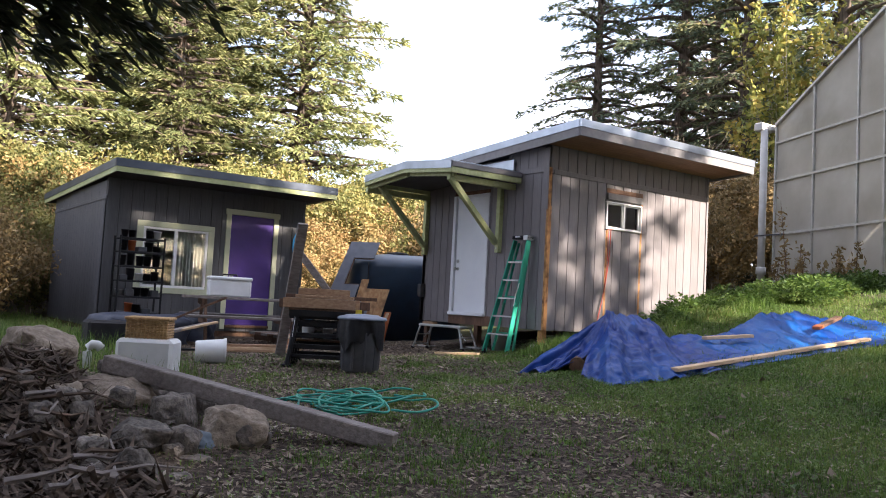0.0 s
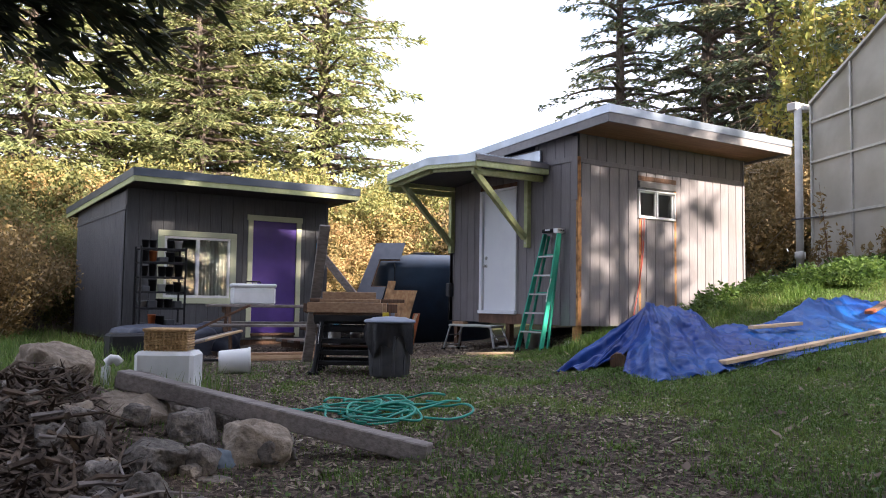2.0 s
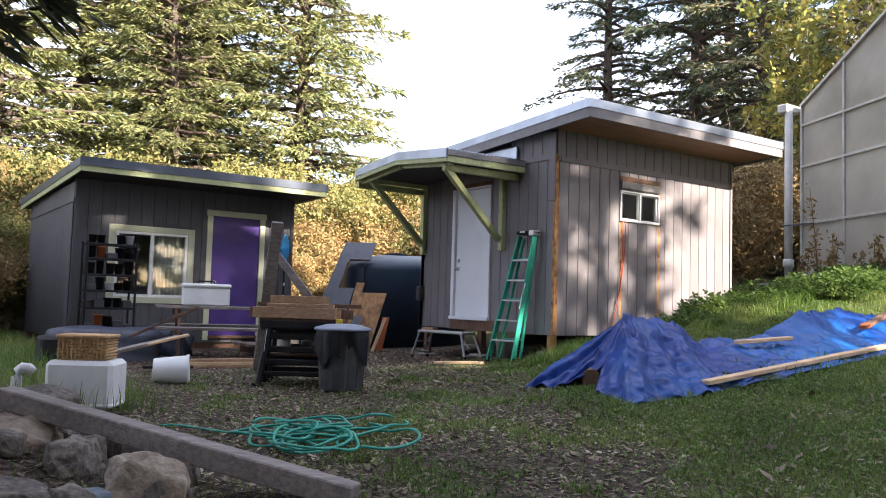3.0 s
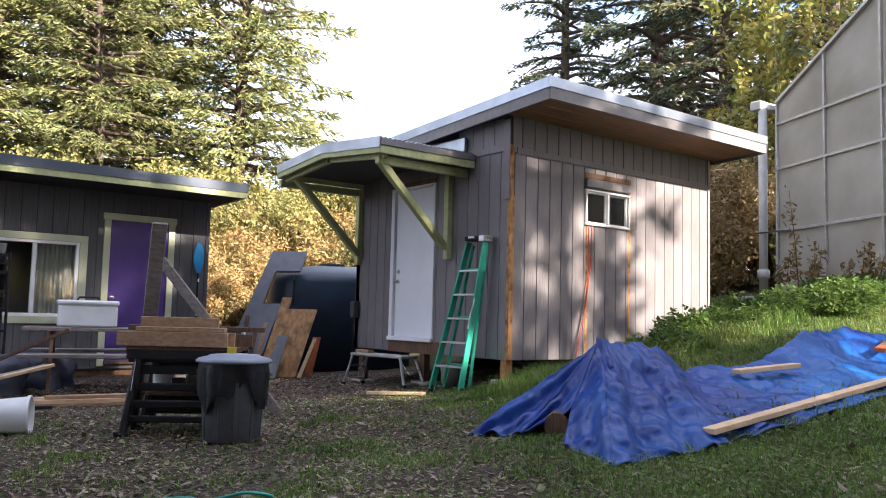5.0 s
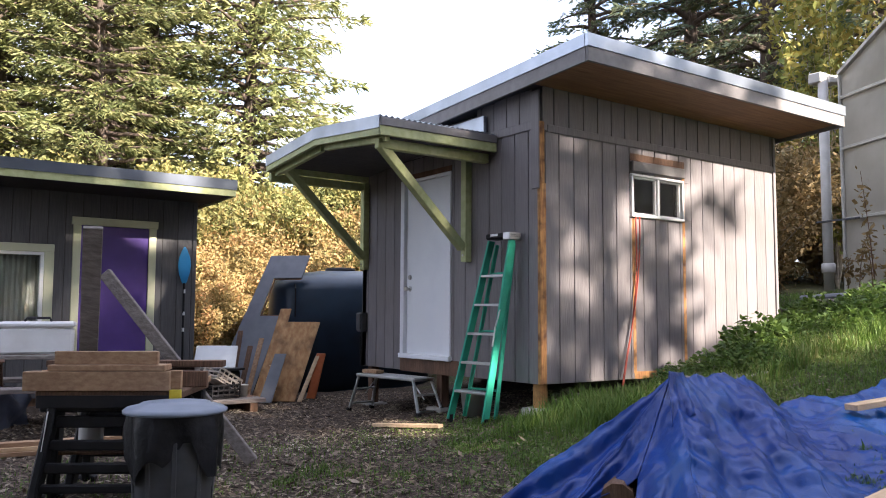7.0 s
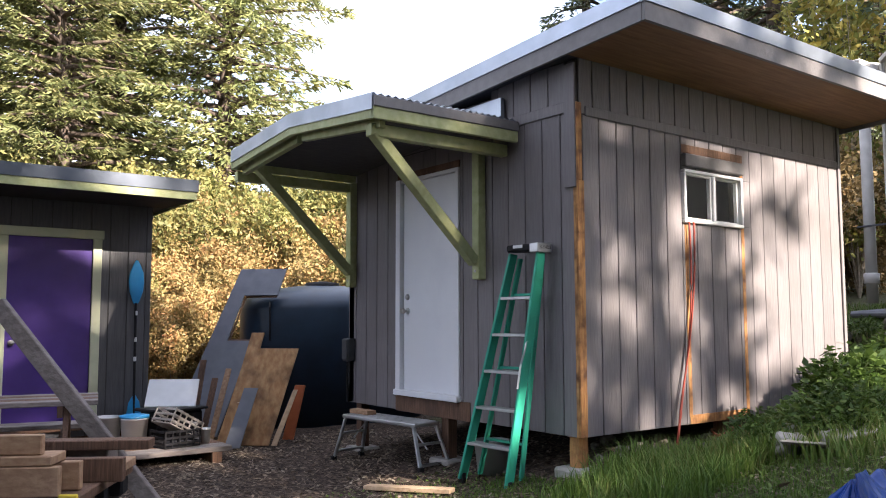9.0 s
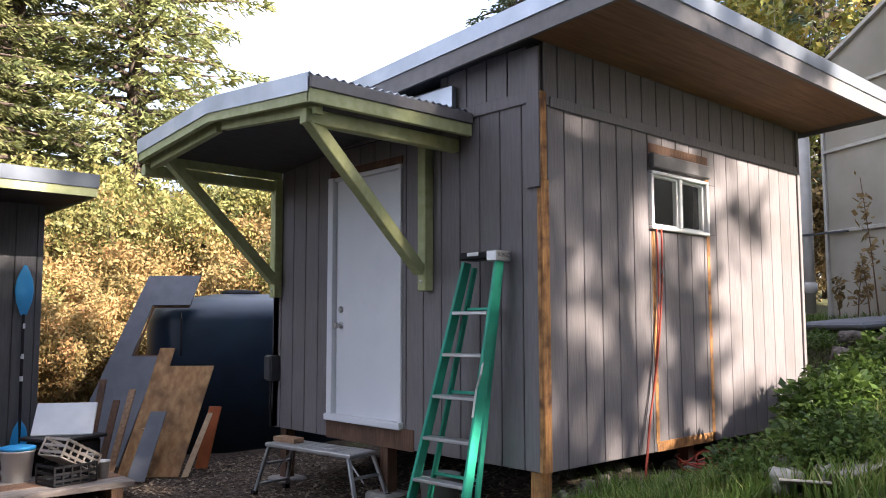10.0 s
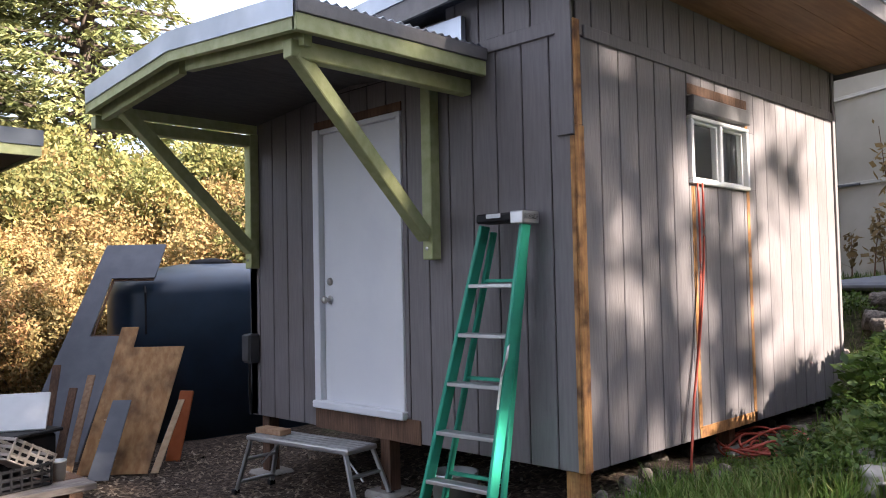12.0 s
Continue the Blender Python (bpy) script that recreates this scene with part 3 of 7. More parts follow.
for yy, s in ((cy0, -1), (cy1, 1)):
    z = canopy_z(yy)
    part("side_fascia", box((cx, yy - 0.02, z - 0.175), (-0.02, yy + 0.02, z - 0.085), 0.004), green_trim, canopy)
    part("side_board", box((cx, yy - 0.028 + 0.004 * s, z - 0.085), (-0.02, yy + 0.022, z - 0.008), 0.004), trim_grey, canopy)
part("upstand", slab([(-0.06, 0.80, 3.22), (-0.02, 0.80, 3.22), (-0.02, 3.2, 3.20), (-0.06, 3.2, 3.20)], 0.19), metal_flash, canopy)
for yy in (1.115, 3.255):
    part("bracket_post", box((-0.085, yy - 0.045, 1.71), (-0.002, yy + 0.045, 2.83), 0.006), green_trim, canopy)
    ya = 0.80 if yy < 2 else yy
    part("bracket_arm", box((cx + 0.06, ya - 0.04, 2.72), (-0.02, ya + 0.04, 2.815), 0.006), green_trim, canopy)
    part("brace", beam((-0.10, min(yy, 3.19), 1.86), ((cx + 0.10, 0.795, 2.76) if yy < 2 else (-1.24, 3.04, 2.86)), 0.075, 0.095, 0.006), green_trim, canopy)
    part("bolt", lathe([(0.012, 0), (0.012, 0.006), (0.004, 0.008)], Matrix.Translation((-0.087, yy, 1.78)) @ X_OUT, 10), steel, canopy)

# -- the lower grey shed with the purple door: front at y = 5.38 --
AX0, AX1, AY0, AY1, AZ = -5.20, -1.48, 5.38, 9.9, 0.10
cabin = root("cabin_shed", (-3.3, 7.5, 0.0), "dark grey board-sided shed with a purple door and flat roof", "shed")
wa = (-4.55, -3.40, 0.84, 1.90)
da = (-2.99, -2.13, 0.22, 2.27)
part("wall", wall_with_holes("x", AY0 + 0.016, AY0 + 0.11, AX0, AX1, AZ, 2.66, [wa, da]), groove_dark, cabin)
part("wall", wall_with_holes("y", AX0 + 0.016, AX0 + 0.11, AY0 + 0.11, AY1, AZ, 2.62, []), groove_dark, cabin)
part("wall", wall_with_holes("y", AX1 - 0.11, AX1 - 0.016, AY0 + 0.11, AY1, AZ, 2.62, []), siding_blue, cabin)
part("wall", wall_with_holes("x", AY1 - 0.11, AY1, AX0 + 0.11, AX1 - 0.11, AZ, 2.6, []), siding_blue, cabin)
siding(cabin, "x", AY0 + 0.014, -1, AX0, AX1, AZ, 2.68, siding_blue, holes=[wa, da])
siding(cabin, "y", AX0 + 0.014, -1, AY0, AY1, AZ, 2.34, siding_blue)
siding(cabin, "y", AX0 + 0.014, -1, AY0, AY1, 2.35, 2.64, siding_blue, thick=0.012, step=0.61)
flat_strip(cabin, "band_board", "y", AX0, -1, AY0, AY1, 2.31, 2.375, 0.016, siding_blue)
a_rx0, a_rx1, a_ry0, a_ry1 = -5.28, -1.31, 4.50, 10.7


def aroof(x0, x1, y0, y1, dz):
    f = lambda y: 2.885 - 0.018 * (y - 4.5)
    return [(x0, y0, f(y0) + dz), (x1, y0, f(y0) + dz), (x1, y1, f(y1) + dz), (x0, y1, f(y1) + dz)]


part("roof_deck", slab(aroof(a_rx0, a_rx1, a_ry0, a_ry1, -0.005), 0.17), roof_felt, cabin)
part("soffit_board", slab(aroof(a_rx0 + 0.02, a_rx1 - 0.02, a_ry0 + 0.02, AY0 - 0.002, -0.18), 0.012), eave_shade, cabin)
for name, lo_dz, hi_dz, g, mat in (("fascia", -0.205, -0.115, 0.0, green_trim), ("drip_edge", -0.12, 0.012, 0.012, slate_flash)):
    h = hi_dz - lo_dz
    part(name, slab(aroof(a_rx0 - 0.02 - g, a_rx1 + 0.02 + g, a_ry0 - 0.03 - g, a_ry0, hi_dz), h), mat, cabin)
    part(name, slab(aroof(a_rx0 - 0.025 - g, a_rx0, a_ry0, a_ry1, hi_dz), h), mat, cabin)
    part(name, slab(aroof(a_rx1, a_rx1 + 0.025 + g, a_ry0, a_ry1, hi_dz), h), mat, cabin)
part("foundation", box((AX0 + 0.05, AY0 + 0.05, -0.15), (AX1 - 0.05, AY1 - 0.05, AZ + 0.01), 0.01), raw_dark, cabin)

window_a = root("window_2", (-4, AY0, 0.8), "sliding window with cream trim and a pale curtain inside", "window", kind="structure")
y = AY0
for lo, hi in (((-4.67, y - 0.025, 1.90), (-3.29, y, 2.0)), ((-4.67, y - 0.025, 0.74), (-3.29, y, 0.84)), ((-4.67, y - 0.024, 0.84), (-4.56, y, 1.90)), ((-3.40, y - 0.024, 0.84), (-3.29, y, 1.90))):
    part("casing", box(lo, hi, 0.005), cream_trim, window_a)
for lo, hi in (((-4.555, y - 0.01, 1.86), (-3.40, y + 0.06, 1.90)), ((-4.555, y - 0.01, 0.84), (-3.40, y + 0.06, 0.885)), ((-4.555, y - 0.01, 0.885), (-4.51, y + 0.06, 1.86)), ((-3.445, y - 0.01, 0.885), (-3.40, y + 0.06, 1.86)), ((-4.01, y - 0.012, 0.885), (-3.955, y + 0.05, 1.86))):
    part("window_frame", box(lo, hi, 0.005), white_vinyl, window_a)
for x0, x1 in ((-4.51, -4.01), (-3.955, -3.445)):
    p = part("pane", box((x0, y + 0.02, 0.885), (x1, y + 0.026, 1.86), 0), window_glass, window_a)
    p.visible_shadow = False
bm = bmesh.new()
cols = 60
low = [bm.verts.new((-3.98 + 0.55 * i / cols, y + 0.13 + 0.025 * math.sin(i * 0.9) + 0.01 * math.sin(i * 2.3), 0.8)) for i in range(cols + 1)]
top = [bm.verts.new((v.co.x, v.co.y, 1.95)) for v in low]
for i in range(cols):
    bm.faces.new((low[i], low[i + 1], top[i + 1], top[i]))
part("curtain", bm, curtain_cloth, window_a, "pale gathered curtain", True)
part("room_lining", box((-5.0, y + 1.4, 0.2), (-1.7, y + 1.5, 2.6), 0), room_dark, cabin)

door_a = root("door_2", (-2.56, AY0, 0.2), "closed purple door with pale green casing", "door", kind="structure")
for lo, hi in (((-3.08, y - 0.025, 0.14), (-2.985, y, 2.27)), ((-2.135, y - 0.025, 0.14), (-2.04, y, 2.27)), ((-3.10, y - 0.027, 2.27), (-2.02, y, 2.37))):
    part("casing", box(lo, hi, 0.005), cream_trim, door_a)
part("door_leaf", box((-2.985, y + 0.01, 0.22), (-2.135, y + 0.05, 2.268), 0.004), purple_paint, door_a)
part("threshold", box((-2.99, y - 0.05, 0.17), (-2.13, y + 0.06, 0.218), 0.006), raw_dark, door_a)
part("door_knob", lathe([(0.03, 0), (0.03, 0.006), (0.012, 0.012), (0.012, 0.035), (0.026, 0.045), (0.028, 0.06), (0.008, 0.075)], Matrix.Translation((-2.92, y + 0.01, 1.13)) @ Matrix.Rotation(radians(90), 4, "X"), 16), steel, door_a, "steel door knob")


# ---- greenhouse on the bank ----
def film_material():
    m = bpy.data.materials.new("hazy greenhouse film")
    m.use_nodes = True
    n, l = m.node_tree.nodes, m.node_tree.links
    b = n["Principled BSDF"]
    co = n.new("ShaderNodeTexCoord")
    no = n.new("ShaderNodeTexNoise")
    no.inputs["Scale"].default_value, no.inputs["Detail"].default_value = 0.9, 5
    l.new(co.outputs["Object"], no.inputs["Vector"])
    r = n.new("ShaderNodeValToRGB")
    r.color_ramp.elements[0].position, r.color_ramp.elements[1].position = 0.3, 0.7
    r.color_ramp.elements[0].color, r.color_ramp.elements[1].color = (0.38, 0.36, 0.31, 1), (0.54, 0.53, 0.49, 1)
    l.new(no.outputs["Fac"], r.inputs["Fac"])
    l.new(r.outputs["Color"], b.inputs["Base Color"])
    b.inputs["Roughness"].default_value = 0.28
    tr = n.new("ShaderNodeBsdfTranslucent")
    l.new(r.outputs["Color"], tr.inputs["Color"])
    ms = n.new("ShaderNodeMixShader")
    ms.inputs["Fac"].default_value = 0.45
    l.new(b.outputs["BSDF"], ms.inputs[1])
    l.new(tr.outputs["BSDF"], ms.inputs[2])
    l.new(ms.outputs["Shader"], n["Material Output"].inputs["Surface"])
    w = n.new("ShaderNodeTexNoise")
    w.inputs["Scale"].default_value = 2.5
    l.new(co.outputs["Object"], w.inputs["Vector"])
    bu = n.new("ShaderNodeBump")
    bu.inputs["Strength"].default_value, bu.inputs["Distance"].default_value = 0.35, 0.05
    l.new(w.outputs["Fac"], bu.inputs["Height"])
    l.new(bu.outputs["Normal"], b.inputs["Normal"])
    return m


film_mat = film_material()
pipe_grey = material("weathered pale pipe", (0.42, 0.41, 0.39), (0.52, 0.51, 0.49), 0.5, scale=6, bump=0.1, stain=(0.28, 0.26, 0.23), stain_scale=3, stain_amt=0.5)
frame_grey = material("greenhouse frame metal", (0.40, 0.39, 0.36), (0.5, 0.49, 0.46), 0.5, metal=0.4, scale=6, bump=0.05)
GC = Vector((8.6, 1.6, 0))
gd, gn = Vector((-0.434, -0.901, 0)).normalized(), Vector((0.901, -0.434, 0)).normalized()
gh = root("greenhouse", (8.6, 1.6, 1.6), "tall greenhouse of hazy plastic film over a metal frame", "greenhouse")
GW, GE, GS = 7.2, 5.40, 0.43


def gh_top(s):
    return GE + GS * min(s, GW - s)


def gp(s, z, d=0.0):
    return GC + gd * s + gn * d + Vector((0, 0, z))


stations = [0.0, 1.42, 2.84, 3.6, 4.36, 5.78, 7.2]
levels = [1.35, 2.82, 4.06, 4.96]
for s0, s1 in zip(stations, stations[1:]):
    zs = levels + [None]
    for i, z0 in enumerate(zs):
        if z0 is None:
            continue
        nz = zs[i + 1]
        t0, t1 = (nz, nz) if nz else (gh_top(s0), gh_top(s1))
        bm = bmesh.new()
        n = 6
        grid = []
        for a in range(n + 1):
            s = s0 + (s1 - s0) * a / n
            row = []
            for b in range(n + 1):
                zt = t0 + (t1 - t0) * a / n
                bulge = 0.03 * math.sin(math.pi * a / n) * math.sin(math.pi * b / n)
                row.append(bm.verts.new(gp(s, z0 + (zt - z0) * b / n, -bulge)))
            grid.append(row)
        for a in range(n):
            for b in range(n):
                bm.faces.new((grid[a][b], grid[a + 1][b], grid[a + 1][b + 1], grid[a][b + 1]))
        part("film_panel", bm, film_mat, gh, smooth=True)
for s in stations:
    part("frame_post", beam(gp(s, 1.3, -0.03), gp(s, gh_top(s) - 0.02, -0.03), 0.05, 0.05, 0.005, gd), frame_grey, gh)
for z in levels[1:]:
    part("frame_rail", beam(gp(0, z, -0.035), gp(GW, z, -0.035), 0.04, 0.05, 0.005), frame_grey, gh)
for s0, s1 in ((0, 3.6), (3.6, 7.2)):
    part("gable_rafter", beam(gp(s0, gh_top(s0), -0.04), gp(s1, gh_top(s1), -0.04), 0.08, 0.07, 0.006), frame_grey, gh)
    q = [gp(s0, gh_top(s0) + 0.03), gp(s1, gh_top(s1) + 0.03), gp(s1, gh_top(s1) + 0.03, 14), gp(s0, gh_top(s0) + 0.03, 14)]
    part("roof_film", slab([tuple(v) for v in q], 0.01), film_mat, gh)
for s in (0.0, GW):
    bm = bmesh.new()
    bm.faces.new([bm.verts.new(gp(s, z, d)) for z, d in ((1.2, 0), (1.2, 14), (GE, 14), (GE, 0))])
    part("side_film", bm, film_mat, gh)
bm = bmesh.new()
bm.faces.new([bm.verts.new(gp(s, z, 14)) for s, z in ((0, 1.2), (GW, 1.2), (GW, GE), (3.6, gh_top(3.6)), (0, GE))])
part("end_film", bm, film_mat, gh)
part("gutter", beam(gp(-0.18, GE - 0.06, -0.15), gp(-0.18, GE - 0.06, 13.5), 0.18, 0.14, 0.02), pipe_grey, gh, "pale eaves gutter")
part("gutter_end", box((-0.16, -0.12, -0.09), (0.30, 0.12, 0.10), 0.02, Matrix.Translation(gp(-0.32, GE - 0.02, -0.2))), pipe_grey, gh)
part("downpipe", tube([gp(-0.22, GE - 0.05, -0.2), gp(-0.22, 3.4, -0.2), gp(-0.22, 1.6, -0.2)], 0.085, 14), pipe_grey, gh, "thick pale plastic downpipe", True)
part("pipe_coupling", lathe([(0.10, 0), (0.115, 0.01), (0.115, 0.16), (0.10, 0.17)], Matrix.Translation(gp(-0.22, 1.9, -0.2)), 18), pipe_grey, gh, smooth=True)
part("pipe_strap", beam(gp(-0.34, 2.80, -0.32), gp(0.5, 2.80, -0.10), 0.03, 0.03, 0.004), roof_felt, gh, "dark strap round the pipe")


# ---- trees ----
rng = np.random.default_rng(7)


def conifer_mesh(seed, height, spread, clear, branches, sprays, mat, droop=0.32, spray_len=0.42, density=1.0, h0=0.0):
    """A trunk with limbs, and a crown of many narrow drooping needle sprays."""
    r = np.random.default_rng(seed)
    trunk_r = height * 0.012 + 0.05
    wob = r.uniform(-0.15, 0.15, (2,))
    path = [(wob[0] * math.sin(i * 0.9), wob[1] * math.sin(i * 0.7 + 1), height * i / 9 - (0.3 if i == 0 else 0)) for i in range(10)]
    trunk = tube(path, trunk_r, 10, 0.02)
    quads, limbs = [], []
    for b in range(branches):
        f = clear + (1 - clear) * (b + r.uniform(0, 1)) / branches
        z = height * f
        az = b * 2.39996 + r.uniform(-0.5, 0.5)
        taper = ((1 - f) / (1 - clear)) ** 0.75
        L = spread * (0.18 + 0.82 * taper) * r.uniform(0.55, 1.12)
        rise = r.uniform(-0.05, 0.30) + 0.25 * f
        d = np.array([math.cos(az), math.sin(az), 0.0])
        side = np.array([-d[1], d[0], 0.0])
        base = np.array([wob[0] * math.sin(f * 9 * 0.9), wob[1] * math.sin(f * 9 * 0.7 + 1), z])

        def at(t):
            t = np.asarray(t)[:, None]
            return base + d * (L * t) + np.array([0, 0, 1.0]) * (L * (rise * t - droop * 1.6 * t ** 2 + 0.18 * t ** 3))
        limbs.append(([tuple(p) for p in at(np.linspace(0, 0.95, 5))], trunk_r * 0.28 * (0.4 + taper) + 0.006))
        k = max(6, int(sprays * (0.3 + 0.7 * L / spread) * density))
        t = r.uniform(0.12, 1.0, k) ** 0.8
        p = at(t)
        width = 0.30 * L * (1.05 - t) + 0.12
        p = p + side * (r.uniform(-1, 1, k) * width)[:, None] + np.array([0, 0, 1.0]) * (-np.abs(r.normal(0, 0.10, k)) - 0.02)[:, None]
        for j in range(3):
            ang = r.uniform(-1.0, 1.0, k)
            out = d[None] * np.cos(ang)[:, None] + side[None] * np.sin(ang)[:, None]
            ln = spray_len * r.uniform(0.5, 1.15, k)[:, None]
            tip = out * ln + np.array([0, 0, 1.0]) * (ln * r.uniform(-0.9, 0.35, k)[:, None])
            wv = np.cross(out, r.normal(0, 1, (k, 3)))
            wv /= np.linalg.norm(wv, axis=1, keepdims=True) + 1e-6
            w = wv * (spray_len * r.uniform(0.07, 0.15, k)[:, None])
            quads.append(np.stack([p, p + tip * 0.45 + w, p + tip, p + tip * 0.5 - w], axis=1))
    bm = trunk
    for pts, rad in limbs:
        sub = tube(pts, rad, 5, 0.004)
        me = bpy.data.meshes.new("tmp")
        sub.to_mesh(me)
        sub.free()
        bm.from_mesh(me)
        bpy.data.meshes.remove(me)
    return bm, np.concatenate(quads), mat


def make_tree(name, label, category, spec, group=""):
    bm, quads, mat = spec
    t = root(name, (0, 0, 0), label, category, group)
    part("trunk", bm, bark, t, smooth=True)
    c = quads_object("crown", quads, mat)
    under(c, t)
    return t


def stand(proto, spots, first=True):
    """Set a thing and its copies on the ground: (x, y, turn, scale)."""
    for i, (x, y, turn, sc) in enumerate(spots):
        m = Matrix.Translation((x, y, ground_z(x, y))) @ Matrix.Rotation(turn, 4, "Z")
        o = proto if i == 0 else copy_thing(proto, m)
        o.matrix_basis = m @ Matrix.Diagonal((sc, sc, sc, 1))


fir_a = make_tree("conifer_tree", "tall sunlit fir with yellow-green drooping boughs", "tree", conifer_mesh(3, 21, 5.2, 0.06, 230, 92, needles, 0.24, 0.32), "conifers behind the sheds")
fir_b = make_tree("conifer_tree", "tall sunlit fir with sparse olive boughs", "tree", conifer_mesh(11, 24, 4.6, 0.05, 205, 84, needles, 0.28, 0.32), "conifers behind the sheds")
fir_c = make_tree("conifer_tree", "tall dark fir with blue-green boughs", "tree", conifer_mesh(23, 25, 4.8, 0.12, 150, 66, needles_far, 0.34, 0.34), "dark firs behind the greenhouse")
stand(fir_a, [(5.4, 20.5, 0.3, 1.0), (0.6, 20.8, 2.1, 0.85), (-5.0, 21.0, 4.0, 0.95), (2.0, 28.0, 1.2, 1.1)])
stand(fir_b, [(2.6, 22.6, 0.0, 0.9), (-1.8, 24.5, 1.4, 1.0), (-7.5, 25.0, 3.0, 0.8), (-11.5, 19.0, 2.0, 0.9)])
stand(fir_c, [(17.2, 15.8, 0.0, 0.82), (19.0, 12.6, 1.1, 1.0), (18.2, 9.0, 2.3, 0.95), (18.8, 5.6, 3.7, 1.0), (23.5, 6.0, 5.0, 1.1), (23, 14.0, 0.8, 1.0), (27.0, 10.0, 2.8, 1.1)])
# far small tree at the end of the gap
stand(copy_thing(fir_c, Matrix()), [(24.5, 47.0, 1.0, 0.36)])
stand(copy_thing(fir_c, Matrix()), [(30.5, 48.0, 2.0, 0.30)])


# near conifer whose dark boughs hang into the view
def bough_tree():
    r = np.random.default_rng(41)
    t = root("near_conifer", (-10.0, -1.6, ground_z(-10.0, -1.6)), "dark shaded fir with long boughs hanging overhead", "tree")
    x0, y0 = -10.0, -1.6
    z0 = ground_z(x0, y0)
    part("trunk", tube([(x0, y0, z0 - 0.2), (x0 + 0.03, y0, z0 + 4), (x0, y0 + 0.05, z0 + 9), (x0, y0, z0 + 15)], 0.30, 14, 0.06), bark, t, smooth=True)
    quads = []
    ups = np.array([0, 0, 1.0])
    spec = []
    for i in range(60):
        spec.append((r.uniform(-2.2, 2.2), r.uniform(5.5, 14), r.uniform(2.0, 4.2), r.uniform(0.1, 0.35)))
    spec += [(-0.33, 3.75, 3.3, 0.20), (-0.25, 3.6, 2.9, 0.22), (-0.14, 3.8, 3.3, 0.19), (-0.42, 3.95, 3.7, 0.17), (0.05, 3.7, 2.5, 0.22), (0.3, 3.2, 2.0, 0.24), (0.62, 3.1, 1.9, 0.24), (-0.5, 4.2, 4.6, 0.14), (-0.25, 4.55, 4.9, 0.13), (0.12, 4.6, 3.9, 0.17), (-0.45, 4.85, 5.2, 0.11), (-0.55, 5.05, 5.8, 0.1)]
    for az, h, L, dr in spec:
        d = np.array([math.cos(az), math.sin(az), 0.0])
        side = np.array([-d[1], d[0], 0.0])
        base = np.array([x0, y0, z0 + h])

        def at(tt):
            tt = np.asarray(tt)[:, None]
            return base + d * (L * tt) + ups * (L * (0.12 * tt - dr * 1.5 * tt ** 2))
        pts = [tuple(p) for p in at(np.linspace(0, 0.96, 7))]
        part("limb", tube(pts, 0.045, 7, 0.008), bark, t, smooth=True)
        k = int(230 * L / 3.5)
        tt = r.uniform(0.22, 1.0, k)
        # twigs hang in tufts
        tuft = np.round(tt * 9) / 9 + r.normal(0, 0.025, k)
        p = at(tuft) + side * (r.normal(0, 0.30, k) * (1.25 - tt))[:, None] - ups * np.abs(r.normal(0, 0.14, k))[:, None]
        for j in range(4):
            ang = r.uniform(-1.2, 1.2, k)
            out = d[None] * np.cos(ang)[:, None] + side[None] * np.sin(ang)[:, None]
            ln = 0.24 * r.uniform(0.5, 1.2, k)[:, None]
            tip = out * ln + ups * (ln * r.uniform(-0.9, 0.2, k)[:, None])
            wv = np.cross(out, r.normal(0, 1, (k, 3)) * 0.5 + ups)
            wv /= np.linalg.norm(wv, axis=1, keepdims=True) + 1e-6
            w = wv * (0.028 * r.uniform(0.6, 1.3, k)[:, None])
            quads.append(np.stack([p, p + tip * 0.45 + w, p + tip, p + tip * 0.5 - w], axis=1))
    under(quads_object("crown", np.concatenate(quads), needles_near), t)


bough_tree()

# unseen trees added behind the path, mostly on the sunny side: they shade the yard and dapple the window wall
shade_fir = make_tree("conifer_tree", "tall unseen fir added to shade the yard", "tree", conifer_mesh(57, 19, 4.4, 0.10, 150, 40, needles_blue, 0.34, 0.6), "firs shading the yard")
SHADE = [(-4.4, -16.5, 0.0, 0.95), (-1.2, -17.5, 1.0, 1.0), (-8.5, -17.0, 3.0, 0.95), (0.8, -20.5, 2.0, 1.32), (-3.5, -23.0, 4.0, 1.1), (-12.0, -18.5, 5.0, 1.0), (-15.5, -14.0, 0.7, 1.0), (-16.5, -8.5, 1.9, 0.95), (-20.5, -12.0, 1.2, 1.1), (-17.0, -3.5, 2.6, 0.8), (-7.0, -24.5, 0.2, 1.1), (-14.5, -22.5, 3.3, 1.1), (14.5, -14.0, 2.2, 0.9), (17.5, -9.0, 3.9, 0.9)]
stand(shade_fir, SHADE)
thin_fir = make_tree("conifer_tree", "thin open unseen fir added to dapple the window wall", "tree", conifer_mesh(91, 17, 3.6, 0.15, 70, 26, needles_blue, 0.30, 0.6), "firs shading the yard")
stand(thin_fir, [(4.0, -18.0, 0.6, 1.0)])


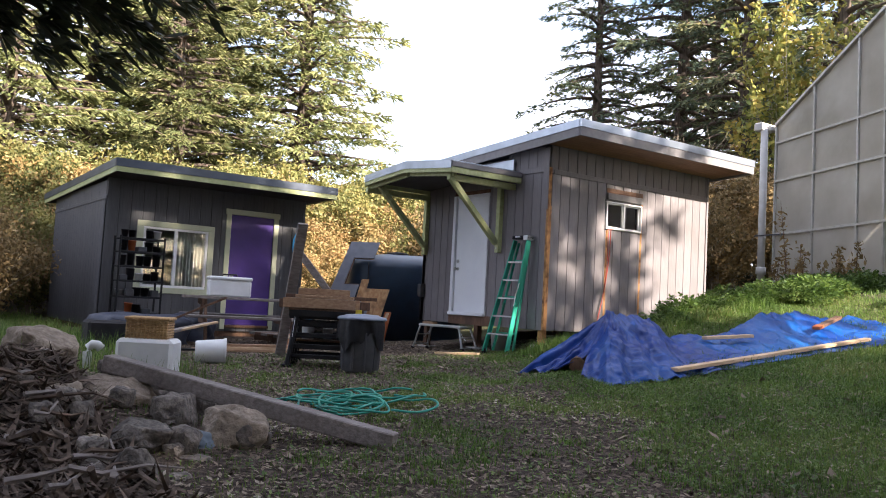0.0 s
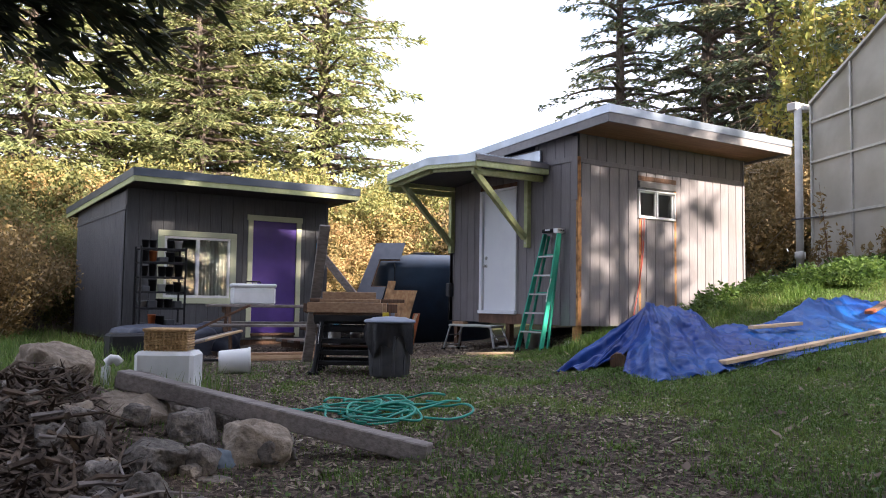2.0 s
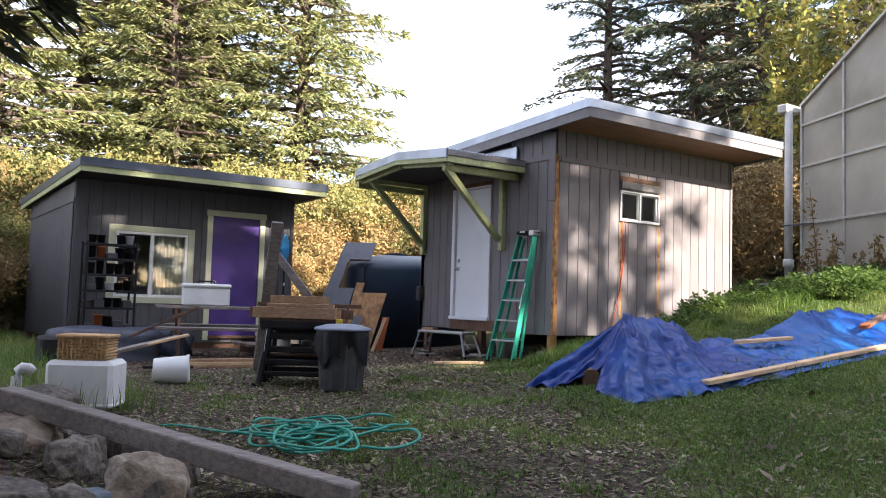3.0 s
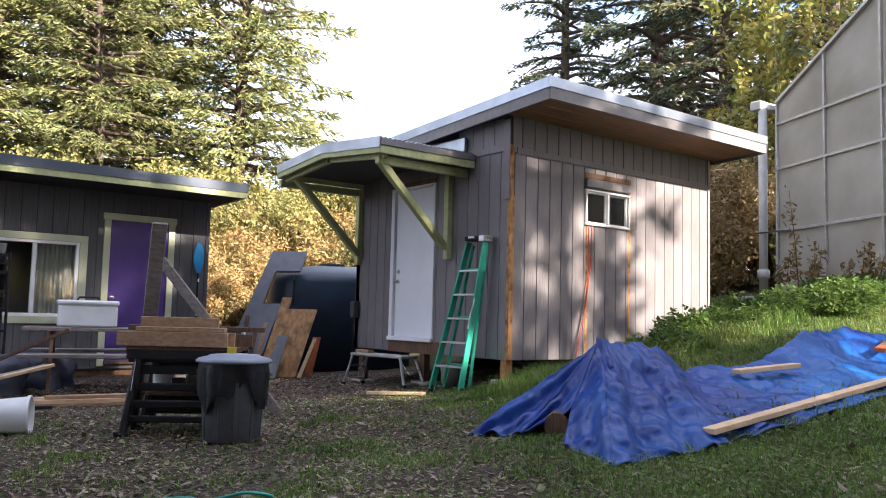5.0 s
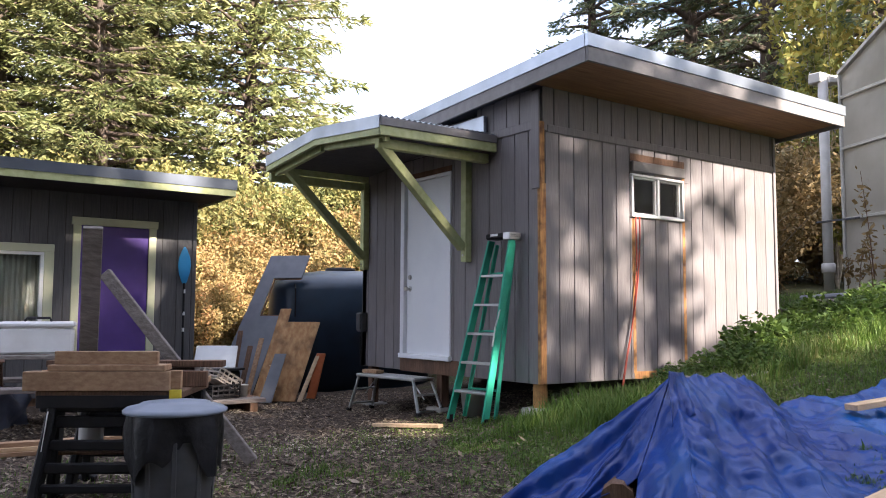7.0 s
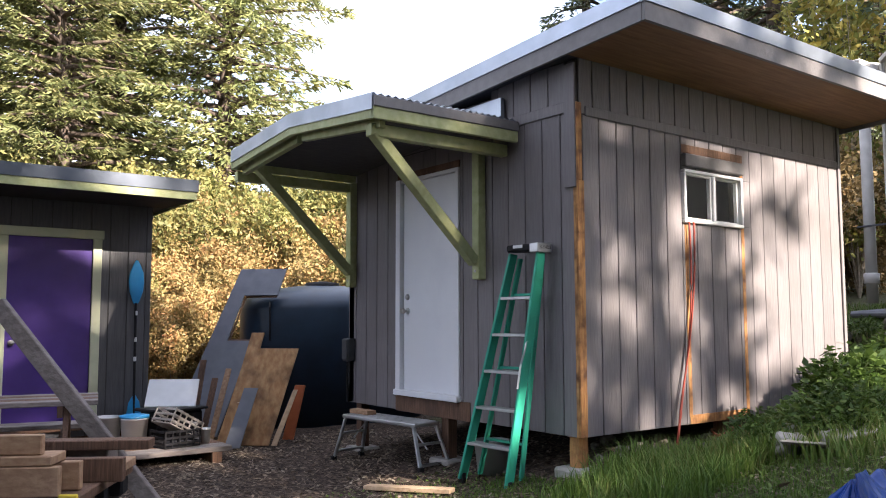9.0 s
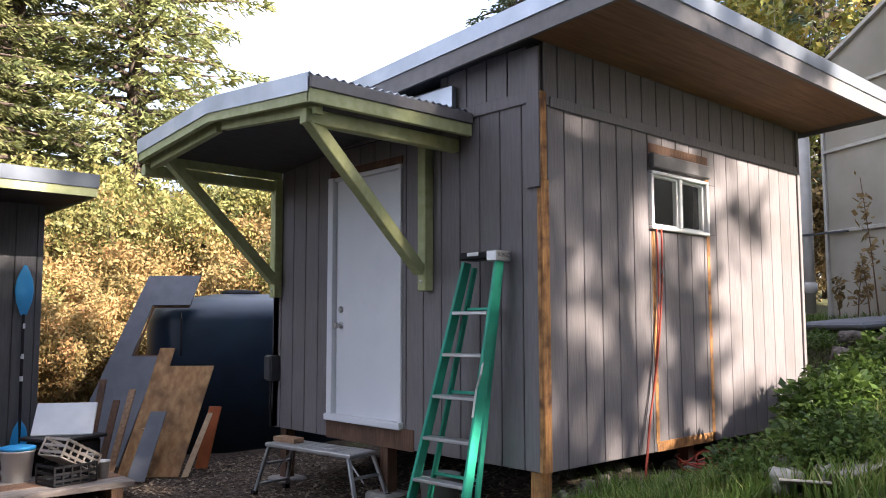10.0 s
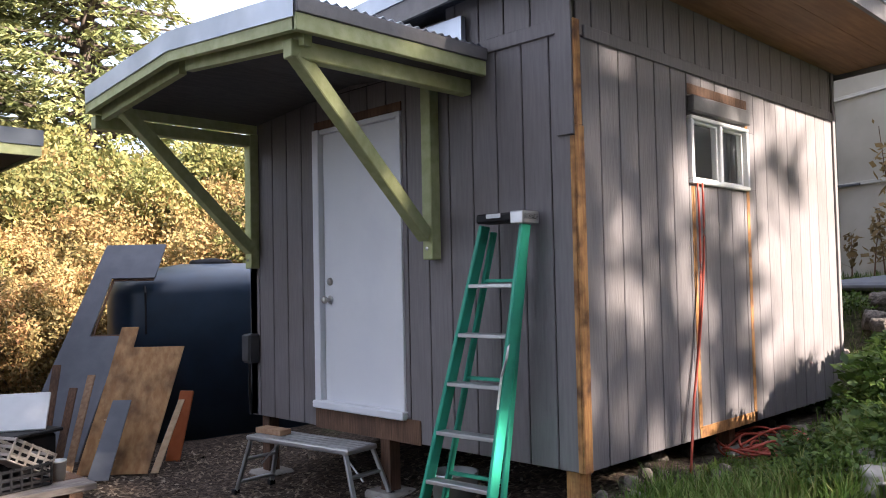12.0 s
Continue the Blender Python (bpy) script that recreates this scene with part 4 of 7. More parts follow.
# ---- shrubs ----
def shrub_mesh(seed, h, w, leaves, size):
    """Many thin stems from one foot and small leaves about their outer ends."""
    r = np.random.default_rng(seed)
    bm = bmesh.new()
    tips = []
    for i in range(26):
        az, lean = r.uniform(0, 6.283), r.uniform(0.05, 0.75)
        L = h * r.uniform(0.6, 1.08)
        pts = [(w * lean * math.cos(az) * (t ** 1.3) + r.normal(0, 0.04) * t, w * lean * math.sin(az) * (t ** 1.3) + r.normal(0, 0.04) * t, L * t * (1 - 0.18 * lean * t) - 0.1 * (t == 0)) for t in (0, 0.3, 0.6, 0.85, 1.0)]
        tips.append(pts)
        sub = tube(pts, 0.014, 4, 0.003)
        me = bpy.data.meshes.new("tmp")
        sub.to_mesh(me)
        sub.free()
        bm.from_mesh(me)
        bpy.data.meshes.remove(me)
    k = leaves
    idx = r.integers(0, len(tips), k)
    tt = 1 - r.uniform(0, 1, k) ** 1.4 * 0.85
    P = np.array(tips)
    seg = np.clip((tt * 4).astype(int), 0, 3)
    fr = tt * 4 - seg
    p = P[idx, seg] * (1 - fr)[:, None] + P[idx, seg + 1] * fr[:, None]
    p = p + r.normal(0, 0.17, (k, 3)) * np.array([1, 1, 0.8])
    p[:, 2] = np.maximum(p[:, 2], 0.02)
    a = r.normal(0, 1, (k, 3))
    a /= np.linalg.norm(a, axis=1, keepdims=True)
    b = np.cross(a, r.normal(0, 1, (k, 3)))
    b /= np.linalg.norm(b, axis=1, keepdims=True)
    s = (size * r.uniform(0.6, 1.3, k))[:, None]
    q = np.stack([p - a * s, p + b * s * 0.5, p + a * s, p - b * s * 0.5], axis=1)
    return bm, q


def make_shrub(name, label, seed, h, w, leaves, size, mat, group):
    bm, q = shrub_mesh(seed, h, w, leaves, size)
    t = root(name, (0, 0, 0), label, "shrub", group)
    part("stem_tangle", bm, twig_bark, t)
    under(quads_object("crown", q, mat), t)
    return t


maple = make_shrub("maple_tree", "yellowing broadleaf tree among the dark firs", 9, 10.0, 3.4, 5000, 0.12, maple_leaf, "maples among the firs")
stand(maple, [(15.3, 5.4, 0.3, 0.95), (-10.5, 14.5, 2.4, 0.62)])
gold = make_shrub("autumn_shrub", "golden-orange autumn shrub on the bank", 5, 2.9, 1.9, 15000, 0.052, shrub_leaf, "autumn shrubs on the bank")
lime = make_shrub("leafy_shrub", "yellow-green leafy shrub on the bank", 6, 3.2, 2.0, 14000, 0.056, shrub_green, "green shrubs on the bank")
drab = make_shrub("dry_shrub", "dry brown half-bare shrub", 8, 2.3, 1.8, 9000, 0.045, shrub_brown, "dry shrubs")
gold_at, lime_at, drab_at = [], [], []
for i in range(46):
    a = i / 45
    x = -7 + 18 * a + rng.uniform(-0.6, 0.6)
    for row, dist in enumerate((11.6, 14.0, 16.8)):
        y = dist + rng.uniform(-0.8, 0.8) - 0.10 * (x - 2)
        spot = (x + rng.uniform(-0.8, 0.8), y, rng.uniform(0, 6.28), rng.uniform(0.8, 1.15) * (0.8 + 0.16 * row))
        if i % 2 and row == 0:
            continue
        c = rng.uniform()
        if spot[0] < -1.7 and spot[1] < 11.6:
            continue
        (lime_at if c < 0.26 or spot[0] < -4 and c < 0.6 else gold_at).append(spot)
for i in range(16):
    drab_at.append((-6.6 + rng.uniform(-2.2, 0.2), 6.2 + i * 0.55 + rng.uniform(-0.4, 0.4), rng.uniform(0, 6.28), rng.uniform(0.75, 1.1)))
for i in range(26):
    drab_at.append((4.9 + rng.uniform(0, 5.5), 4.2 + rng.uniform(-0.4, 6.5), rng.uniform(0, 6.28), rng.uniform(0.9, 1.5)))
for i in range(14):
    (gold_at if i % 3 else drab_at).append((-0.9 + rng.uniform(0, 3.6), 8.6 + rng.uniform(0, 2.2), rng.uniform(0, 6.28), rng.uniform(0.45, 0.7)))
for i in range(34):
    drab_at.append((10 + rng.uniform(0, 11), 5.2 + rng.uniform(0, 9), rng.uniform(0, 6.28), rng.uniform(1.2, 1.8)))
stand(gold, gold_at)
stand(lime, lime_at + [(-8.5, 12.5, 1.0, 1.0), (-7.2, 13.5, 2.0, 1.1), (-9.8, 11.0, 2.0, 1.1)])
stand(drab, drab_at)


# ---- yard things ----
black_plastic = material("black plastic", (0.008, 0.008, 0.010), (0.014, 0.014, 0.017), 0.55, scale=6, bump=0.06, spec=0.22, stain=(0.03, 0.027, 0.025), stain_scale=4, stain_amt=0.4)
tank_plastic = material("navy black tank plastic", (0.007, 0.022, 0.046), (0.010, 0.032, 0.064), 0.42, scale=4, bump=0.04, stain=(0.05, 0.07, 0.09), stain_scale=1.2, stain_amt=0.3, spec=0.6)
bag_film = material("glossy black bag film", (0.010, 0.010, 0.012), (0.016, 0.016, 0.018), 0.42, scale=14, bump=0.5, bump_scale=14, spec=0.14)
grey_plastic = material("grey plastic", (0.042, 0.045, 0.052), (0.06, 0.063, 0.072), 0.5, scale=8, bump=0.05, stain=(0.09, 0.088, 0.085), stain_scale=5, stain_amt=0.4, spec=0.3)
lid_plastic = material("pale blue-grey plastic", (0.15, 0.18, 0.24), (0.20, 0.23, 0.30), 0.45, scale=8, bump=0.05, stain=(0.15, 0.17, 0.2))
fibreglass = material("green fibreglass", (0.02, 0.30, 0.20), (0.03, 0.37, 0.25), 0.45, scale=10, stretch=(1, 1, 0.3), bump=0.05, stain=(0.03, 0.20, 0.14), stain_scale=4, stain_amt=0.5)
alloy = material("dull aluminium", (0.46, 0.47, 0.48), (0.56, 0.57, 0.58), 0.42, metal=0.85, scale=12, bump=0.08, stain=(0.3, 0.3, 0.3), stain_scale=6, stain_amt=0.5)
fir_board = material("planed fir board", (0.27, 0.155, 0.09), (0.39, 0.25, 0.15), 0.65, scale=7, stretch=(1.2, 5, 5), bump=0.12, stain=(0.22, 0.12, 0.07), stain_scale=2.5, stain_amt=0.45, spread=0.12)
pale_board = material("pale raw lumber", (0.50, 0.34, 0.20), (0.62, 0.45, 0.29), 0.7, scale=7, stretch=(1.2, 5, 5), bump=0.12, stain=(0.36, 0.24, 0.15), stain_scale=2.5, stain_amt=0.4, spread=0.12)
grey_board = material("weathered grey timber", (0.15, 0.13, 0.12), (0.24, 0.21, 0.195), 0.85, scale=7, stretch=(1, 5, 5), bump=0.35, stain=(0.08, 0.065, 0.06), stain_scale=3, stain_amt=0.5, spread=0.1)
plywood = material("stained plywood", (0.34, 0.17, 0.07), (0.48, 0.28, 0.13), 0.75, scale=4, stretch=(5, 5, 0.9), bump=0.25, stain=(0.08, 0.04, 0.022), stain_scale=4.5, stain_amt=0.8)
panel_paint = material("slate painted panel", (0.13, 0.14, 0.165), (0.165, 0.175, 0.20), 0.6, scale=6, bump=0.12, stain=(0.09, 0.095, 0.11), stain_amt=0.4)
white_plastic = material("white plastic", (0.62, 0.63, 0.64), (0.70, 0.71, 0.72), 0.45, scale=5, bump=0.04, stain=(0.42, 0.41, 0.40), stain_scale=3, stain_amt=0.4)
dirty_plastic = material("dirty pale plastic", (0.26, 0.23, 0.21), (0.40, 0.37, 0.34), 0.6, scale=9, bump=0.1, stain=(0.10, 0.07, 0.05), stain_scale=6, stain_amt=0.6)
wicker = material("tan basket weave", (0.33, 0.20, 0.09), (0.46, 0.30, 0.15), 0.8, scale=20, bump=0.4, spread=0.15)
yellow_tape = material("yellow tape", (0.5, 0.38, 0.03), rough=0.5, bump=0)
# stain here holds the sky sheen: lighter cyan blotches in the cloth colour
tarp_blue = material("blue tarpaulin", (0.002, 0.022, 0.15), (0.003, 0.036, 0.21), 0.36, scale=5, bump=0.9, bump_scale=7, stain=(0.006, 0.13, 0.40), stain_scale=0.8, stain_amt=0.7, spec=0.34)
stone = material("field stone", (0.085, 0.075, 0.068), (0.21, 0.18, 0.155), 0.92, scale=24, bump=1.0, bump_scale=34, stain=(0.055, 0.045, 0.038), stain_scale=5.0, stain_amt=0.7, spread=0.28)
stone_tan = material("tan sandstone", (0.19, 0.15, 0.115), (0.33, 0.27, 0.21), 0.92, scale=18, bump=1.0, bump_scale=30, stain=(0.10, 0.075, 0.055), stain_scale=4, stain_amt=0.6, spread=0.15)
stone_blue = material("blue-grey stone", (0.11, 0.14, 0.17), (0.18, 0.21, 0.24), 0.85, scale=7, bump=0.4)
hose_green = material("green hose rubber", (0.01, 0.22, 0.17), (0.02, 0.30, 0.22), 0.4, scale=9, bump=0.0)
cord_red = material("orange-red cord", (0.30, 0.045, 0.028), (0.38, 0.065, 0.04), 0.5, scale=9, bump=0.0)
paddle_blue = material("blue paddle plastic", (0.02, 0.25, 0.55), (0.03, 0.30, 0.62), 0.35, scale=6, bump=0.02)
orange_paint = material("rust orange paint", (0.40, 0.10, 0.03), (0.5, 0.14, 0.05), 0.6, scale=6, bump=0.1)
dark_cover = material("dark blue cover cloth", (0.028, 0.034, 0.055), (0.045, 0.053, 0.08), 0.5, scale=7, bump=0.5, bump_scale=6)
litter_wood = material("rotten bark and chips", (0.035, 0.024, 0.018), (0.13, 0.095, 0.072), 0.95, scale=9, stretch=(1, 1, 1), bump=0.6, spread=0.45, island=True)


def box_thing(name, label, category, parts_spec, at, group=""):
    t = root(name, at, label, category, group)
    for pname, bm, mat, *lab in parts_spec:
        part(pname, bm, mat, t, lab[0] if lab else "")
    return t


# water tank behind the taller shed
def water_tank():
    t = root("water_tank", (1.2, 6.1, 0.0), "large dark blue-black plastic water tank with a domed top", "tank")
    bm = bmesh.new()
    prof = [(0.0, 0.0), (0.0, 1.50), (0.03, 1.60), (0.10, 1.68), (0.35, 1.76), (0.75, 1.83), (1.0, 1.84)]
    rings = []
    for inset, z in prof:
        ring = []
        for k in range(64):
            a = 2 * math.pi * k / 64
            c, s = math.cos(a), math.sin(a)
            e = 0.42
            hx, hy = 1.25 - inset, 1.15 - inset
            ring.append(bm.verts.new((1.26 + (hx * math.copysign(abs(c) ** e, c)) * 0.923 + (hy * math.copysign(abs(s) ** e, s)) * 0.385, 6.05 - (hx * math.copysign(abs(c) ** e, c)) * 0.385 + (hy * math.copysign(abs(s) ** e, s)) * 0.923, z)))
        rings.append(ring)
    for a, b in zip(rings, rings[1:]):
        for k in range(64):
            bm.faces.new((a[k], a[(k + 1) % 64], b[(k + 1) % 64], b[k]))
    bm.faces.new(rings[-1]), bm.faces.new(rings[0][::-1])
    part("tank_body", bm, tank_plastic, t, smooth=True)
    part("lid", lathe([(0.24, 1.80), (0.25, 1.86), (0.23, 1.90), (0.05, 1.92)], Matrix.Translation((1.1, 6.0, -0.02)), 24), black_plastic, t, "round black lid", True)
    part("strap", tube([(0.06, 5.50, 1.66), (0.0, 5.34, 1.52), (0.0, 5.33, 1.1)], 0.012, 6), black_plastic, t)


water_tank()


# leaning sheets beside the tank
def leaning(name, label, category, origin, up, across, outline, thick, mat, group=""):
    """A flat sheet cut to an outline (w, u), leaning: up and across are its own axes."""
    t = root(name, origin, label, category, group)
    u, w = Vector(up).normalized(), Vector(across).normalized()
    n = w.cross(u).normalized()
    o = Vector(origin)
    bm = bmesh.new()
    f = bm.faces.new([bm.verts.new(o + w * a + u * b) for a, b in outline])
    ext = bmesh.ops.extrude_face_region(bm, geom=[f])
    bmesh.ops.translate(bm, vec=n * thick, verts=[v for v in ext["geom"] if isinstance(v, bmesh.types.BMVert)])
    bmesh.ops.recalc_face_normals(bm, faces=bm.faces)
    part("sheet", bm, mat, t)
    return t, o, u, w, n


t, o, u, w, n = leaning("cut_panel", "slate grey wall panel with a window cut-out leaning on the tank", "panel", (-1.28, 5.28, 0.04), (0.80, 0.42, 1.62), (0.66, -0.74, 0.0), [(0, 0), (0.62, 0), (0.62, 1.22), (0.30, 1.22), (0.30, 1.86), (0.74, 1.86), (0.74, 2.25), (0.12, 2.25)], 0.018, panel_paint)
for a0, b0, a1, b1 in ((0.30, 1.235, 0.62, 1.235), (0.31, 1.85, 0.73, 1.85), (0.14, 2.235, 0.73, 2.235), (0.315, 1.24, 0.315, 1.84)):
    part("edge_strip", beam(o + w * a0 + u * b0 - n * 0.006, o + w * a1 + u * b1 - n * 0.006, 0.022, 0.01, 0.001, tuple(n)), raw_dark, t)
leaning("plywood_offcut", "stained brown plywood offcut leaning on the tank", "plywood", (-1.0, 4.30, 0.02), (0.42, 0.28, 0.98), (0.75, -0.66, 0.0), [(-0.08, 0), (0.50, 0), (0.55, 1.14), (0.10, 1.14), (0.10, 1.34), (-0.05, 1.34), (-0.05, 0.9)], 0.015, plywood, "leaning offcuts")
leaning("plywood_offcut", "narrow pale plywood strip leaning on the tank", "plywood", (-0.60, 3.96, 0.02), (0.34, 0.22, 0.98), (0.75, -0.66, 0.0), [(0.0, 0), (0.06, 0), (0.16, 0.62), (0.11, 0.62)], 0.015, pale_board, "leaning offcuts")
t, o, u, w, n = leaning("siding_offcut", "narrow slate siding offcut leaning against the plywood", "board", (-1.07, 4.10, 0.02), (0.36, 0.22, 0.98), (0.75, -0.66, 0.0), [(0, 0), (0.17, 0), (0.20, 0.66), (0.05, 0.66)], 0.014, panel_paint, "leaning offcuts")
for b in (0.17, 0.34, 0.5):
    part("batten", beam(o + w * 0.01 + u * b - n * 0.006, o + w * 0.18 + u * b - n * 0.006, 0.008, 0.01, 0.001, tuple(n)), pale_board, t)
for i, (x, y, dx) in enumerate(((-1.22, 4.40, 0.24), (-1.14, 4.36, 0.30), (-1.30, 4.5, 0.22))):
    b = root("board_offcut", (x, y, 0.0), "weathered narrow board leaning beside the plywood", "board", "leaning boards")
    part("board", beam((x, y, 0.0), (x + dx, y + 0.22, 0.72 + 0.1 * i), 0.07, 0.018, 0.003), (raw_dark, fir_board, raw_dark)[i], b)
sign = root("orange_board", (-0.12, 4.55, 0.0), "rusty orange painted board behind the plywood", "board")
part("board", beam((-0.22, 4.34, 0.0), (0.0, 4.48, 0.60), 0.14, 0.02, 0.004), orange_paint, sign)


# step ladder, closed and leaned on the wall
def step_ladder():
    t = root("step_ladder", (-0.35, 0.8, 0.06), "green fibreglass step ladder leaning folded against the wall", "ladder")
    foot = Vector((-0.35, 0.69, ground_z(-0.35, 0.69) + 0.02))
    top = Vector((-0.13, 0.405, 1.95))
    left = Vector((-0.08, 0.995, 0)).normalized()
    u = (top - foot).normalized()
    L = (top - foot).length
    nrm = left.cross(u).normalized()
    if nrm.x > 0:
        nrm = -nrm

    def pt(s, across, off=0.0):
        return foot + u * (L * s) + left * across + nrm * off

    def half(s):
        return 0.255 - 0.115 * s
    for sgn in (-1, 1):
        part("rail", beam(pt(0, sgn * half(0)), pt(0.965, sgn * half(0.965)), 0.028, 0.085, 0.006, tuple(left.cross(u))), fibreglass, t)
        part("rear_rail", beam(pt(0.02, sgn * (half(0) - 0.03), -0.16), pt(0.95, sgn * (half(0.95) - 0.03), -0.06), 0.024, 0.045, 0.005, tuple(left.cross(u))), fibreglass, t)
        part("foot_cap", box((-0.02, -0.03, -0.03), (0.02, 0.03, 0.05), 0.006, Matrix.Translation(pt(0.0, sgn * half(0)))), black_plastic, t)
    for i in range(1, 6):
        s = 0.155 * i
        a, b = pt(s, -half(s) + 0.01), pt(s, half(s) - 0.01)
        part("step", box((0, -0.045, -0.012), ((b - a).length, 0.045, 0.012), 0.004, between(a, b)), alloy, t)
    for i in (1, 3, 5):
        s = 0.155 * i + 0.02
        part("rear_rung", beam(pt(s, -half(s) + 0.03, -0.16 + 0.10 * s), pt(s, half(s) - 0.03, -0.16 + 0.10 * s), 0.03, 0.02, 0.004), fibreglass, t)
    a, b = pt(0.985, -0.17), pt(0.985, 0.17)
    part("top_cap", box((0, -0.09, -0.025), ((b - a).length, 0.07, 0.028), 0.012, between(a, b)), black_plastic, t)
    part("cap_plate", box((0, -0.092, -0.04), (0.09, 0.072, 0.033), 0.006, between(a, b)), alloy, t, "scuffed metal end of the cap")
    part("badge", beam(pt(0.985, -0.03, 0.094), pt(0.985, 0.07, 0.094), 0.004, 0.024, 0.001), white_plastic, t)
    part("spreader", tube([pt(0.62, -half(0.62), 0.02), pt(0.55, -half(0.55) - 0.02, 0.05), pt(0.50, -half(0.5), 0.05)], 0.008, 6), alloy, t)
    part("label_strip", beam(pt(0.40, -half(0.4) - 0.001, 0.045), pt(0.50, -half(0.5) - 0.001, 0.045), 0.034, 0.004, 0.001, tuple(left)), white_plastic, t, "torn white sticker")


step_ladder()


# folding work platform below the door
def work_platform():
    t = root("work_platform", (-0.45, 2.1, 0.0), "small aluminium folding work platform below the door", "platform")
    c = Vector((-0.22, 2.24, 0.0))
    e, d = Vector((-0.12, 0.993, 0)).normalized(), Vector((0.993, 0.12, 0)).normalized()
    z1 = 0.455
    m = Matrix(((e.x, d.x, 0, c.x), (e.y, d.y, 0, c.y), (0, 0, 1, 0), (0, 0, 0, 1)))
    part("deck", box((-0.53, -0.15, z1 - 0.035), (0.53, 0.15, z1), 0.008, m), alloy, t)
    for k in range(5):
        part("deck_rib", box((-0.51, -0.13 + 0.058 * k, z1), (0.51, -0.10 + 0.058 * k, z1 + 0.004), 0.001, m), alloy, t)
    for sx in (-1, 1):
        for sy in (-1, 1):
            a, b = m @ Vector((sx * 0.49, sy * 0.13, z1 - 0.02)), m @ Vector((sx * 0.63, sy * 0.17, 0.0))
            b.z = ground_z(b.x, b.y)
            part("leg", beam(a, b, 0.035, 0.025, 0.005), alloy, t)
            part("rubber_foot", box((-0.025, -0.025, -0.005), (0.025, 0.025, 0.04), 0.006, Matrix.Translation(b)), black_plastic, t)
        for f in (0.4, 0.78):
            a, b = m @ Vector((sx * (0.49 + 0.14 * f), -0.13 - 0.04 * f, z1 * (1 - f))), m @ Vector((sx * (0.49 + 0.14 * f), 0.13 + 0.04 * f, z1 * (1 - f)))
            part("cross_bar", beam(a, b, 0.045, 0.02, 0.004), alloy, t)
        part("stay", tube([m @ Vector((sx * 0.30, 0, z1 - 0.03)), m @ Vector((sx * 0.53, 0, 0.22))], 0.007, 6), alloy, t)
    blk = root("wood_block", m @ Vector((0.38, 0, z1)), "short planed wood block lying on the platform", "wood block")
    part("block", box((0.25, -0.06, z1 + 0.004), (0.53, 0.05, z1 + 0.045), 0.004, m), fir_board, blk)


work_platform()
plank = root("loose_plank", (-0.75, 1.15, 0.03), "pale short plank lying on the grass", "plank")
part("board", beam((-0.95, 1.45, ground_z(-0.95, 1.45) + 0.03), (-0.62, 0.75, ground_z(-0.62, 0.75) + 0.03), 0.10, 0.035, 0.004), pale_board, plank)

# electric box on the door wall corner
mb = root("electric_box", (-0.05, 3.26, 0.9), "small grey electric box fixed to the shed corner", "electric box")
part("box_body", box((-0.10, 3.22, 0.93), (-0.002, 3.33, 1.17), 0.010), grey_plastic, mb)
part("cover", box((-0.112, 3.225, 0.95), (-0.101, 3.325, 1.16), 0.005), grey_plastic, mb)
part("conduit", tube([(-0.05, 3.30, 0.93), (-0.05, 3.31, 0.72), (-0.03, 3.33, 0.62), (-0.02, 3.34, 0.5)], 0.014, 8), black_plastic, mb, "black conduit")

# bucket and coil behind the ladder
buck = root("metal_pail", (0.05, 0.85, 0.05), "dull metal pail standing under the shed edge", "pail")
part("pail", lathe([(0.12, ground_z(-0.05, 0.95)), (0.15, ground_z(-0.05, 0.95) + 0.26), (0.155, ground_z(-0.05, 0.95) + 0.27), (0.14, ground_z(-0.05, 0.95) + 0.27), (0.11, ground_z(-0.05, 0.95) + 0.02)], Matrix.Translation((-0.05, 0.95, 0)), 24), alloy, buck, smooth=True)


# red cord from the window and its coil
def cord():
    t = root("extension_cord", (1.3, -0.1, 0.4), "orange-red extension cord hanging from the window", "cord")
    for k in range(2):
        pts = []
        for i in range(26):
            f = i / 25
            x = 1.31 + 0.022 * k * (1 - f) + 0.03 * math.sin(f * 3.1 + k) - 0.30 * f ** 2.2
            pts.append((x, -0.035 - 0.012 * k - 0.28 * max(0, f - 0.75) ** 1.3, 2.19 - (2.19 - 0.34) * f))
        part("cord", tube(pts, 0.008, 6), cord_red, t, smooth=True)
    c = root("cord_coil", (2.0, -0.2, 0.4), "tangled red cord lying under the shed edge", "cord")
    r = random.Random(4)
    for k in range(9):
        pts, cx0, cy0, rx, ry = [], 2.05 + r.uniform(-0.18, 0.18), -0.1 + r.uniform(-0.1, 0.1), r.uniform(0.22, 0.40), r.uniform(0.10, 0.2)
        ph = r.uniform(0, 6)
        for i in range(30):
            a = ph + 5.6 * i / 29
            x, y = cx0 + rx * math.cos(a), cy0 + ry * math.sin(a)
            pts.append((x, y, ground_z(x, y) + 0.02 + 0.008 * k + 0.02 * math.sin(3 * a + k)))
        part("loop", tube(pts, 0.009, 6), cord_red, c, smooth=True)


cord()


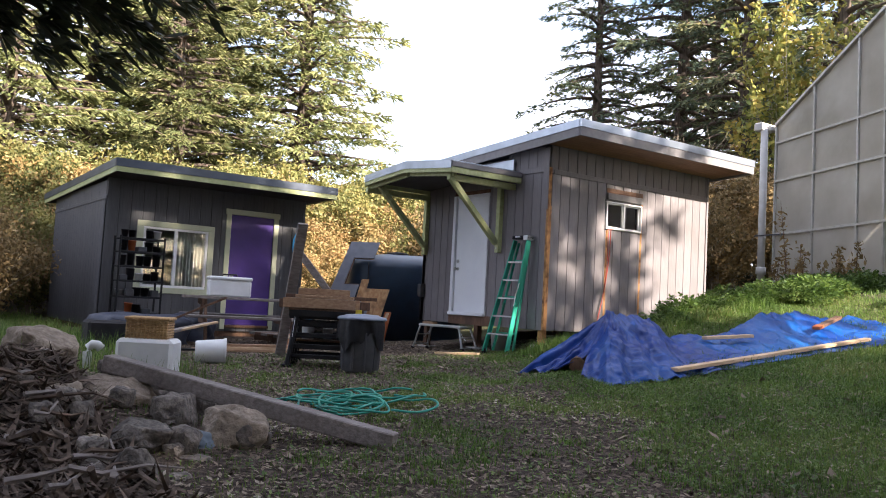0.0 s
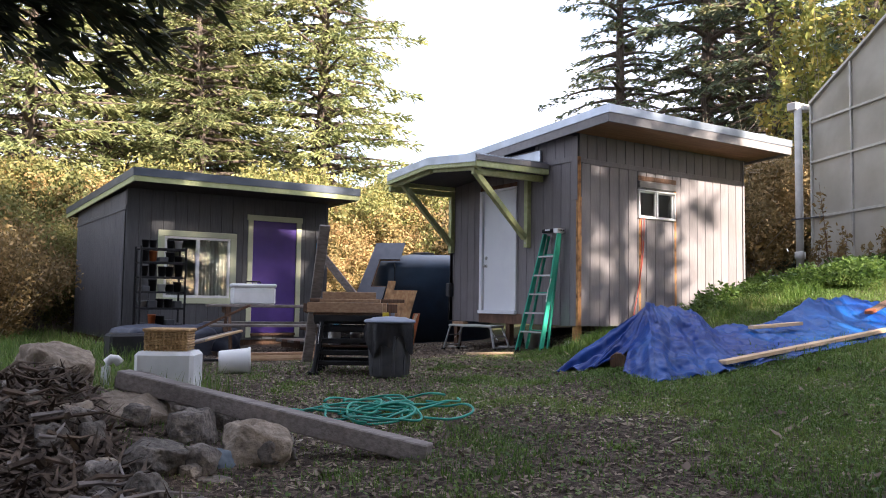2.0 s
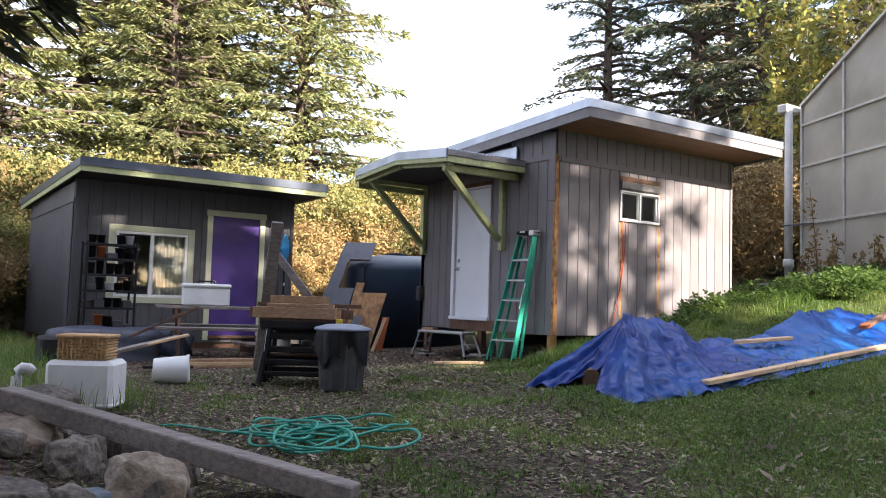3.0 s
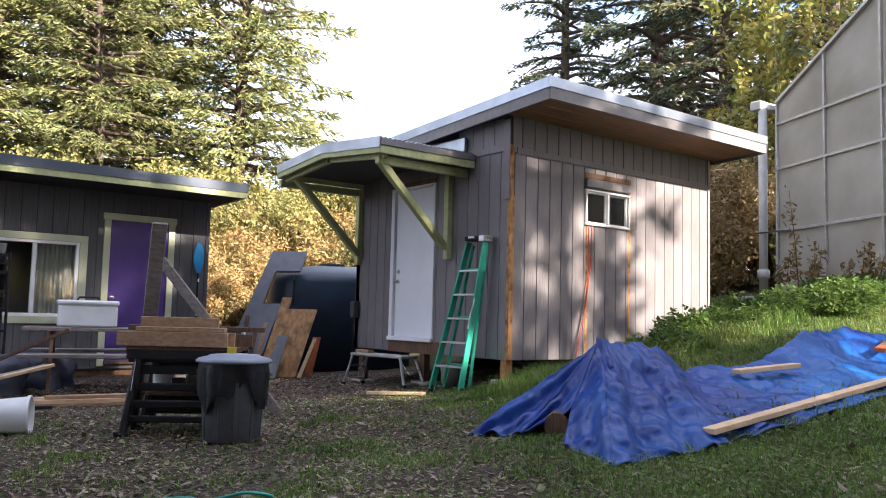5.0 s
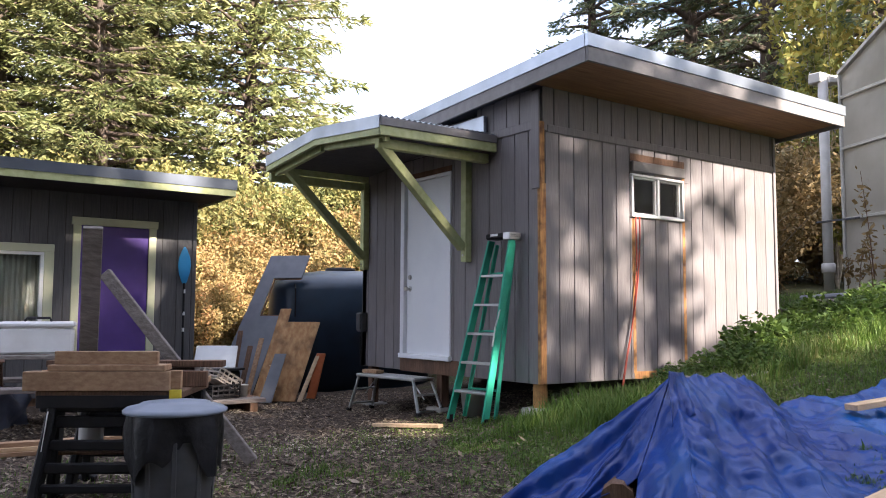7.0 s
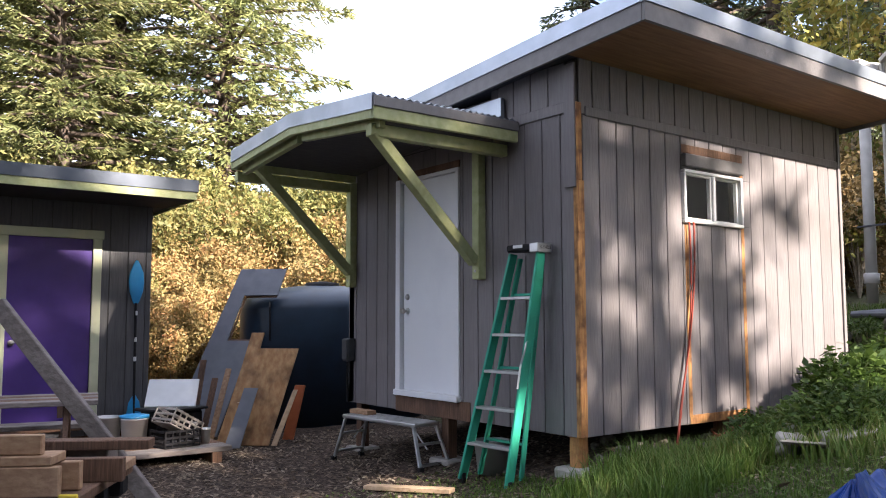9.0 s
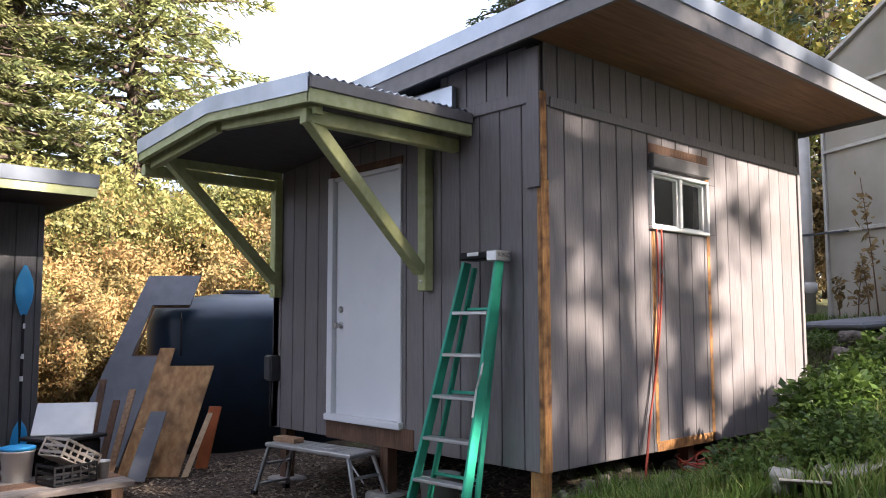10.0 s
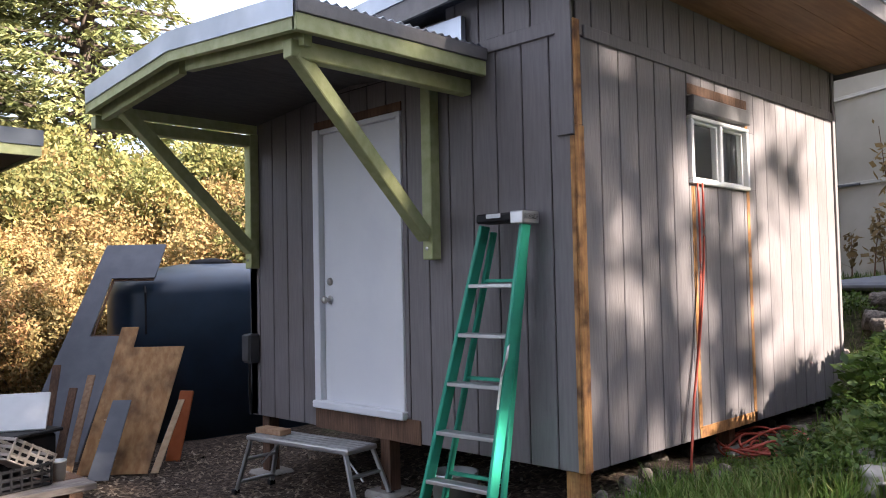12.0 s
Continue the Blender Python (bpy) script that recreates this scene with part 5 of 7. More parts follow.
# sawhorse bench with stacked boards
def saw_bench():
    t = root("work_bench", (-3.83, -0.27, 0.0), "dark weathered work bench on two black plastic sawhorses", "bench")
    c = Vector((-3.83, -0.27, 0))
    e, d = Vector((0.85, -0.53, 0)).normalized(), Vector((0.53, 0.85, 0)).normalized()
    m = Matrix(((e.x, d.x, 0, c.x), (e.y, d.y, 0, c.y), (0, 0, 1, 0), (0, 0, 0, 1)))
    part("tabletop", box((-0.43, -0.34, 0.645), (0.43, 0.40, 0.69), 0.006, m), raw_dark, t)
    part("edge_rail", box((-0.42, -0.352, 0.59), (0.42, -0.34, 0.665), 0.004, m), black_plastic, t)
    part("clamp_end", box((0.36, -0.362, 0.64), (0.432, -0.341, 0.70), 0.004, m), yellow_tape, t, "yellow corner bracket")
    gz = min(ground_z(-4.3, -0.4), ground_z(-3.7, -0.7))
    for sy in (-0.26, 0.32):
        part("beam", box((-0.42, sy - 0.045, 0.56), (0.42, sy + 0.045, 0.644), 0.01, m), black_plastic, t)
        for sx in (-1, 1):
            for k in (-1, 1):
                a, b = m @ Vector((sx * 0.33, sy + 0.03 * k, 0.60)), m @ Vector((sx * 0.40, sy + 0.15 * k, 0.0))
                b.z = ground_z(b.x, b.y) - 0.01
                part("leg", beam(a, b, 0.10, 0.055, 0.012, tuple(e)), black_plastic, t)
                part("foot_pad", box((-0.065, -0.04, -0.005), (0.065, 0.04, 0.045), 0.01, Matrix.Translation(b) @ m.to_3x3().to_4x4()), black_plastic, t)
        # moulded cross members between the legs
        for z, hgt in ((0.47, 0.07), (0.34, 0.06), (0.21, 0.06), (0.10, 0.05)):
            off = 0.14 * (0.6 - z) / 0.6
            part("cross_member", box((-0.37, sy - off - 0.025, gz + z), (0.37, sy - off + 0.02, gz + z + hgt), 0.008, m), black_plastic, t)
    part("lower_shelf", box((-0.36, -0.20, 0.29), (0.38, 0.26, 0.312), 0.004, m), raw_dark, t)
    part("ruler", beam(m @ Vector((-0.345, -0.345, 0.57)), m @ Vector((-0.36, -0.38, 0.34)), 0.03, 0.004, 0.001, tuple(e)), white_plastic, t, "white measuring strip on the leg")
    for k in range(11):
        f = k / 10
        a = m @ Vector((-0.345 - 0.015 * f, -0.349 - 0.035 * f, 0.565 - 0.22 * f))
        part("tick", box((-0.012, -0.002, -0.002), (0.012 - 0.008 * (k % 2), 0.002, 0.002), 0, Matrix.Translation(a) @ m.to_3x3().to_4x4()), black_plastic, t)
    for x, y, w, h, mat, name, lab in ((-0.22, 0.02, 0.075, 0.16, white_plastic, "paint_tin", "white paint tin on the shelf under the bench"), (0.02, 0.08, 0.06, 0.13, alloy, "tin_can", "dull tin on the shelf under the bench"), (0.20, 0.0, 0.07, 0.19, grey_plastic, "plastic_jug", "grey plastic jug on the shelf under the bench")):
        p = root(name, m @ Vector((x, y, 0.314)), lab, "tin", "things under the bench")
        part("body", lathe([(w * 0.96, 0), (w, 0.01), (w, h * 0.93), (w * 1.05, h * 0.94), (w * 1.05, h), (w * 0.9, h)], m @ Matrix.Translation((x, y, 0.314)), 20), mat, p, smooth=True)
        part("lid", lathe([(w * 0.98, h), (w * 0.98, h + 0.008), (w * 0.3, h + 0.006), (0.004, h + 0.006)], m @ Matrix.Translation((x, y, 0.314)), 20), mat, p)
    z = 0.692
    stack = [((-0.50, 0.36, -0.36, -0.32, z, z + 0.115), fir_board), ((-0.44, 0.40, -0.24, -0.20, z, z + 0.115), fir_board), ((-0.58, 0.52, -0.08, -0.03, z, z + 0.10), raw_dark),
             ((-0.36, 0.33, -0.355, -0.20, z + 0.118, z + 0.155), fir_board), ((-0.33, 0.28, -0.33, -0.29, z + 0.157, z + 0.235), fir_board), ((-0.52, 0.60, 0.02, 0.12, z + 0.118, z + 0.16), raw_dark), ((-0.50, 0.46, 0.12, 0.34, z, z + 0.04), fir_board), ((-0.46, 0.40, 0.10, 0.26, z + 0.043, z + 0.115), grey_board)]
    for (x0, x1, y0, y1, z0, z1), mat in stack:
        b = root("stacked_board", m @ Vector(((x0 + x1) / 2, (y0 + y1) / 2, z0)), "planed reddish board stacked on the work bench", "board", "boards on the work bench")
        part("board", box((x0, y0, z0), (x1, y1, z1), 0.004, m), mat, b)


saw_bench()
up_board = root("upright_board", (-3.75, 1.15, 0.0), "tall rough board standing behind the work bench", "board")
part("board", beam((-3.75, 1.20, ground_z(-3.75, 1.2) - 0.01), (-3.94, 0.33, 1.76), 0.05, 0.13, 0.006, (0.9, -0.2, 0)), grey_board, up_board)
lean_stud = root("leaning_stud", (-2.78, 0.23, 0.0), "grey weathered stud leaning across the clutter", "stud")
part("board", beam((-2.76, 0.22, ground_z(-2.76, 0.22) + 0.03), (-3.70, 0.98, 1.47), 0.045, 0.095, 0.005), grey_board, lean_stud)


# trash can with a bag
def trash_can():
    x, y = -3.74, -0.98
    z = ground_z(x, y)
    t = root("trash_can", (x, y, z), "grey plastic trash can with lid and black bag", "trash can")
    m = Matrix.Translation((x, y, z))
    part("can_body", lathe([(0.205, 0.0), (0.215, 0.02), (0.240, 0.50), (0.252, 0.585), (0.242, 0.585), (0.20, 0.03)], m, 36), grey_plastic, t, smooth=True)
    for k in range(10):
        a = 2 * math.pi * k / 10
        part("rib", beam((x + 0.212 * math.cos(a), y + 0.212 * math.sin(a), z + 0.03), (x + 0.237 * math.cos(a), y + 0.237 * math.sin(a), z + 0.46), 0.03, 0.02, 0.004), grey_plastic, t)
    bm = bmesh.new()
    r = random.Random(3)
    top, low, mid = [], [], []
    for k in range(48):
        a = 2 * math.pi * k / 48
        w = 0.012 * math.sin(5 * a + 1) + 0.01 * math.sin(11 * a)
        drop = 0.33 + 0.08 * math.sin(3 * a + 0.6) + 0.05 * math.sin(7 * a) + r.uniform(-0.015, 0.015)
        top.append(bm.verts.new((0.262 * math.cos(a), 0.262 * math.sin(a), 0.60)))
        mid.append(bm.verts.new(((0.275 + w) * math.cos(a), (0.275 + w) * math.sin(a), 0.51 + w)))
        low.append(bm.verts.new(((0.262 + 1.6 * w) * math.cos(a), (0.262 + 1.6 * w) * math.sin(a), drop)))
    for a, b in ((top, mid), (mid, low)):
        for k in range(48):
            bm.faces.new((a[k], b[k], b[(k + 1) % 48], a[(k + 1) % 48]))
    bm.transform(m)
    part("bag", bm, bag_film, t, "glossy black bag hanging over the rim", True)
    part("lid", lathe([(0.275, 0.595), (0.29, 0.60), (0.29, 0.615), (0.27, 0.63), (0.20, 0.645), (0.19, 0.655), (0.05, 0.665)], m, 40), lid_plastic, t, "pale blue-grey lid", True)


trash_can()


# picnic table with a cooler box
def picnic_table():
    c = Vector((-3.55, 3.1, 0.05))
    m = Matrix.Translation(c) @ Matrix.Rotation(radians(-14), 4, "Z")
    t = root("picnic_table", c, "weathered brown wooden picnic table with attached benches", "table")
    for k in range(5):
        part("top_plank", box((-0.92, -0.36 + 0.145 * k, 0.66), (0.92, -0.225 + 0.145 * k, 0.70), 0.005, m), raw_dark if k % 2 else grey_board, t)
    for sy in (-1, 1):
        for k in range(2):
            y0 = sy * 0.66 - 0.14 + 0.145 * k
            part("bench_plank", box((-0.92, y0, 0.38), (0.92, y0 + 0.135, 0.42), 0.005, m), grey_board, t)
    for sx in (-0.65, 0.65):
        part("crosspiece", box((sx - 0.02, -0.80, 0.29), (sx + 0.02, 0.80, 0.38), 0.004, m), raw_dark, t)
        part("crosspiece", box((sx - 0.02, -0.36, 0.57), (sx + 0.02, 0.36, 0.66), 0.004, m), raw_dark, t)
        for sy in (-1, 1):
            part("leg", beam(m @ Vector((sx + 0.042, sy * 0.24, 0.64)), m @ Vector((sx + 0.042, sy * 0.62, -0.03)), 0.04, 0.09, 0.004), raw_dark, t)
    cm = m @ Matrix.Translation((-0.25, -0.05, 0.705))
    k = root("cooler_box", cm.translation, "white plastic cooler box standing on the picnic table", "cooler")
    part("cooler_body", box((-0.32, -0.19, 0), (0.32, 0.19, 0.25), 0.02, cm), white_plastic, k)
    part("lid", box((-0.335, -0.205, 0.252), (0.335, 0.205, 0.31), 0.018, cm), white_plastic, k)
    part("handle", tube([cm @ Vector((-0.12, -0.02, 0.31)), cm @ Vector((-0.1, -0.02, 0.345)), cm @ Vector((0.1, -0.02, 0.345)), cm @ Vector((0.12, -0.02, 0.31))], 0.012, 8), black_plastic, k, "black carrying handle")


picnic_table()


# black wire shelf in front of the window
def wire_shelf():
    x0, x1, y0, y1, z0 = -5.13, -4.42, 4.55, 4.92, 0.06
    t = root("wire_shelf", (-4.8, 4.73, z0), "black metal shelf rack loaded with pots and tools", "shelf")
    for x in (x0, x1):
        for y in (y0, y1):
            part("post", tube([(x, y, ground_z(x, y)), (x, y, 1.66)], 0.018, 8), black_plastic, t)
    for z in (0.35, 0.66, 0.92, 1.16, 1.40, 1.62):
        part("shelf_frame", box((x0, y0, z - 0.016), (x1, y0 + 0.018, z + 0.016), 0.003), black_plastic, t)
        part("shelf_frame", box((x0, y1 - 0.018, z - 0.012), (x1, y1, z + 0.012), 0.003), black_plastic, t)
        for k in range(8):
            xx = x0 + (x1 - x0) * k / 7
            part("shelf_wire", box((xx - 0.006, y0 + 0.018, z - 0.004), (xx + 0.006, y1 - 0.018, z + 0.004), 0), black_plastic, t)
    r = random.Random(9)
    kinds = [("plant_pot", "black plastic plant pot on the shelf rack", "pot", black_plastic), ("tin_can", "dull grey tin on the shelf rack", "tin", alloy), ("tool_tray", "dark tool tray on the shelf rack", "tray", grey_plastic), ("paint_tin", "white paint tin on the shelf rack", "tin", white_plastic), ("red_tin", "faded red tin on the shelf rack", "tin", orange_paint)]
    for z in (0.35, 0.66, 0.92, 1.16, 1.40, 1.62):
        for k in range(5):
            if z > 1.6 and k not in (0, 1, 3, 4):
                continue
            name, label, cat, mat = kinds[r.choice((0, 0, 0, 0, 0, 2, 2, 2, 1, 3, 4)) if z < 1.6 else (0, 0, 0, 0, 3)[k]]
            xx, yy, rad, h = x0 + 0.09 + 0.135 * k, y0 + 0.17 + r.uniform(-0.05, 0.05), r.uniform(0.055, 0.072), r.uniform(0.09, 0.2)
            p = root(name, (xx, yy, z + 0.013), label, cat, "things on the shelf rack")
            if name == "tool_tray":
                part("tray", box((xx - rad, yy - 0.12, z + 0.013), (xx + rad, yy + 0.12, z + 0.013 + h * 0.6), 0.008), mat, p)
            else:
                part("pot", lathe([(rad * 0.8, 0), (rad, h), (rad * 1.08, h), (rad * 1.08, h + 0.012), (rad * 0.9, h + 0.012), (rad * 0.7, 0.02)], Matrix.Translation((xx, yy, z + 0.013)), 18), mat, p, smooth=True)


wire_shelf()


# covered heap, basket, bins and lumber before the cabin
def lump(name, label, category, c, size, mat, seed, amp=0.25, detail=4, flat=0.35, smooth=True, facets=0):
    """A rounded, uneven solid."""
    bm = bmesh.new()
    bmesh.ops.create_icosphere(bm, subdivisions=detail, radius=1.0)
    off = Vector((seed * 3.7, seed * 1.3, seed * 5.1))
    rr = random.Random(seed * 17 + 5)
    planes = [(Vector((rr.gauss(0, 1), rr.gauss(0, 1), rr.gauss(0, 1))).normalized(), rr.uniform(0.56, 0.80)) for _ in range(facets)]
    for v in bm.verts:
        d = v.co.normalized()
        k = 1 + amp * noise.noise(d * 1.3 + off) + amp * 0.45 * noise.noise(d * 3.1 + off) + amp * 0.16 * noise.noise(d * 8 + off) + amp * (0.10 * noise.noise(d * 17 + off) if facets else 0)
        for ax in range(3):
            lim = 0.64 + 0.12 * noise.noise(off + Vector((ax, 0, 0)))
            if abs(d[ax]) > lim:
                k *= (lim / abs(d[ax])) ** 0.8
        for pn, pl in planes:      # broken faces
            pl += 0.03 * noise.noise(d * 5 + off)
            c_ = d.dot(pn) * k
            if c_ > pl:
                k *= pl / c_
        v.co = Vector((d.x * size[0], d.y * size[1], max(d.z, -flat * 2) * size[2])) * k
    t = root(name, c, label, category)
    bm.transform(Matrix.Translation(c) @ Matrix.Rotation(seed * 1.7, 4, "Z") if not isinstance(c, Matrix) else c)
    part("body", bm, mat, t, smooth=smooth)
    return t


lump("covered_heap", "heap under a dark blue cover beside the shelf", "covered heap", (-5.15, 3.1, 0.12), (0.95, 0.62, 0.46), dark_cover, 2, 0.2)
lump("covered_heap", "low heap under a dark blue cover by the table", "covered heap", (-4.25, 3.9, 0.12), (0.75, 0.5, 0.42), dark_cover, 5, 0.25)
bin_black = box_thing("black_tub", "black plastic tub beside the covered heap", "tub", [("tub", box((-6.05, 2.1, 0.0), (-5.55, 2.5, 0.36), 0.03), black_plastic)], (-5.8, 2.3, 0.0))


def white_bin():
    c = Vector((-6.15, -1.0, ground_z(-6.15, -1.0)))
    m = Matrix.Translation(c) @ Matrix.Rotation(radians(-30), 4, "Z")
    t = root("white_bin", c, "white plastic box lying upside down on the ground", "box")
    part("box_body", box((-0.27, -0.21, 0.0), (0.27, 0.21, 0.40), 0.035, m), white_plastic, t)
    part("rim", box((-0.285, -0.225, 0.02), (0.285, 0.225, 0.055), 0.012, m), white_plastic, t)
    b = root("basket", m @ Vector((0, 0, 0.40)), "tan woven basket with a flat rim standing on the white box", "basket")
    z0 = 0.402
    for k in range(7):
        z = z0 + 0.005 + 0.025 * k
        o = 0.003 * (k % 2)
        part("weave_band", box((-0.20 - o, -0.14 - o, z), (0.20 + o, 0.14 + o, z + 0.021), 0.006, m), wicker, b)
    for k in range(12):
        xx = -0.19 + 0.0345 * k
        part("stake", box((xx - 0.006, -0.149, z0), (xx + 0.006, -0.14, z0 + 0.18), 0.002, m), wicker, b)
    part("rim", box((-0.215, -0.155, z0 + 0.18), (0.215, 0.155, z0 + 0.21), 0.008, m), wicker, b)


white_bin()
bk = root("white_bucket", (-5.12, 0.12, 0.1), "white plastic bucket lying on its side", "bucket")
part("bucket", lathe([(0.12, -0.17), (0.125, -0.15), (0.145, 0.15), (0.155, 0.155), (0.155, 0.18), (0.14, 0.18), (0.115, -0.14)], Matrix.Translation((-5.12, 0.12, ground_z(-5.12, 0.12) + 0.145)) @ Matrix.Rotation(radians(-20), 4, "Z") @ Matrix.Rotation(radians(88), 4, "Y"), 30), white_plastic, bk, smooth=True)
for i in range(7):
    x0, y0, z0 = -4.3 + 0.05 * i, 1.75 + 0.12 * (i % 3), 0.03 + 0.04 * (i // 3)
    b = root("lumber", (-3.9, y0, z0), "pale raw lumber plank in a low pile", "plank", "lumber pile")
    part("board", beam((x0 - 0.5, y0, ground_z(x0, y0) + z0), (x0 + 0.9, y0 - 0.15, ground_z(x0, y0) + z0), 0.10, 0.036, 0.003), pale_board if i % 2 else fir_board, b)
for i, (a, b) in enumerate((((-5.35, 1.6, 0.22), (-4.35, 2.4, 0.36)), ((-5.5, 2.0, 0.12), (-4.4, 1.9, 0.40)), ((-5.1, 1.3, 0.06), (-4.55, 1.2, 0.06)), ((-5.0, 2.35, 0.35), (-4.25, 2.0, 0.75)))):
    s = root("scrap_board", Vector(a), "dark scrap board lying across the clutter", "board", "scrap boards")
    part("board", beam(a, b, 0.10, 0.03, 0.003), (grey_board, pale_board, black_plastic, raw_dark)[i], s)

# paddle on the cabin wall
pd = root("kayak_paddle", (-1.64, 5.33, 0.5), "blue-bladed kayak paddle hanging upright on the cabin wall", "paddle")
bm = lathe([(0.004, 0), (0.035, 0.04), (0.075, 0.16), (0.088, 0.27), (0.075, 0.38), (0.04, 0.47), (0.012, 0.52)], None, 20)
bm.transform(Matrix.Translation((-1.66, 5.335, 1.53)) @ Matrix.Diagonal((1, 0.14, 1, 1)))
part("blade", bm, paddle_blue, pd, smooth=True)
part("shaft", tube([(-1.66, 5.335, 1.56), (-1.65, 5.335, 0.3)], 0.015, 10), black_plastic, pd)
for z in (1.42, 1.12, 0.9):
    part("band", tube([(-1.655, 5.335, z + 0.05), (-1.655, 5.335, z)], 0.0165, 10), white_plastic, pd, "white grip band")
bm = lathe([(0.004, 0), (0.04, 0.05), (0.085, 0.2), (0.06, 0.34), (0.012, 0.42)], None, 20)
bm.transform(Matrix.Translation((-1.65, 5.335, 0.10)) @ Matrix.Diagonal((1, 0.14, 1, 1)))
part("blade", bm, paddle_blue, pd, smooth=True)


# low platform with pails and crates between the sheds
def corner_clutter():
    p = root("low_platform", (-1.9, 4.1, 0.0), "low weathered wooden platform under the pails", "platform")
    for k in range(5):
        y0 = 3.45 + 0.26 * k
        part("plank", box((-2.75, y0, 0.10), (-1.25, y0 + 0.25, 0.15), 0.006), raw_dark if k % 2 else grey_board, p)
    for x in (-2.6, -1.4):
        part("joist", box((x - 0.05, 3.45, -0.02), (x + 0.05, 4.74, 0.098), 0.005), raw_dark, p)
    for x, y, rd, h, mat, lab in ((-2.0, 4.1, 0.13, 0.24, white_plastic, "white paint pail with a blue lid"), (-2.22, 4.2, 0.12, 0.26, alloy, "dull metal pail with dark contents"), (-1.42, 3.75, 0.06, 0.13, alloy, "small open tin on the platform"), (-1.75, 4.3, 0.14, 0.22, black_plastic, "black round tub on the platform")):
        b = root("pail", (x, y, 0.152), lab, "pail", "pails on the platform")
        part("pail_body", lathe([(rd * 0.85, 0), (rd, h), (rd * 1.05, h), (rd * 1.05, h + 0.015), (rd * 0.9, h + 0.015), (rd * 0.75, 0.02)], Matrix.Translation((x, y, 0.152)), 24), mat, b, smooth=True)
        if "blue lid" in lab:
            part("lid", lathe([(rd * 1.07, h + 0.016), (rd * 1.07, h + 0.04), (rd * 0.9, h + 0.045), (0.01, h + 0.045)], Matrix.Translation((x, y, 0.152)), 24), paddle_blue, b, "blue lid", True)
    for k, (x, y, z, rot, tilt, mat, lab) in enumerate(((-1.72, 3.75, 0.30, 20, 28, dirty_plastic, "dirty pale lattice crate tilted on the clutter"), (-1.72, 3.72, 0.155, 12, 0, black_plastic, "dark lattice crate on the platform"))):
        c = root("crate", (x, y, z), lab, "crate", "crates on the platform")
        m = Matrix.Translation((x, y, z)) @ Matrix.Rotation(radians(rot), 4, "Z") @ Matrix.Rotation(radians(tilt), 4, "Y")
        part("base", box((-0.19, -0.14, 0), (0.19, 0.14, 0.012), 0.003, m), mat, c)
        for j in range(3):
            z0 = 0.03 + 0.055 * j
            for lo, hi in (((-0.19, -0.14, z0), (0.19, -0.13, z0 + 0.022)), ((-0.19, 0.13, z0), (0.19, 0.14, z0 + 0.022)), ((-0.19, -0.13, z0), (-0.18, 0.13, z0 + 0.022)), ((0.18, -0.13, z0), (0.19, 0.13, z0 + 0.022))):
                part("slat", box(lo, hi, 0.002, m), mat, c)
        for j in range(6):
            xx = -0.185 + 0.074 * j
            for yy in (-0.143, 0.133):
                part("upright", box((xx - 0.008, yy, 0.01), (xx + 0.008, yy + 0.01, 0.165), 0.002, m), mat, c)
    tubm = Matrix.Translation((-1.55, 4.35, 0.152)) @ Matrix.Rotation(radians(20), 4, "Z")
    tb = root("storage_tub", tubm.translation, "black storage tub beside the crates", "tub")
    part("tub", box((-0.26, -0.2, 0.0), (0.26, 0.2, 0.28), 0.03, tubm), black_plastic, tb)
    part("rim", box((-0.29, -0.23, 0.28), (0.29, 0.23, 0.31), 0.008, tubm), black_plastic, tb)
    sh = root("white_sheet", (-1.5, 4.35, 0.47), "white plastic sheet propped on the tub", "sheet")
    part("sheet", box((-0.26, -0.012, 0.0), (0.26, 0.012, 0.34), 0.006, Matrix.Translation((-1.58, 4.32, 0.465)) @ Matrix.Rotation(radians(-30), 4, "Z") @ Matrix.Rotation(radians(-38), 4, "X")), white_plastic, sh)


corner_clutter()


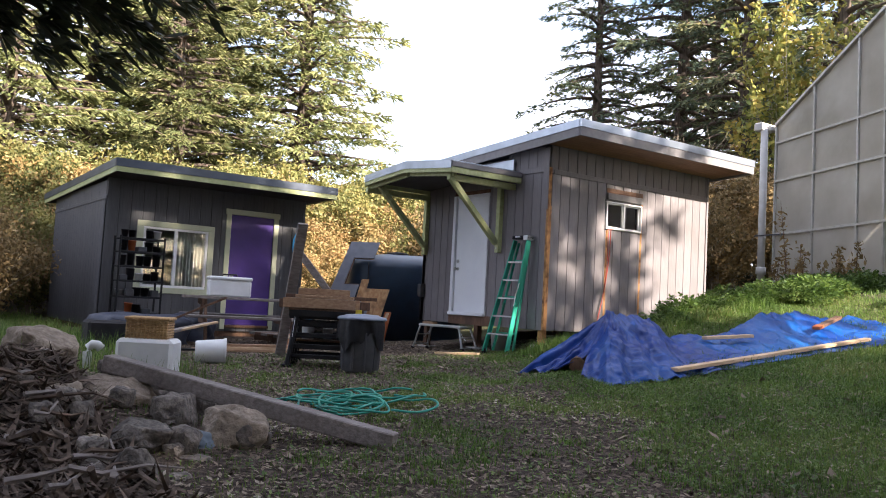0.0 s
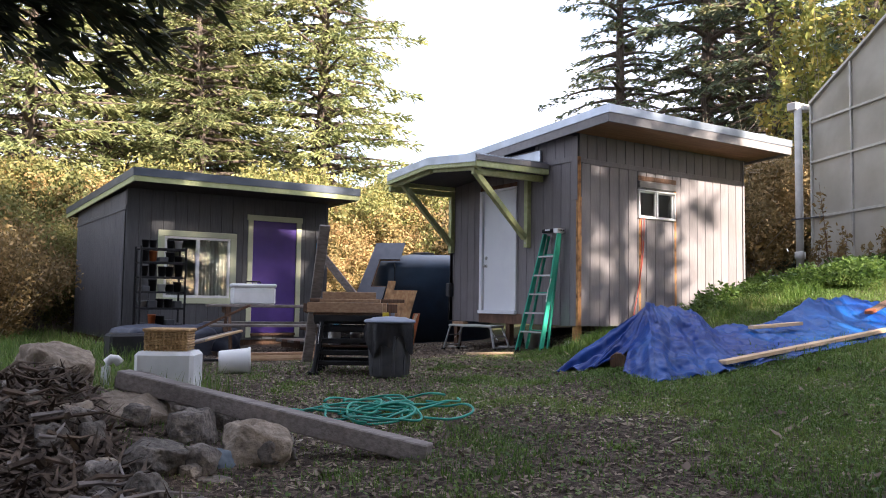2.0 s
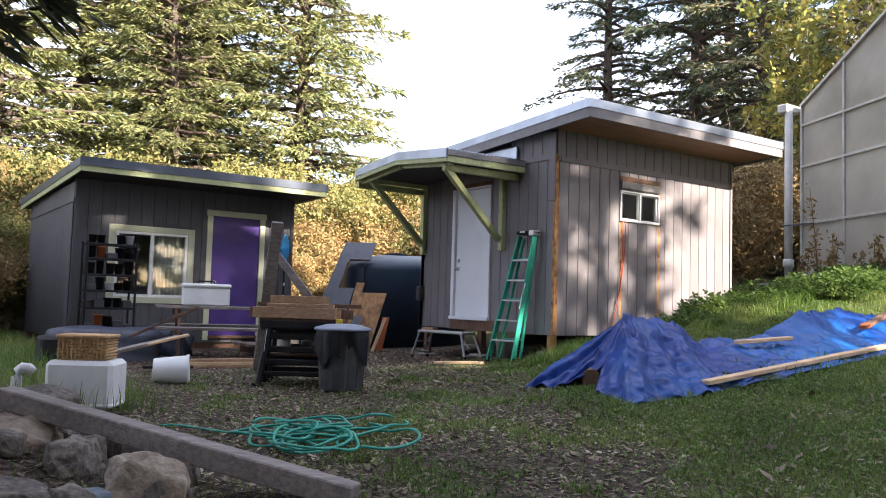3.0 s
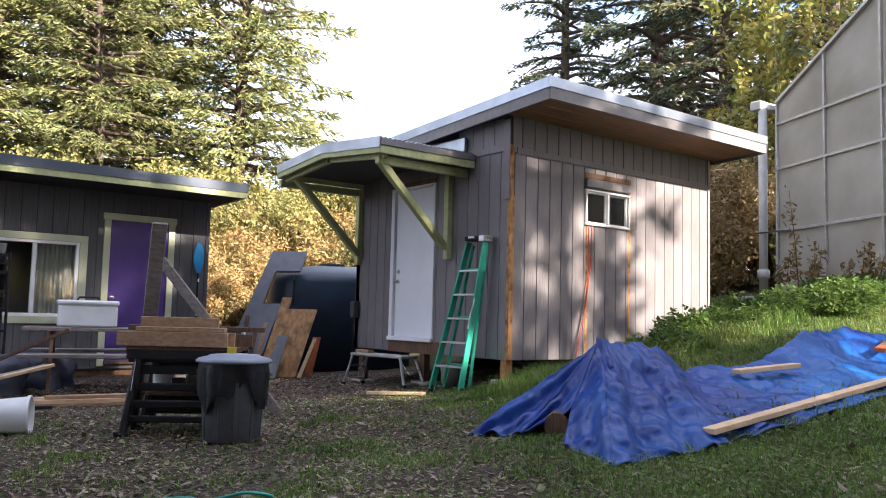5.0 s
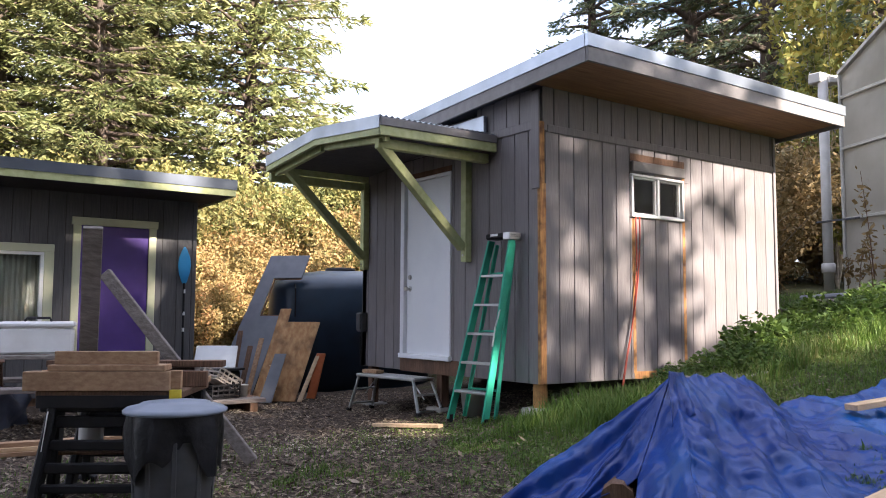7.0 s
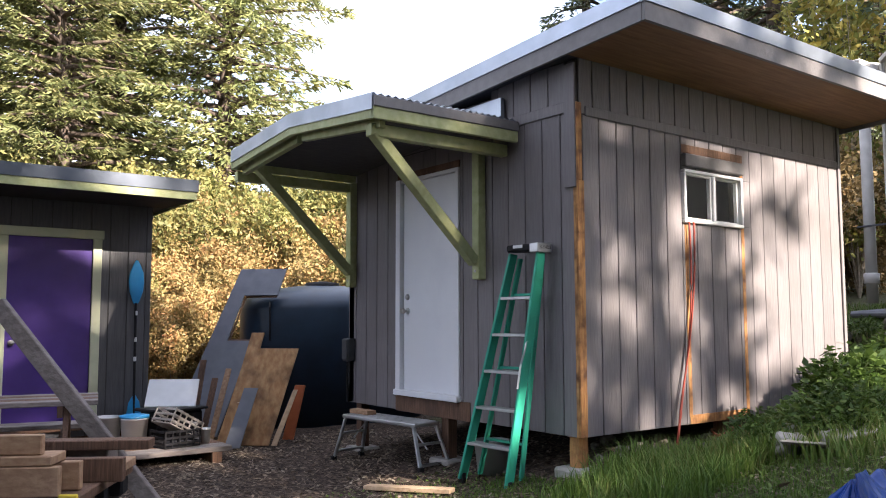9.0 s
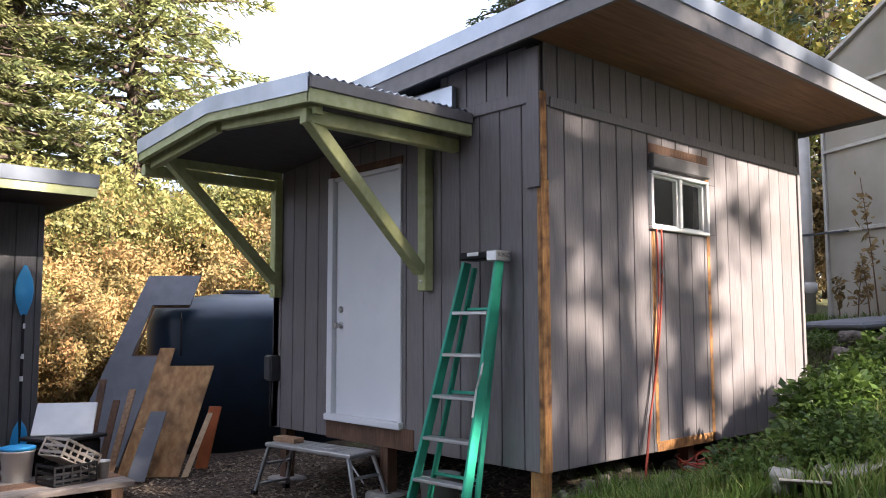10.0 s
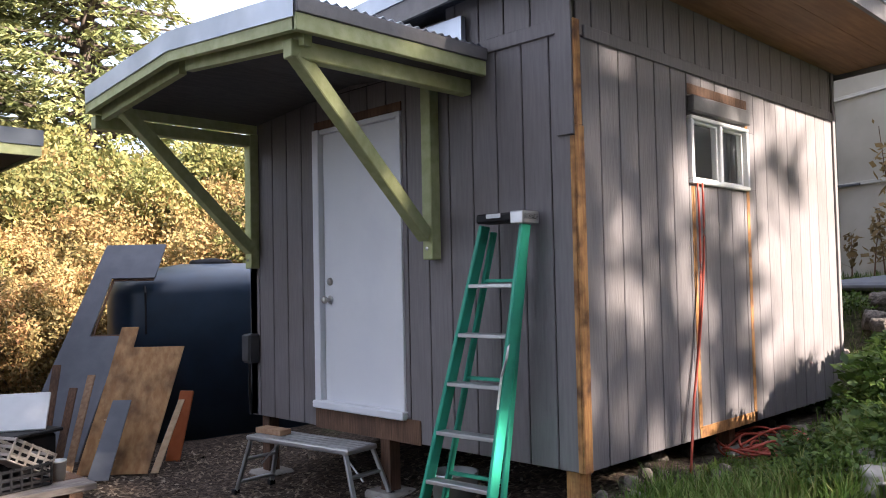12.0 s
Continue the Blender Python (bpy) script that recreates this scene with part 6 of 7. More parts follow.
# blue tarp thrown over a frame and spread up the bank
def tarp():
    t = root("blue_tarp", (-0.5, -2.8, 0.3), "crumpled shiny blue tarpaulin thrown over timber on the grass", "tarp")

    def crumple(p, amt):
        """Small creases and sharp folds in the cloth."""
        w = 0.10 * (0.22 - abs(noise.noise(Vector((p.x * 2.1 + 0.7 * p.y, p.y * 2.6, p.z * 2.4 + 3)))))
        w += 0.075 * (0.20 - abs(noise.noise(Vector((p.x * 4.6, p.y * 4.2 + p.x * 2, p.z * 4.1 + 9)))))
        w += 0.030 * (0.2 - abs(noise.noise(Vector((p.x * 11, p.y * 10, p.z * 10)))))
        return w * amt

    def panel(corners, nu, nv, sag=0.0, amt=1.0, pleats=0.0):
        """A cloth panel between four corners, creased along its length."""
        a, b, c, d = (Vector(v) for v in corners)
        nrm = Vector((-0.35, -0.55, 0.75)).normalized()      # one way for all panels, so that seams meet
        verts, faces = [], []
        for j in range(nv + 1):
            v = j / nv
            for i in range(nu + 1):
                f = i / nu
                p = a.lerp(b, f).lerp(d.lerp(c, f), v)
                edge = min(1, 6 * min(f, 1 - f, 0.08 + v, 1.1 - v))
                p = p + nrm * (crumple(p, amt) + pleats * v * math.sin(f * 15 + 3 * noise.noise(p * 1.5)) * edge) - Vector((0, 0, sag * math.sin(math.pi * v) * math.sin(math.pi * f)))
                p.z = max(p.z, ground_z(p.x, p.y) + 0.012)
                verts.append(p)
        for j in range(nv):
            for i in range(nu):
                q = j * (nu + 1) + i
                faces.append((q, q + 1, q + nu + 2, q + nu + 1))
        ob = mesh_object("cloth", [tuple(p) for p in verts], faces, tarp_blue, True)
        under(ob, t)
        ob.modifiers.new("thick", "SOLIDIFY").thickness = 0.004

    g = lambda x, y, dz=0.015: (x, y, ground_z(x, y) + dz)
    peak_l, peak_r = (-1.61, -2.80, 0.815), (-0.74, -2.67, 0.80)
    tip, notch, rim, skirt = g(-2.25, -2.02), g(-2.32, -2.72), (-2.08, -2.97, 0.36), g(-2.44, -3.24)
    corner, foot, back = g(-2.52, -3.74), g(-1.72, -3.90), g(-1.0, -1.95)
    valley = (-0.15, -2.62, 0.47)
    panel((peak_l, peak_r, foot, corner), 90, 80, 0.05, 1.0, 0.05)
    panel((peak_l, rim, skirt, corner), 40, 60, 0.02, 1.0, 0.02)
    panel((peak_l, peak_l, notch, tip), 50, 60, 0.10, 1.0, 0.05)
    panel((peak_l, rim, notch, notch), 30, 40, 0.06, 1.0, 0.02)
    panel((peak_l, peak_r, back, tip), 70, 60, 0.10, 1.0, 0.04)
    panel((peak_r, valley, (-0.75, -3.86, ground_z(-0.75, -3.86) + 0.02), foot), 60, 70, 0.10, 1.0, 0.03)
    panel((peak_r, valley, (-0.25, -2.0, ground_z(-0.25, -2.0) + 0.03), back), 40, 40, 0.06, 1.0)
    # a flap of cloth gathered over the front pole
    panel(((-1.70, -2.86, 0.86), (-1.50, -2.80, 0.85), (-1.62, -3.02, 0.66), (-1.88, -3.02, 0.60)), 24, 30, 0.0, 0.6, 0.02)

    # the flat spread of cloth, its far edge heaped up over brush
    nu, nv = 230, 80
    verts, faces = [], []
    for j in range(nv + 1):
        v = j / nv
        for i in range(nu + 1):
            a = i / nu
            x = -1.35 + 4.75 * a + 0.25 * v * (1 - a)
            near = -3.93 - 0.03 * math.sin(8 * a) + 0.015 * math.sin(40 * a)
            far = -2.62 - 0.25 * smoothstep(0.25, 0.6, a) + 0.05 * math.sin(11 * a)
            y = near + (far - near) * v
            heap = 0.30 * math.exp(-((x - 1.35) / 0.55) ** 2) + 0.16 * math.exp(-((x - 2.3) / 0.5) ** 2) + 0.10 * math.exp(-((x + 0.1) / 0.5) ** 2)
            lift = 0.03 + 0.03 * v + heap * v ** 2.2
            p = Vector((x, y, ground_z(x, y) + lift))
            p.z += crumple(p, 0.9) * min(1, 0.3 + 5 * v) + 0.02 * math.sin(7 * x + 5 * noise.noise(p * 0.9)) * v
            p.z = max(p.z, ground_z(x, y) + 0.012)
            verts.append(tuple(p))
    for j in range(nv):
        for i in range(nu):
            q = j * (nu + 1) + i
            faces.append((q, q + 1, q + nu + 2, q + nu + 1))
    sheet = mesh_object("cloth", verts, faces, tarp_blue, True)
    under(sheet, t)
    sheet.modifiers.new("thick", "SOLIDIFY").thickness = 0.004
    for x, y, z in ((-1.98, -3.22, 0.475),):
        part("eyelet", lathe([(0.016, 0), (0.018, 0.005), (0.009, 0.006), (0.007, 0.0)], Matrix.Translation((x, y, z)) @ Matrix.Rotation(radians(-30), 4, "Z") @ Matrix.Rotation(radians(62), 4, "X"), 14), alloy, t, "metal eyelet")
    for x0, y0, x1, y1, dz, mat, lab in ((-1.66, -3.80, 2.35, -3.74, 0.09, pale_board, "long pale lumber stud weighing down the blue tarp"), (-0.1, -3.0, 0.68, -3.12, 0.17, pale_board, "short pale board lying on the blue tarp"), (1.80, -3.35, 2.7, -3.15, 0.24, raw_dark, "dark board lying on the blue tarp")):
        b = root("tarp_board", (x0, y0, ground_z(x0, y0)), lab, "stud", "boards on the tarp")
        part("board", beam((x0, y0, ground_z(x0, y0) + dz), (x1, y1, ground_z(x1, y1) + dz), 0.095, 0.04, 0.004), mat, b)
        if mat is raw_dark:
            part("painted_tip", box((-0.04, -0.05, -0.02), (0.12, 0.05, 0.025), 0.005, between(Vector((x0, y0, ground_z(x0, y0) + dz)), Vector((x1, y1, ground_z(x1, y1) + dz)))), orange_paint, b, "orange painted end")
    log = root("log_end", (-1.9, -2.6, 0.1), "dark log end under the tarp edge", "log")
    part("stump", tube([(-2.15, -2.9, ground_z(-2.15, -2.9) + 0.08), (-1.5, -2.4, ground_z(-1.5, -2.4) + 0.1)], 0.09, 10), raw_dark, log)


tarp()


# fallen beam across the stones
bt = root("timber_beam", (-5.9, -3.6, 0.0), "long weathered square timber sloping from the stones to the ground", "timber")
part("timber", beam((-6.98, -2.86, 0.265), (-5.55, -4.62, -0.105), 0.135, 0.12, 0.008), grey_board, bt)

# stones
ROCKS = [       # x, y, z, width, height, kind
    (-7.17, -1.35, 0.22, 0.60, 0.42, 1), (-7.11, -2.14, 0.05, 0.36, 0.24, 1), (-6.57, -1.75, 0.06, 0.43, 0.28, 0),
    (-6.98, -3.08, 0.00, 0.64, 0.36, 1), (-6.45, -2.55, -0.02, 0.30, 0.24, 0), (-6.70, -3.60, -0.06, 0.33, 0.32, 0),
    (-6.38, -3.19, -0.05, 0.24, 0.30, 0), (-6.46, -4.09, -0.10, 0.43, 0.36, 1), (-6.68, -4.14, -0.15, 0.24, 0.17, 2),
    (-7.11, -4.19, -0.08, 0.37, 0.26, 0), (-7.26, -4.76, -0.15, 0.25, 0.27, 0), (-7.38, -3.45, 0.03, 0.25, 0.27, 1),
    (-7.38, -4.32, -0.08, 0.14, 0.13, 1), (-6.83, -4.42, -0.20, 0.22, 0.12, 0), (-7.06, -4.81, -0.22, 0.14, 0.12, 0),
    (-7.43, -4.68, -0.16, 0.19, 0.15, 0), (-6.92, -4.34, -0.14, 0.13, 0.12, 0), (-6.72, -3.25, -0.12, 0.28, 0.2, 0),
]
for i, (x, y, z, w, h, kind) in enumerate(ROCKS):
    mat, lab = ((stone, "rough grey field stone in the stone heap"), (stone_tan, "tan sandstone boulder in the stone heap"), (stone_blue, "small blue-grey stone in the stone heap"))[kind]
    z = min(z, ground_z(x, y) + h * 0.62) if h < 0.2 else z
    lump("stone", lab, "stone", (x, y, z), (w * 0.74, w * 0.64, h * 0.74), mat, i + 3, 0.25, 5, 0.5, facets=13)["group"] = "stone heap"
for i in range(16):
    r = random.Random(100 + i)
    x, y = -6.9 + r.uniform(-0.9, 0.75), -3.7 + r.uniform(-0.9, 0.8)
    lump("stone", "small grey stone in the stone heap", "stone", (x, y, ground_z(x, y) + 0.06), (r.uniform(0.06, 0.13),) * 3, stone, i + 40, 0.35, 3, 0.5, facets=7)["group"] = "stone heap"
for i in range(26):
    r = random.Random(300 + i)
    a = r.uniform(0, 1)
    x, y = 4.25 + r.uniform(0, 0.8), -0.5 + 2.6 * a
    lump("stone", "mossy grey stone in the low retaining wall", "stone", (x, y, ground_z(x, y) + r.uniform(0.0, 0.1)), (r.uniform(0.12, 0.26), r.uniform(0.12, 0.2), r.uniform(0.09, 0.15)), stone, i + 90, 0.3, 3, 0.5, facets=7)["group"] = "retaining wall stones"
for i in range(40):
    r = random.Random(500 + i)
    x, y = r.uniform(0.2, 3.9), r.uniform(-0.25, 0.5)
    lump("stone", "small rubble stone under the shed edge", "stone", (x, y, ground_z(x, y) + 0.02), (r.uniform(0.03, 0.08),) * 3, stone, i + 140, 0.35, 2, 0.5)["group"] = "rubble under the shed"

for i, (x, y, w) in enumerate(((0.55, -1.31, 0.17), (0.82, -1.2, 0.13), (0.7, -1.5, 0.1))):
    lump("rubble_block", "broken pale grey rubble block on the grass bank", "rubble", (x, y, ground_z(x, y) + 0.05), (w, w * 0.8, w * 0.6), concrete, i + 200, 0.5, 3, 0.5)

for x, y, az, tilt, w, h in ((0.50, -1.45, 25, 14, 0.42, 0.26), (0.78, -1.62, -20, -10, 0.36, 0.24), (0.95, -1.30, 50, 24, 0.30, 0.20)):
    sb = root("broken_sheet", (x, y, ground_z(x, y)), "broken pale grey cement sheet lying on the bank", "sheet", "broken sheets on the bank")
    part("sheet", box((-w / 2, -h / 2, 0), (w / 2, h / 2, 0.014), 0.003, Matrix.Translation((x, y, ground_z(x, y) + 0.05)) @ Matrix.Rotation(radians(az), 4, "Z") @ Matrix.Rotation(radians(tilt), 4, "Y")), concrete, sb)

# white vent pipe
vp = root("vent_pipe", (-6.45, 0.3, 0.0), "white plastic vent pipe bent over at the top", "pipe")
part("pipe", tube([(-6.62, -0.55, -0.2), (-6.62, -0.55, 0.16), (-6.61, -0.56, 0.21), (-6.58, -0.58, 0.24), (-6.54, -0.60, 0.235), (-6.51, -0.62, 0.20)], 0.045, 12), white_plastic, vp, smooth=True)


# green hose
def hose():
    t = root("garden_hose", (-4.95, -3.25, -0.1), "tangled green garden hose lying on the ground", "hose")
    r = random.Random(12)
    for k in range(13):
        cx0, cy0 = -4.95 + r.uniform(-0.3, 0.3), -3.25 + r.uniform(-0.4, 0.4)
        rx, ry, ph, rot = r.uniform(0.25, 0.5), r.uniform(0.15, 0.3), r.uniform(0, 6.28), r.uniform(0, 3)
        pts = []
        for i in range(34):
            a = ph + 5.9 * i / 33
            ex, ey = rx * math.cos(a) + 0.03 * math.sin(4 * a + k), ry * math.sin(a)
            x, y = cx0 + ex * math.cos(rot) - ey * math.sin(rot), cy0 + ex * math.sin(rot) + ey * math.cos(rot)
            pts.append((x, y, ground_z(x, y) + 0.02 + 0.006 * k + 0.015 * math.sin(3 * a)))
        part("loop", tube(pts, 0.010, 6), hose_green, t, smooth=True)
    pts = []
    for i in range(40):
        f = i / 39
        x, y = -5.1 - 0.75 * f, -3.0 + 0.8 * f + 0.12 * math.sin(f * 9)
        pts.append((x, y, ground_z(x, y) + 0.015))
    part("tail", tube(pts, 0.010, 6), hose_green, t, smooth=True)


hose()


# ---- ground cover ----
grass_blade = leaf_material("grass blades", [(0.035, 0.07, 0.015), (0.08, 0.15, 0.028), (0.14, 0.22, 0.045), (0.26, 0.25, 0.10)], 0.4, 0.5, 0.0)
weed_leaf = leaf_material("weed leaves", [(0.03, 0.06, 0.018), (0.07, 0.125, 0.028), (0.13, 0.20, 0.045), (0.22, 0.25, 0.075)], 0.4, 0.45, 0.2)
dead_leaf = leaf_material("fallen leaves", [(0.05, 0.035, 0.026), (0.13, 0.095, 0.07), (0.25, 0.20, 0.145), (0.42, 0.38, 0.31)], 0.1, 0.8, 0.0)


def scatter(n, x0, x1, y0, y1, want, seed):
    r = np.random.default_rng(seed)
    out = []
    while len(out) < n:
        x, y = r.uniform(x0, x1), r.uniform(y0, y1)
        if r.uniform() < want(x, y):
            out.append((x, y, ground_z(x, y)))
    return np.array(out), r


def blocked(x, y):
    return -0.1 < x < 4.0 and -0.05 < y < 3.5 or -5.2 < x < -1.4 and y > 5.3


def blades(name, n, area, want, h, w, seed, label):
    p, r = scatter(n, *area, want, seed)
    az = r.uniform(0, 6.283, n)
    hh = h * r.uniform(0.45, 1.25, n)
    lean = r.uniform(0.1, 0.9, n) * hh
    side = np.stack([-np.sin(az), np.cos(az), np.zeros(n)], 1) * (w * r.uniform(0.6, 1.3, n))[:, None]
    d = np.stack([np.cos(az), np.sin(az), np.zeros(n)], 1)
    mid = p + d * (lean * 0.35)[:, None] + np.array([0, 0, 1.0]) * (hh * 0.6)[:, None]
    tip = p + d * lean[:, None] + np.array([0, 0, 1.0]) * hh[:, None]
    low = np.stack([p - side - [0, 0, 0.01], p + side - [0, 0, 0.01], mid + side * 0.7, mid - side * 0.7], 1)
    top = np.stack([mid - side * 0.7, mid + side * 0.7, tip + side * 0.1, tip - side * 0.1], 1)
    q = np.stack([low, top], 1).reshape(-1, 4, 3)
    tagged(quads_object(name, q, grass_blade), label, "grass", kind="stuff")


def grass_want(x, y):
    if blocked(x, y):
        return 0
    patch = smoothstep(-0.2, 0.2, 0.9 * noise.noise(Vector((x * 1.1, y * 1.1, 4))) + 0.5 * noise.noise(Vector((x * 3.3, y * 3.3, 8))) + 1.4 * turf_at(x, y) - 0.66)
    return 0.10 + 0.9 * patch


blades("short_grass", 240000, (-7.6, 4.5, -8.6, 1.2), grass_want, 0.040, 0.0034, 21, "short green grass in the yard")
blades("short_grass", 30000, (-2, 9.5, -9, 5), lambda x, y: 0 if blocked(x, y) else smoothstep(0.5, 2.5, x - 0.55 * y), 0.09, 0.006, 22, "rough longer grass on the bank")
blades("long_grass", 6000, (0.3, 4.6, -1.9, -0.85), lambda x, y: 1.0, 0.17, 0.006, 23, "long grass along the shed wall")
blades("long_grass", 3000, (-0.9, 0.6, -1.3, -0.15), lambda x, y: smoothstep(-0.9, 0.0, x), 0.17, 0.005, 25, "longer grass at the shed corner")
blades("dry_grass", 9000, (-8.6, -5.6, -1.5, 9.5), lambda x, y: 0 if blocked(x, y) else 0.7, 0.22, 0.005, 24, "rough grass beside the cabin")


def flat_bits(name, n, area, want, size, seed, mat, label, category, long=1.0, tilt=0.5, lift=0.008):
    p, r = scatter(n, *area, want, seed)
    az = r.uniform(0, 6.283, n)
    s = size * r.uniform(0.5, 1.5, n)
    up = r.normal(0, tilt * 0.5, n)
    a = np.stack([np.cos(az), np.sin(az), up], 1) * (s * long)[:, None]
    b = np.stack([-np.sin(az), np.cos(az), r.normal(0, tilt * 0.5, n)], 1) * (s * 0.45)[:, None]
    c = p + np.array([0, 0, 1.0]) * (lift + np.abs(up) * s * 0.6)[:, None]
    q = np.stack([c - a, c + b, c + a, c - b], 1)
    tagged(quads_object(name, q, mat), label, category, kind="stuff")


flat_bits("fallen_leaves", 60000, (-8.2, 1.0, -8.8, 4.6), lambda x, y: 1 - 0.5 * turf_at(x, y), 0.020, 31, dead_leaf, "brown and grey fallen leaves on the soil", "leaves")
flat_bits("fallen_leaves", 1500, (-6.5, 1.0, -8.6, 0.5), lambda x, y: turf_at(x, y) * 0.6 + 0.2, 0.042, 32, dead_leaf, "pale fallen leaves scattered on the grass", "leaves")
flat_bits("low_clover", 60000, (-7.6, 3.0, -8.6, 1.5), lambda x, y: 0 if blocked(x, y) else 0.08 + 0.9 * turf_at(x, y), 0.016, 37, weed_leaf, "low clover and creeping weeds in the lawn", "clover", 0.8, 0.7, 0.022)
flat_bits("twigs", 7000, (-8.4, -1.0, -8.8, 4.0), lambda x, y: 1 - 0.7 * turf_at(x, y), 0.012, 33, litter_wood, "small twigs and bark bits on the soil", "twigs", 4.0, 0.3)
flat_bits("bark_debris", 5000, (-8.7, -7.2, -5.6, -1.8), lambda x, y: 1.0, 0.028, 34, litter_wood, "heap of splintered bark beside the stones", "bark", 3.4, 0.9, 0.05)


# splintered sticks on the bark heap
def stick_heap():
    r = random.Random(77)
    for i in range(120):
        x, y = r.uniform(-8.4, -7.3), r.uniform(-5.2, -2.0)
        z = ground_z(x, y) + r.uniform(0.02, 0.16)
        L, az = r.uniform(0.2, 0.65), r.uniform(-0.4, 1.8)
        t = root("stick", (x, y, z), "splintered grey-brown stick on the bark heap", "stick", "sticks on the bark heap")
        pts = [(x + L * (f - 0.5) * math.cos(az) + r.uniform(-0.02, 0.02), y + L * (f - 0.5) * math.sin(az), max(z + r.uniform(-0.03, 0.05), ground_z(x, y))) for f in (0, 0.3, 0.65, 1)]
        part("stick", tube(pts, r.uniform(0.008, 0.024), 5, 0.004), litter_wood if i % 4 else grey_board, t)


stick_heap()


# leafy weeds along the wall and the bank
def weed(seed, h, leaves, size):
    r = np.random.default_rng(seed)
    az, rad = r.uniform(0, 6.283, leaves), r.uniform(0, 1, leaves) ** 0.6
    p = np.stack([np.cos(az) * rad * 0.34, np.sin(az) * rad * 0.34, h * (1 - 0.6 * rad ** 2) * r.uniform(0.25, 1.0, leaves)], 1)
    d = np.stack([np.cos(az), np.sin(az), r.uniform(-0.6, 0.7, leaves)], 1)
    d += r.normal(0, 0.4, d.shape)
    d /= np.linalg.norm(d, axis=1, keepdims=True)
    s = np.cross(d, r.normal(0, 0.4, d.shape) + [0, 0, 1.0])
    s /= np.linalg.norm(s, axis=1, keepdims=True)
    ln = (size * r.uniform(0.6, 1.4, leaves))[:, None]
    q = np.stack([p, p + d * ln * 0.5 + s * ln * 0.28, p + d * ln, p + d * ln * 0.5 - s * ln * 0.28], 1)
    t = root("weed_clump", (0, 0, 0), "bright green leafy weed clump on the bank", "weed", "weeds on the bank")
    bm = bmesh.new()
    for k in range(7):
        a = k * 0.9
        sub = tube([(0.02 * math.cos(a), 0.02 * math.sin(a), -0.03), (0.1 * math.cos(a), 0.1 * math.sin(a), h * 0.5), (0.16 * math.cos(a), 0.16 * math.sin(a), h * 0.85)], 0.006, 4, 0.003)
        me = bpy.data.meshes.new("tmp")
        sub.to_mesh(me)
        sub.free()
        bm.from_mesh(me)
        bpy.data.meshes.remove(me)
    tagged(part("stem_tangle", bm, weed_leaf, t), kind="stuff")
    under(quads_object("foliage", q, weed_leaf), t)
    return t


weed_a, weed_b = weed(61, 0.38, 620, 0.072), weed(62, 0.26, 620, 0.052)
r = np.random.default_rng(63)
for proto, count in ((weed_a, 60), (weed_b, 90)):
    spots = []
    while len(spots) < count:
        x, y = r.uniform(0.4, 6.6), r.uniform(-2.1, -0.8)
        if y > -0.35 - 0.06 * x and x < 4.2 and proto is weed_a:
            continue
        if x < 0.8 and y < -1.3 or y < -1.55 and x < 3.2:
            continue
        spots.append((x, y, r.uniform(0, 6.28), r.uniform(0.6, 1.1) * (0.65 if x < 1.0 else 1.0)))
    stand(proto, spots)
far_spots = [s for s in [(r.uniform(3.5, 8.4), r.uniform(-4.5, 1.0), r.uniform(0, 6.28), r.uniform(0.5, 0.9)) for _ in range(40)] if not (5.2 < s[0] < 8.4 and -1.8 < s[1])]
for s in far_spots:
    stand(copy_thing(weed_b, Matrix()), [s])


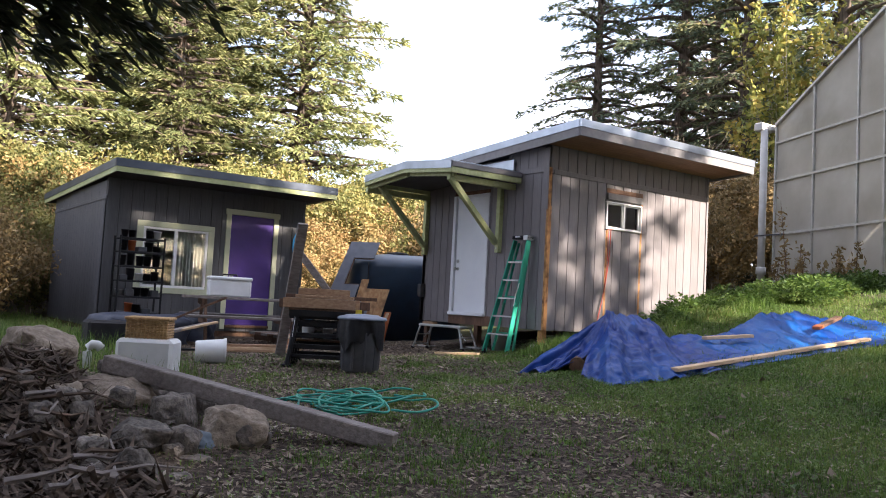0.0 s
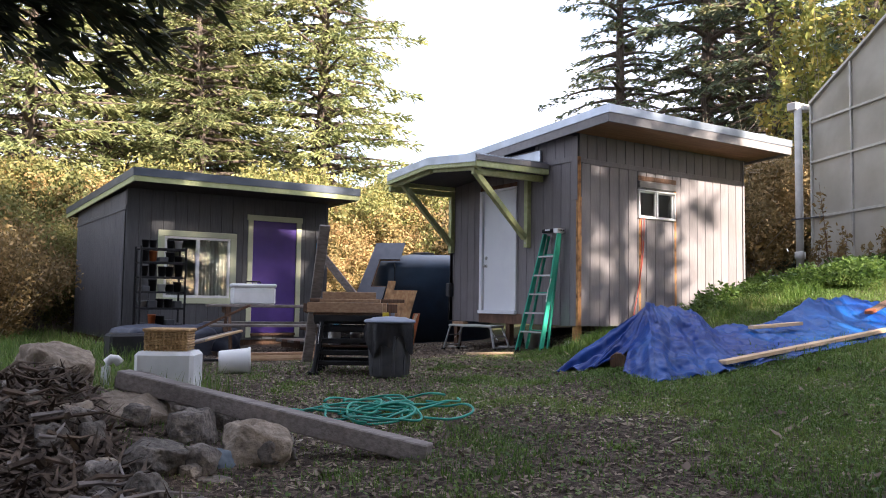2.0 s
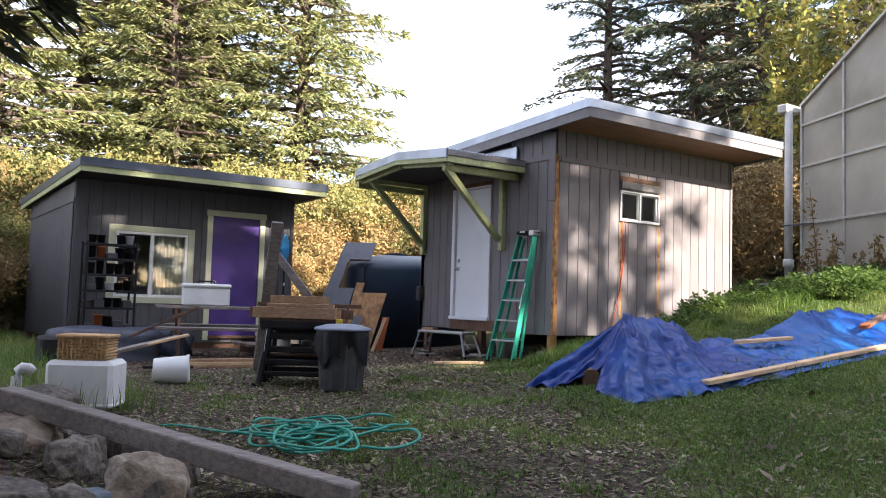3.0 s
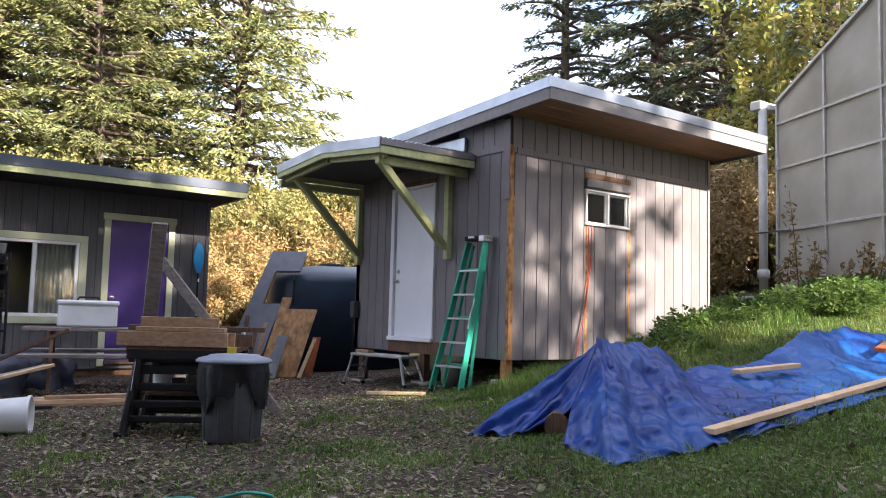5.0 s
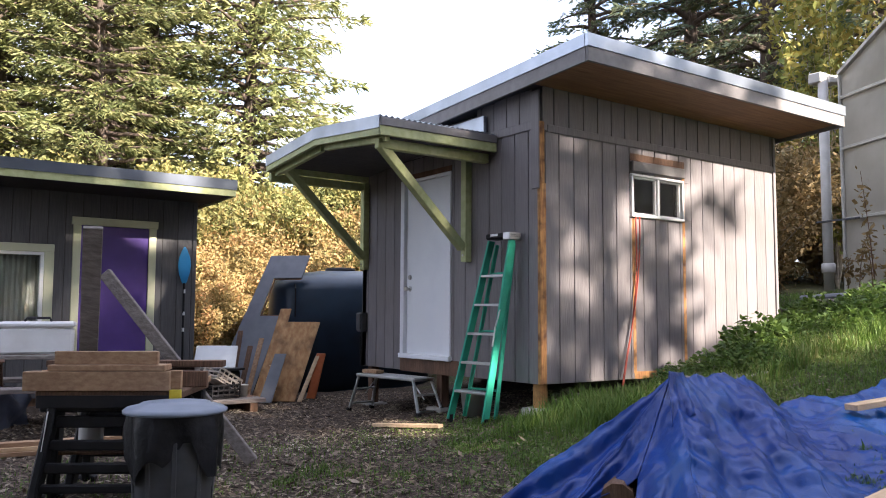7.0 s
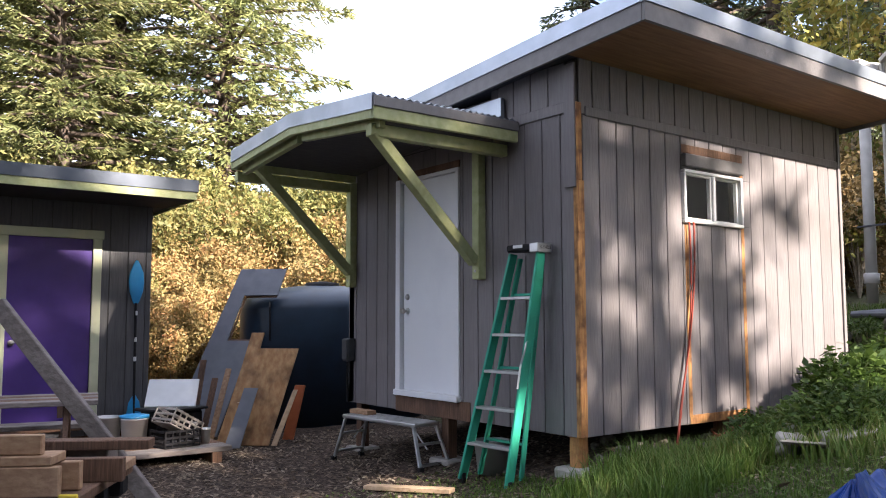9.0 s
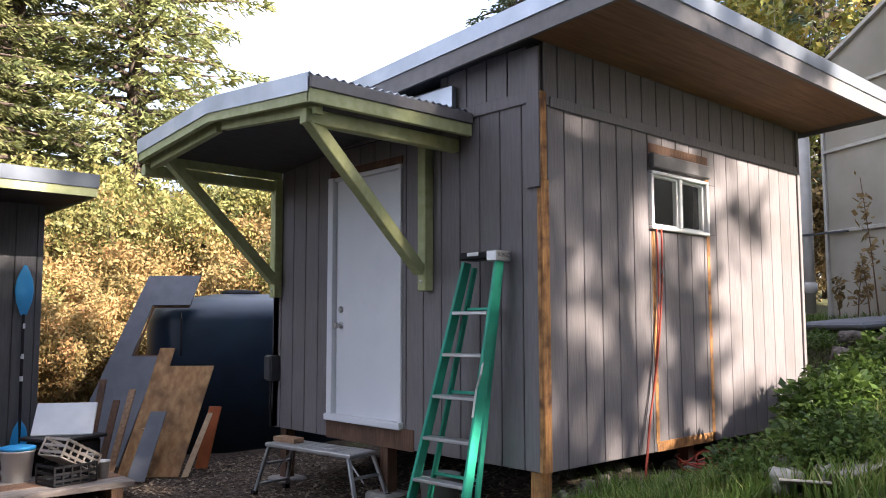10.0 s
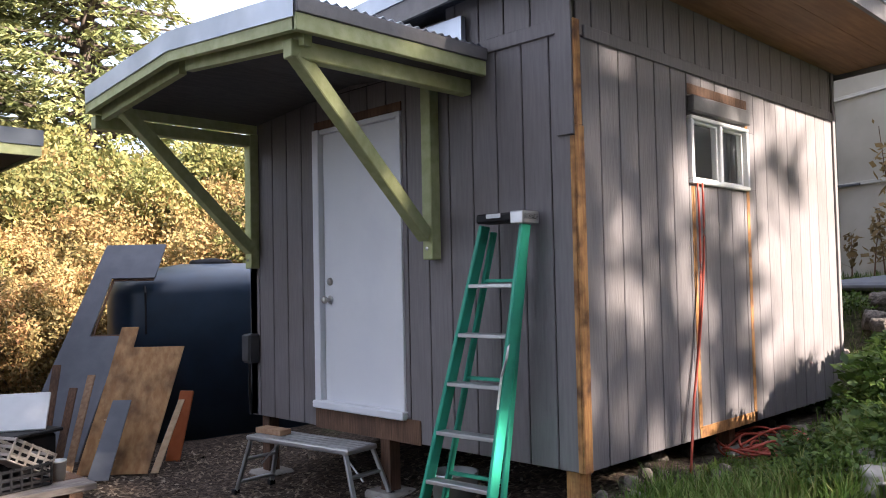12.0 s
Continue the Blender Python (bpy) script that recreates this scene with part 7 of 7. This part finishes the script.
# tall dry stalks against the greenhouse, a flat slab at its foot, bare brush behind
def stalks():
    rr = random.Random(71)
    for i in range(13):
        s = rr.uniform(0.3, 4.2)
        b = gp(s, 0, -rr.uniform(0.3, 0.9))
        z = ground_z(b.x, b.y)
        h = rr.uniform(0.5, 1.1) if i else 1.9
        t = root("dry_stalk", (b.x, b.y, z), "dry brown weed stalk before the greenhouse", "weed", "dry stalks")
        dx, dy = rr.uniform(-0.12, 0.12), rr.uniform(-0.12, 0.12)
        part("stem", tube([(b.x, b.y, z - 0.03), (b.x + dx * 0.4, b.y + dy * 0.4, z + h * 0.5), (b.x + dx, b.y + dy, z + h)], 0.012, 5, 0.004), raw_dark, t)
        k = 60
        q = np.random.default_rng(80 + i)
        f = q.uniform(0.3, 1, k)
        p = np.stack([b.x + dx * f, b.y + dy * f, z + h * f], 1) + q.normal(0, 0.05, (k, 3))
        a, c = q.normal(0, 0.03, (k, 3)), q.normal(0, 0.02, (k, 3))
        tagged(under(quads_object("seed_head", np.stack([p - a, p + c, p + a, p - c], 1), shrub_brown), t), kind="stuff")


stalks()
sl = root("flat_slab", (7.0, 0.3, 1.5), "flat grey slab lying on the bank by the greenhouse", "slab")
part("slab", box((-0.9, -0.6, 0.0), (0.9, 0.6, 0.09), 0.03, Matrix.Translation((6.9, 0.25, ground_z(6.9, 0.25) - 0.01)) @ Matrix.Rotation(radians(-28), 4, "Z") @ Matrix.Rotation(radians(-4), 4, "Y")), panel_paint, sl)


def bare_brush(seed, x, y, h):
    rr = random.Random(seed)
    z = ground_z(x, y)
    t = root("bare_shrub", (x, y, z), "leafless pale branching shrub behind the shed", "shrub", "bare shrubs")
    bm = bmesh.new()

    def grow(p, d, L, rad, depth):
        q = p + d * L
        sub = tube([p, p + d * (L * 0.5) + Vector((rr.uniform(-1, 1), rr.uniform(-1, 1), rr.uniform(-1, 1))) * L * 0.08, q], rad, 4, rad * 0.6)
        me = bpy.data.meshes.new("tmp")
        sub.to_mesh(me)
        sub.free()
        bm.from_mesh(me)
        bpy.data.meshes.remove(me)
        if depth:
            for _ in range(3):
                nd = (d + Vector((rr.uniform(-1, 1), rr.uniform(-1, 1), rr.uniform(-0.5, 0.8))) * 0.75).normalized()
                grow(q, nd, L * rr.uniform(0.6, 0.85), rad * 0.62, depth - 1)
    for k in range(5):
        grow(Vector((x, y, z - 0.05)), Vector((rr.uniform(-0.4, 0.4), rr.uniform(-0.4, 0.4), 1)).normalized(), h * 0.34, 0.03, 4)
    part("branches", bm, twig_bark, t)


bare_brush(1, 6.4, 4.2, 3.6)
bare_brush(2, 7.6, 5.0, 4.2)
bare_brush(3, 9.0, 6.4, 4.6)
bare_brush(4, 5.4, 5.6, 3.6)
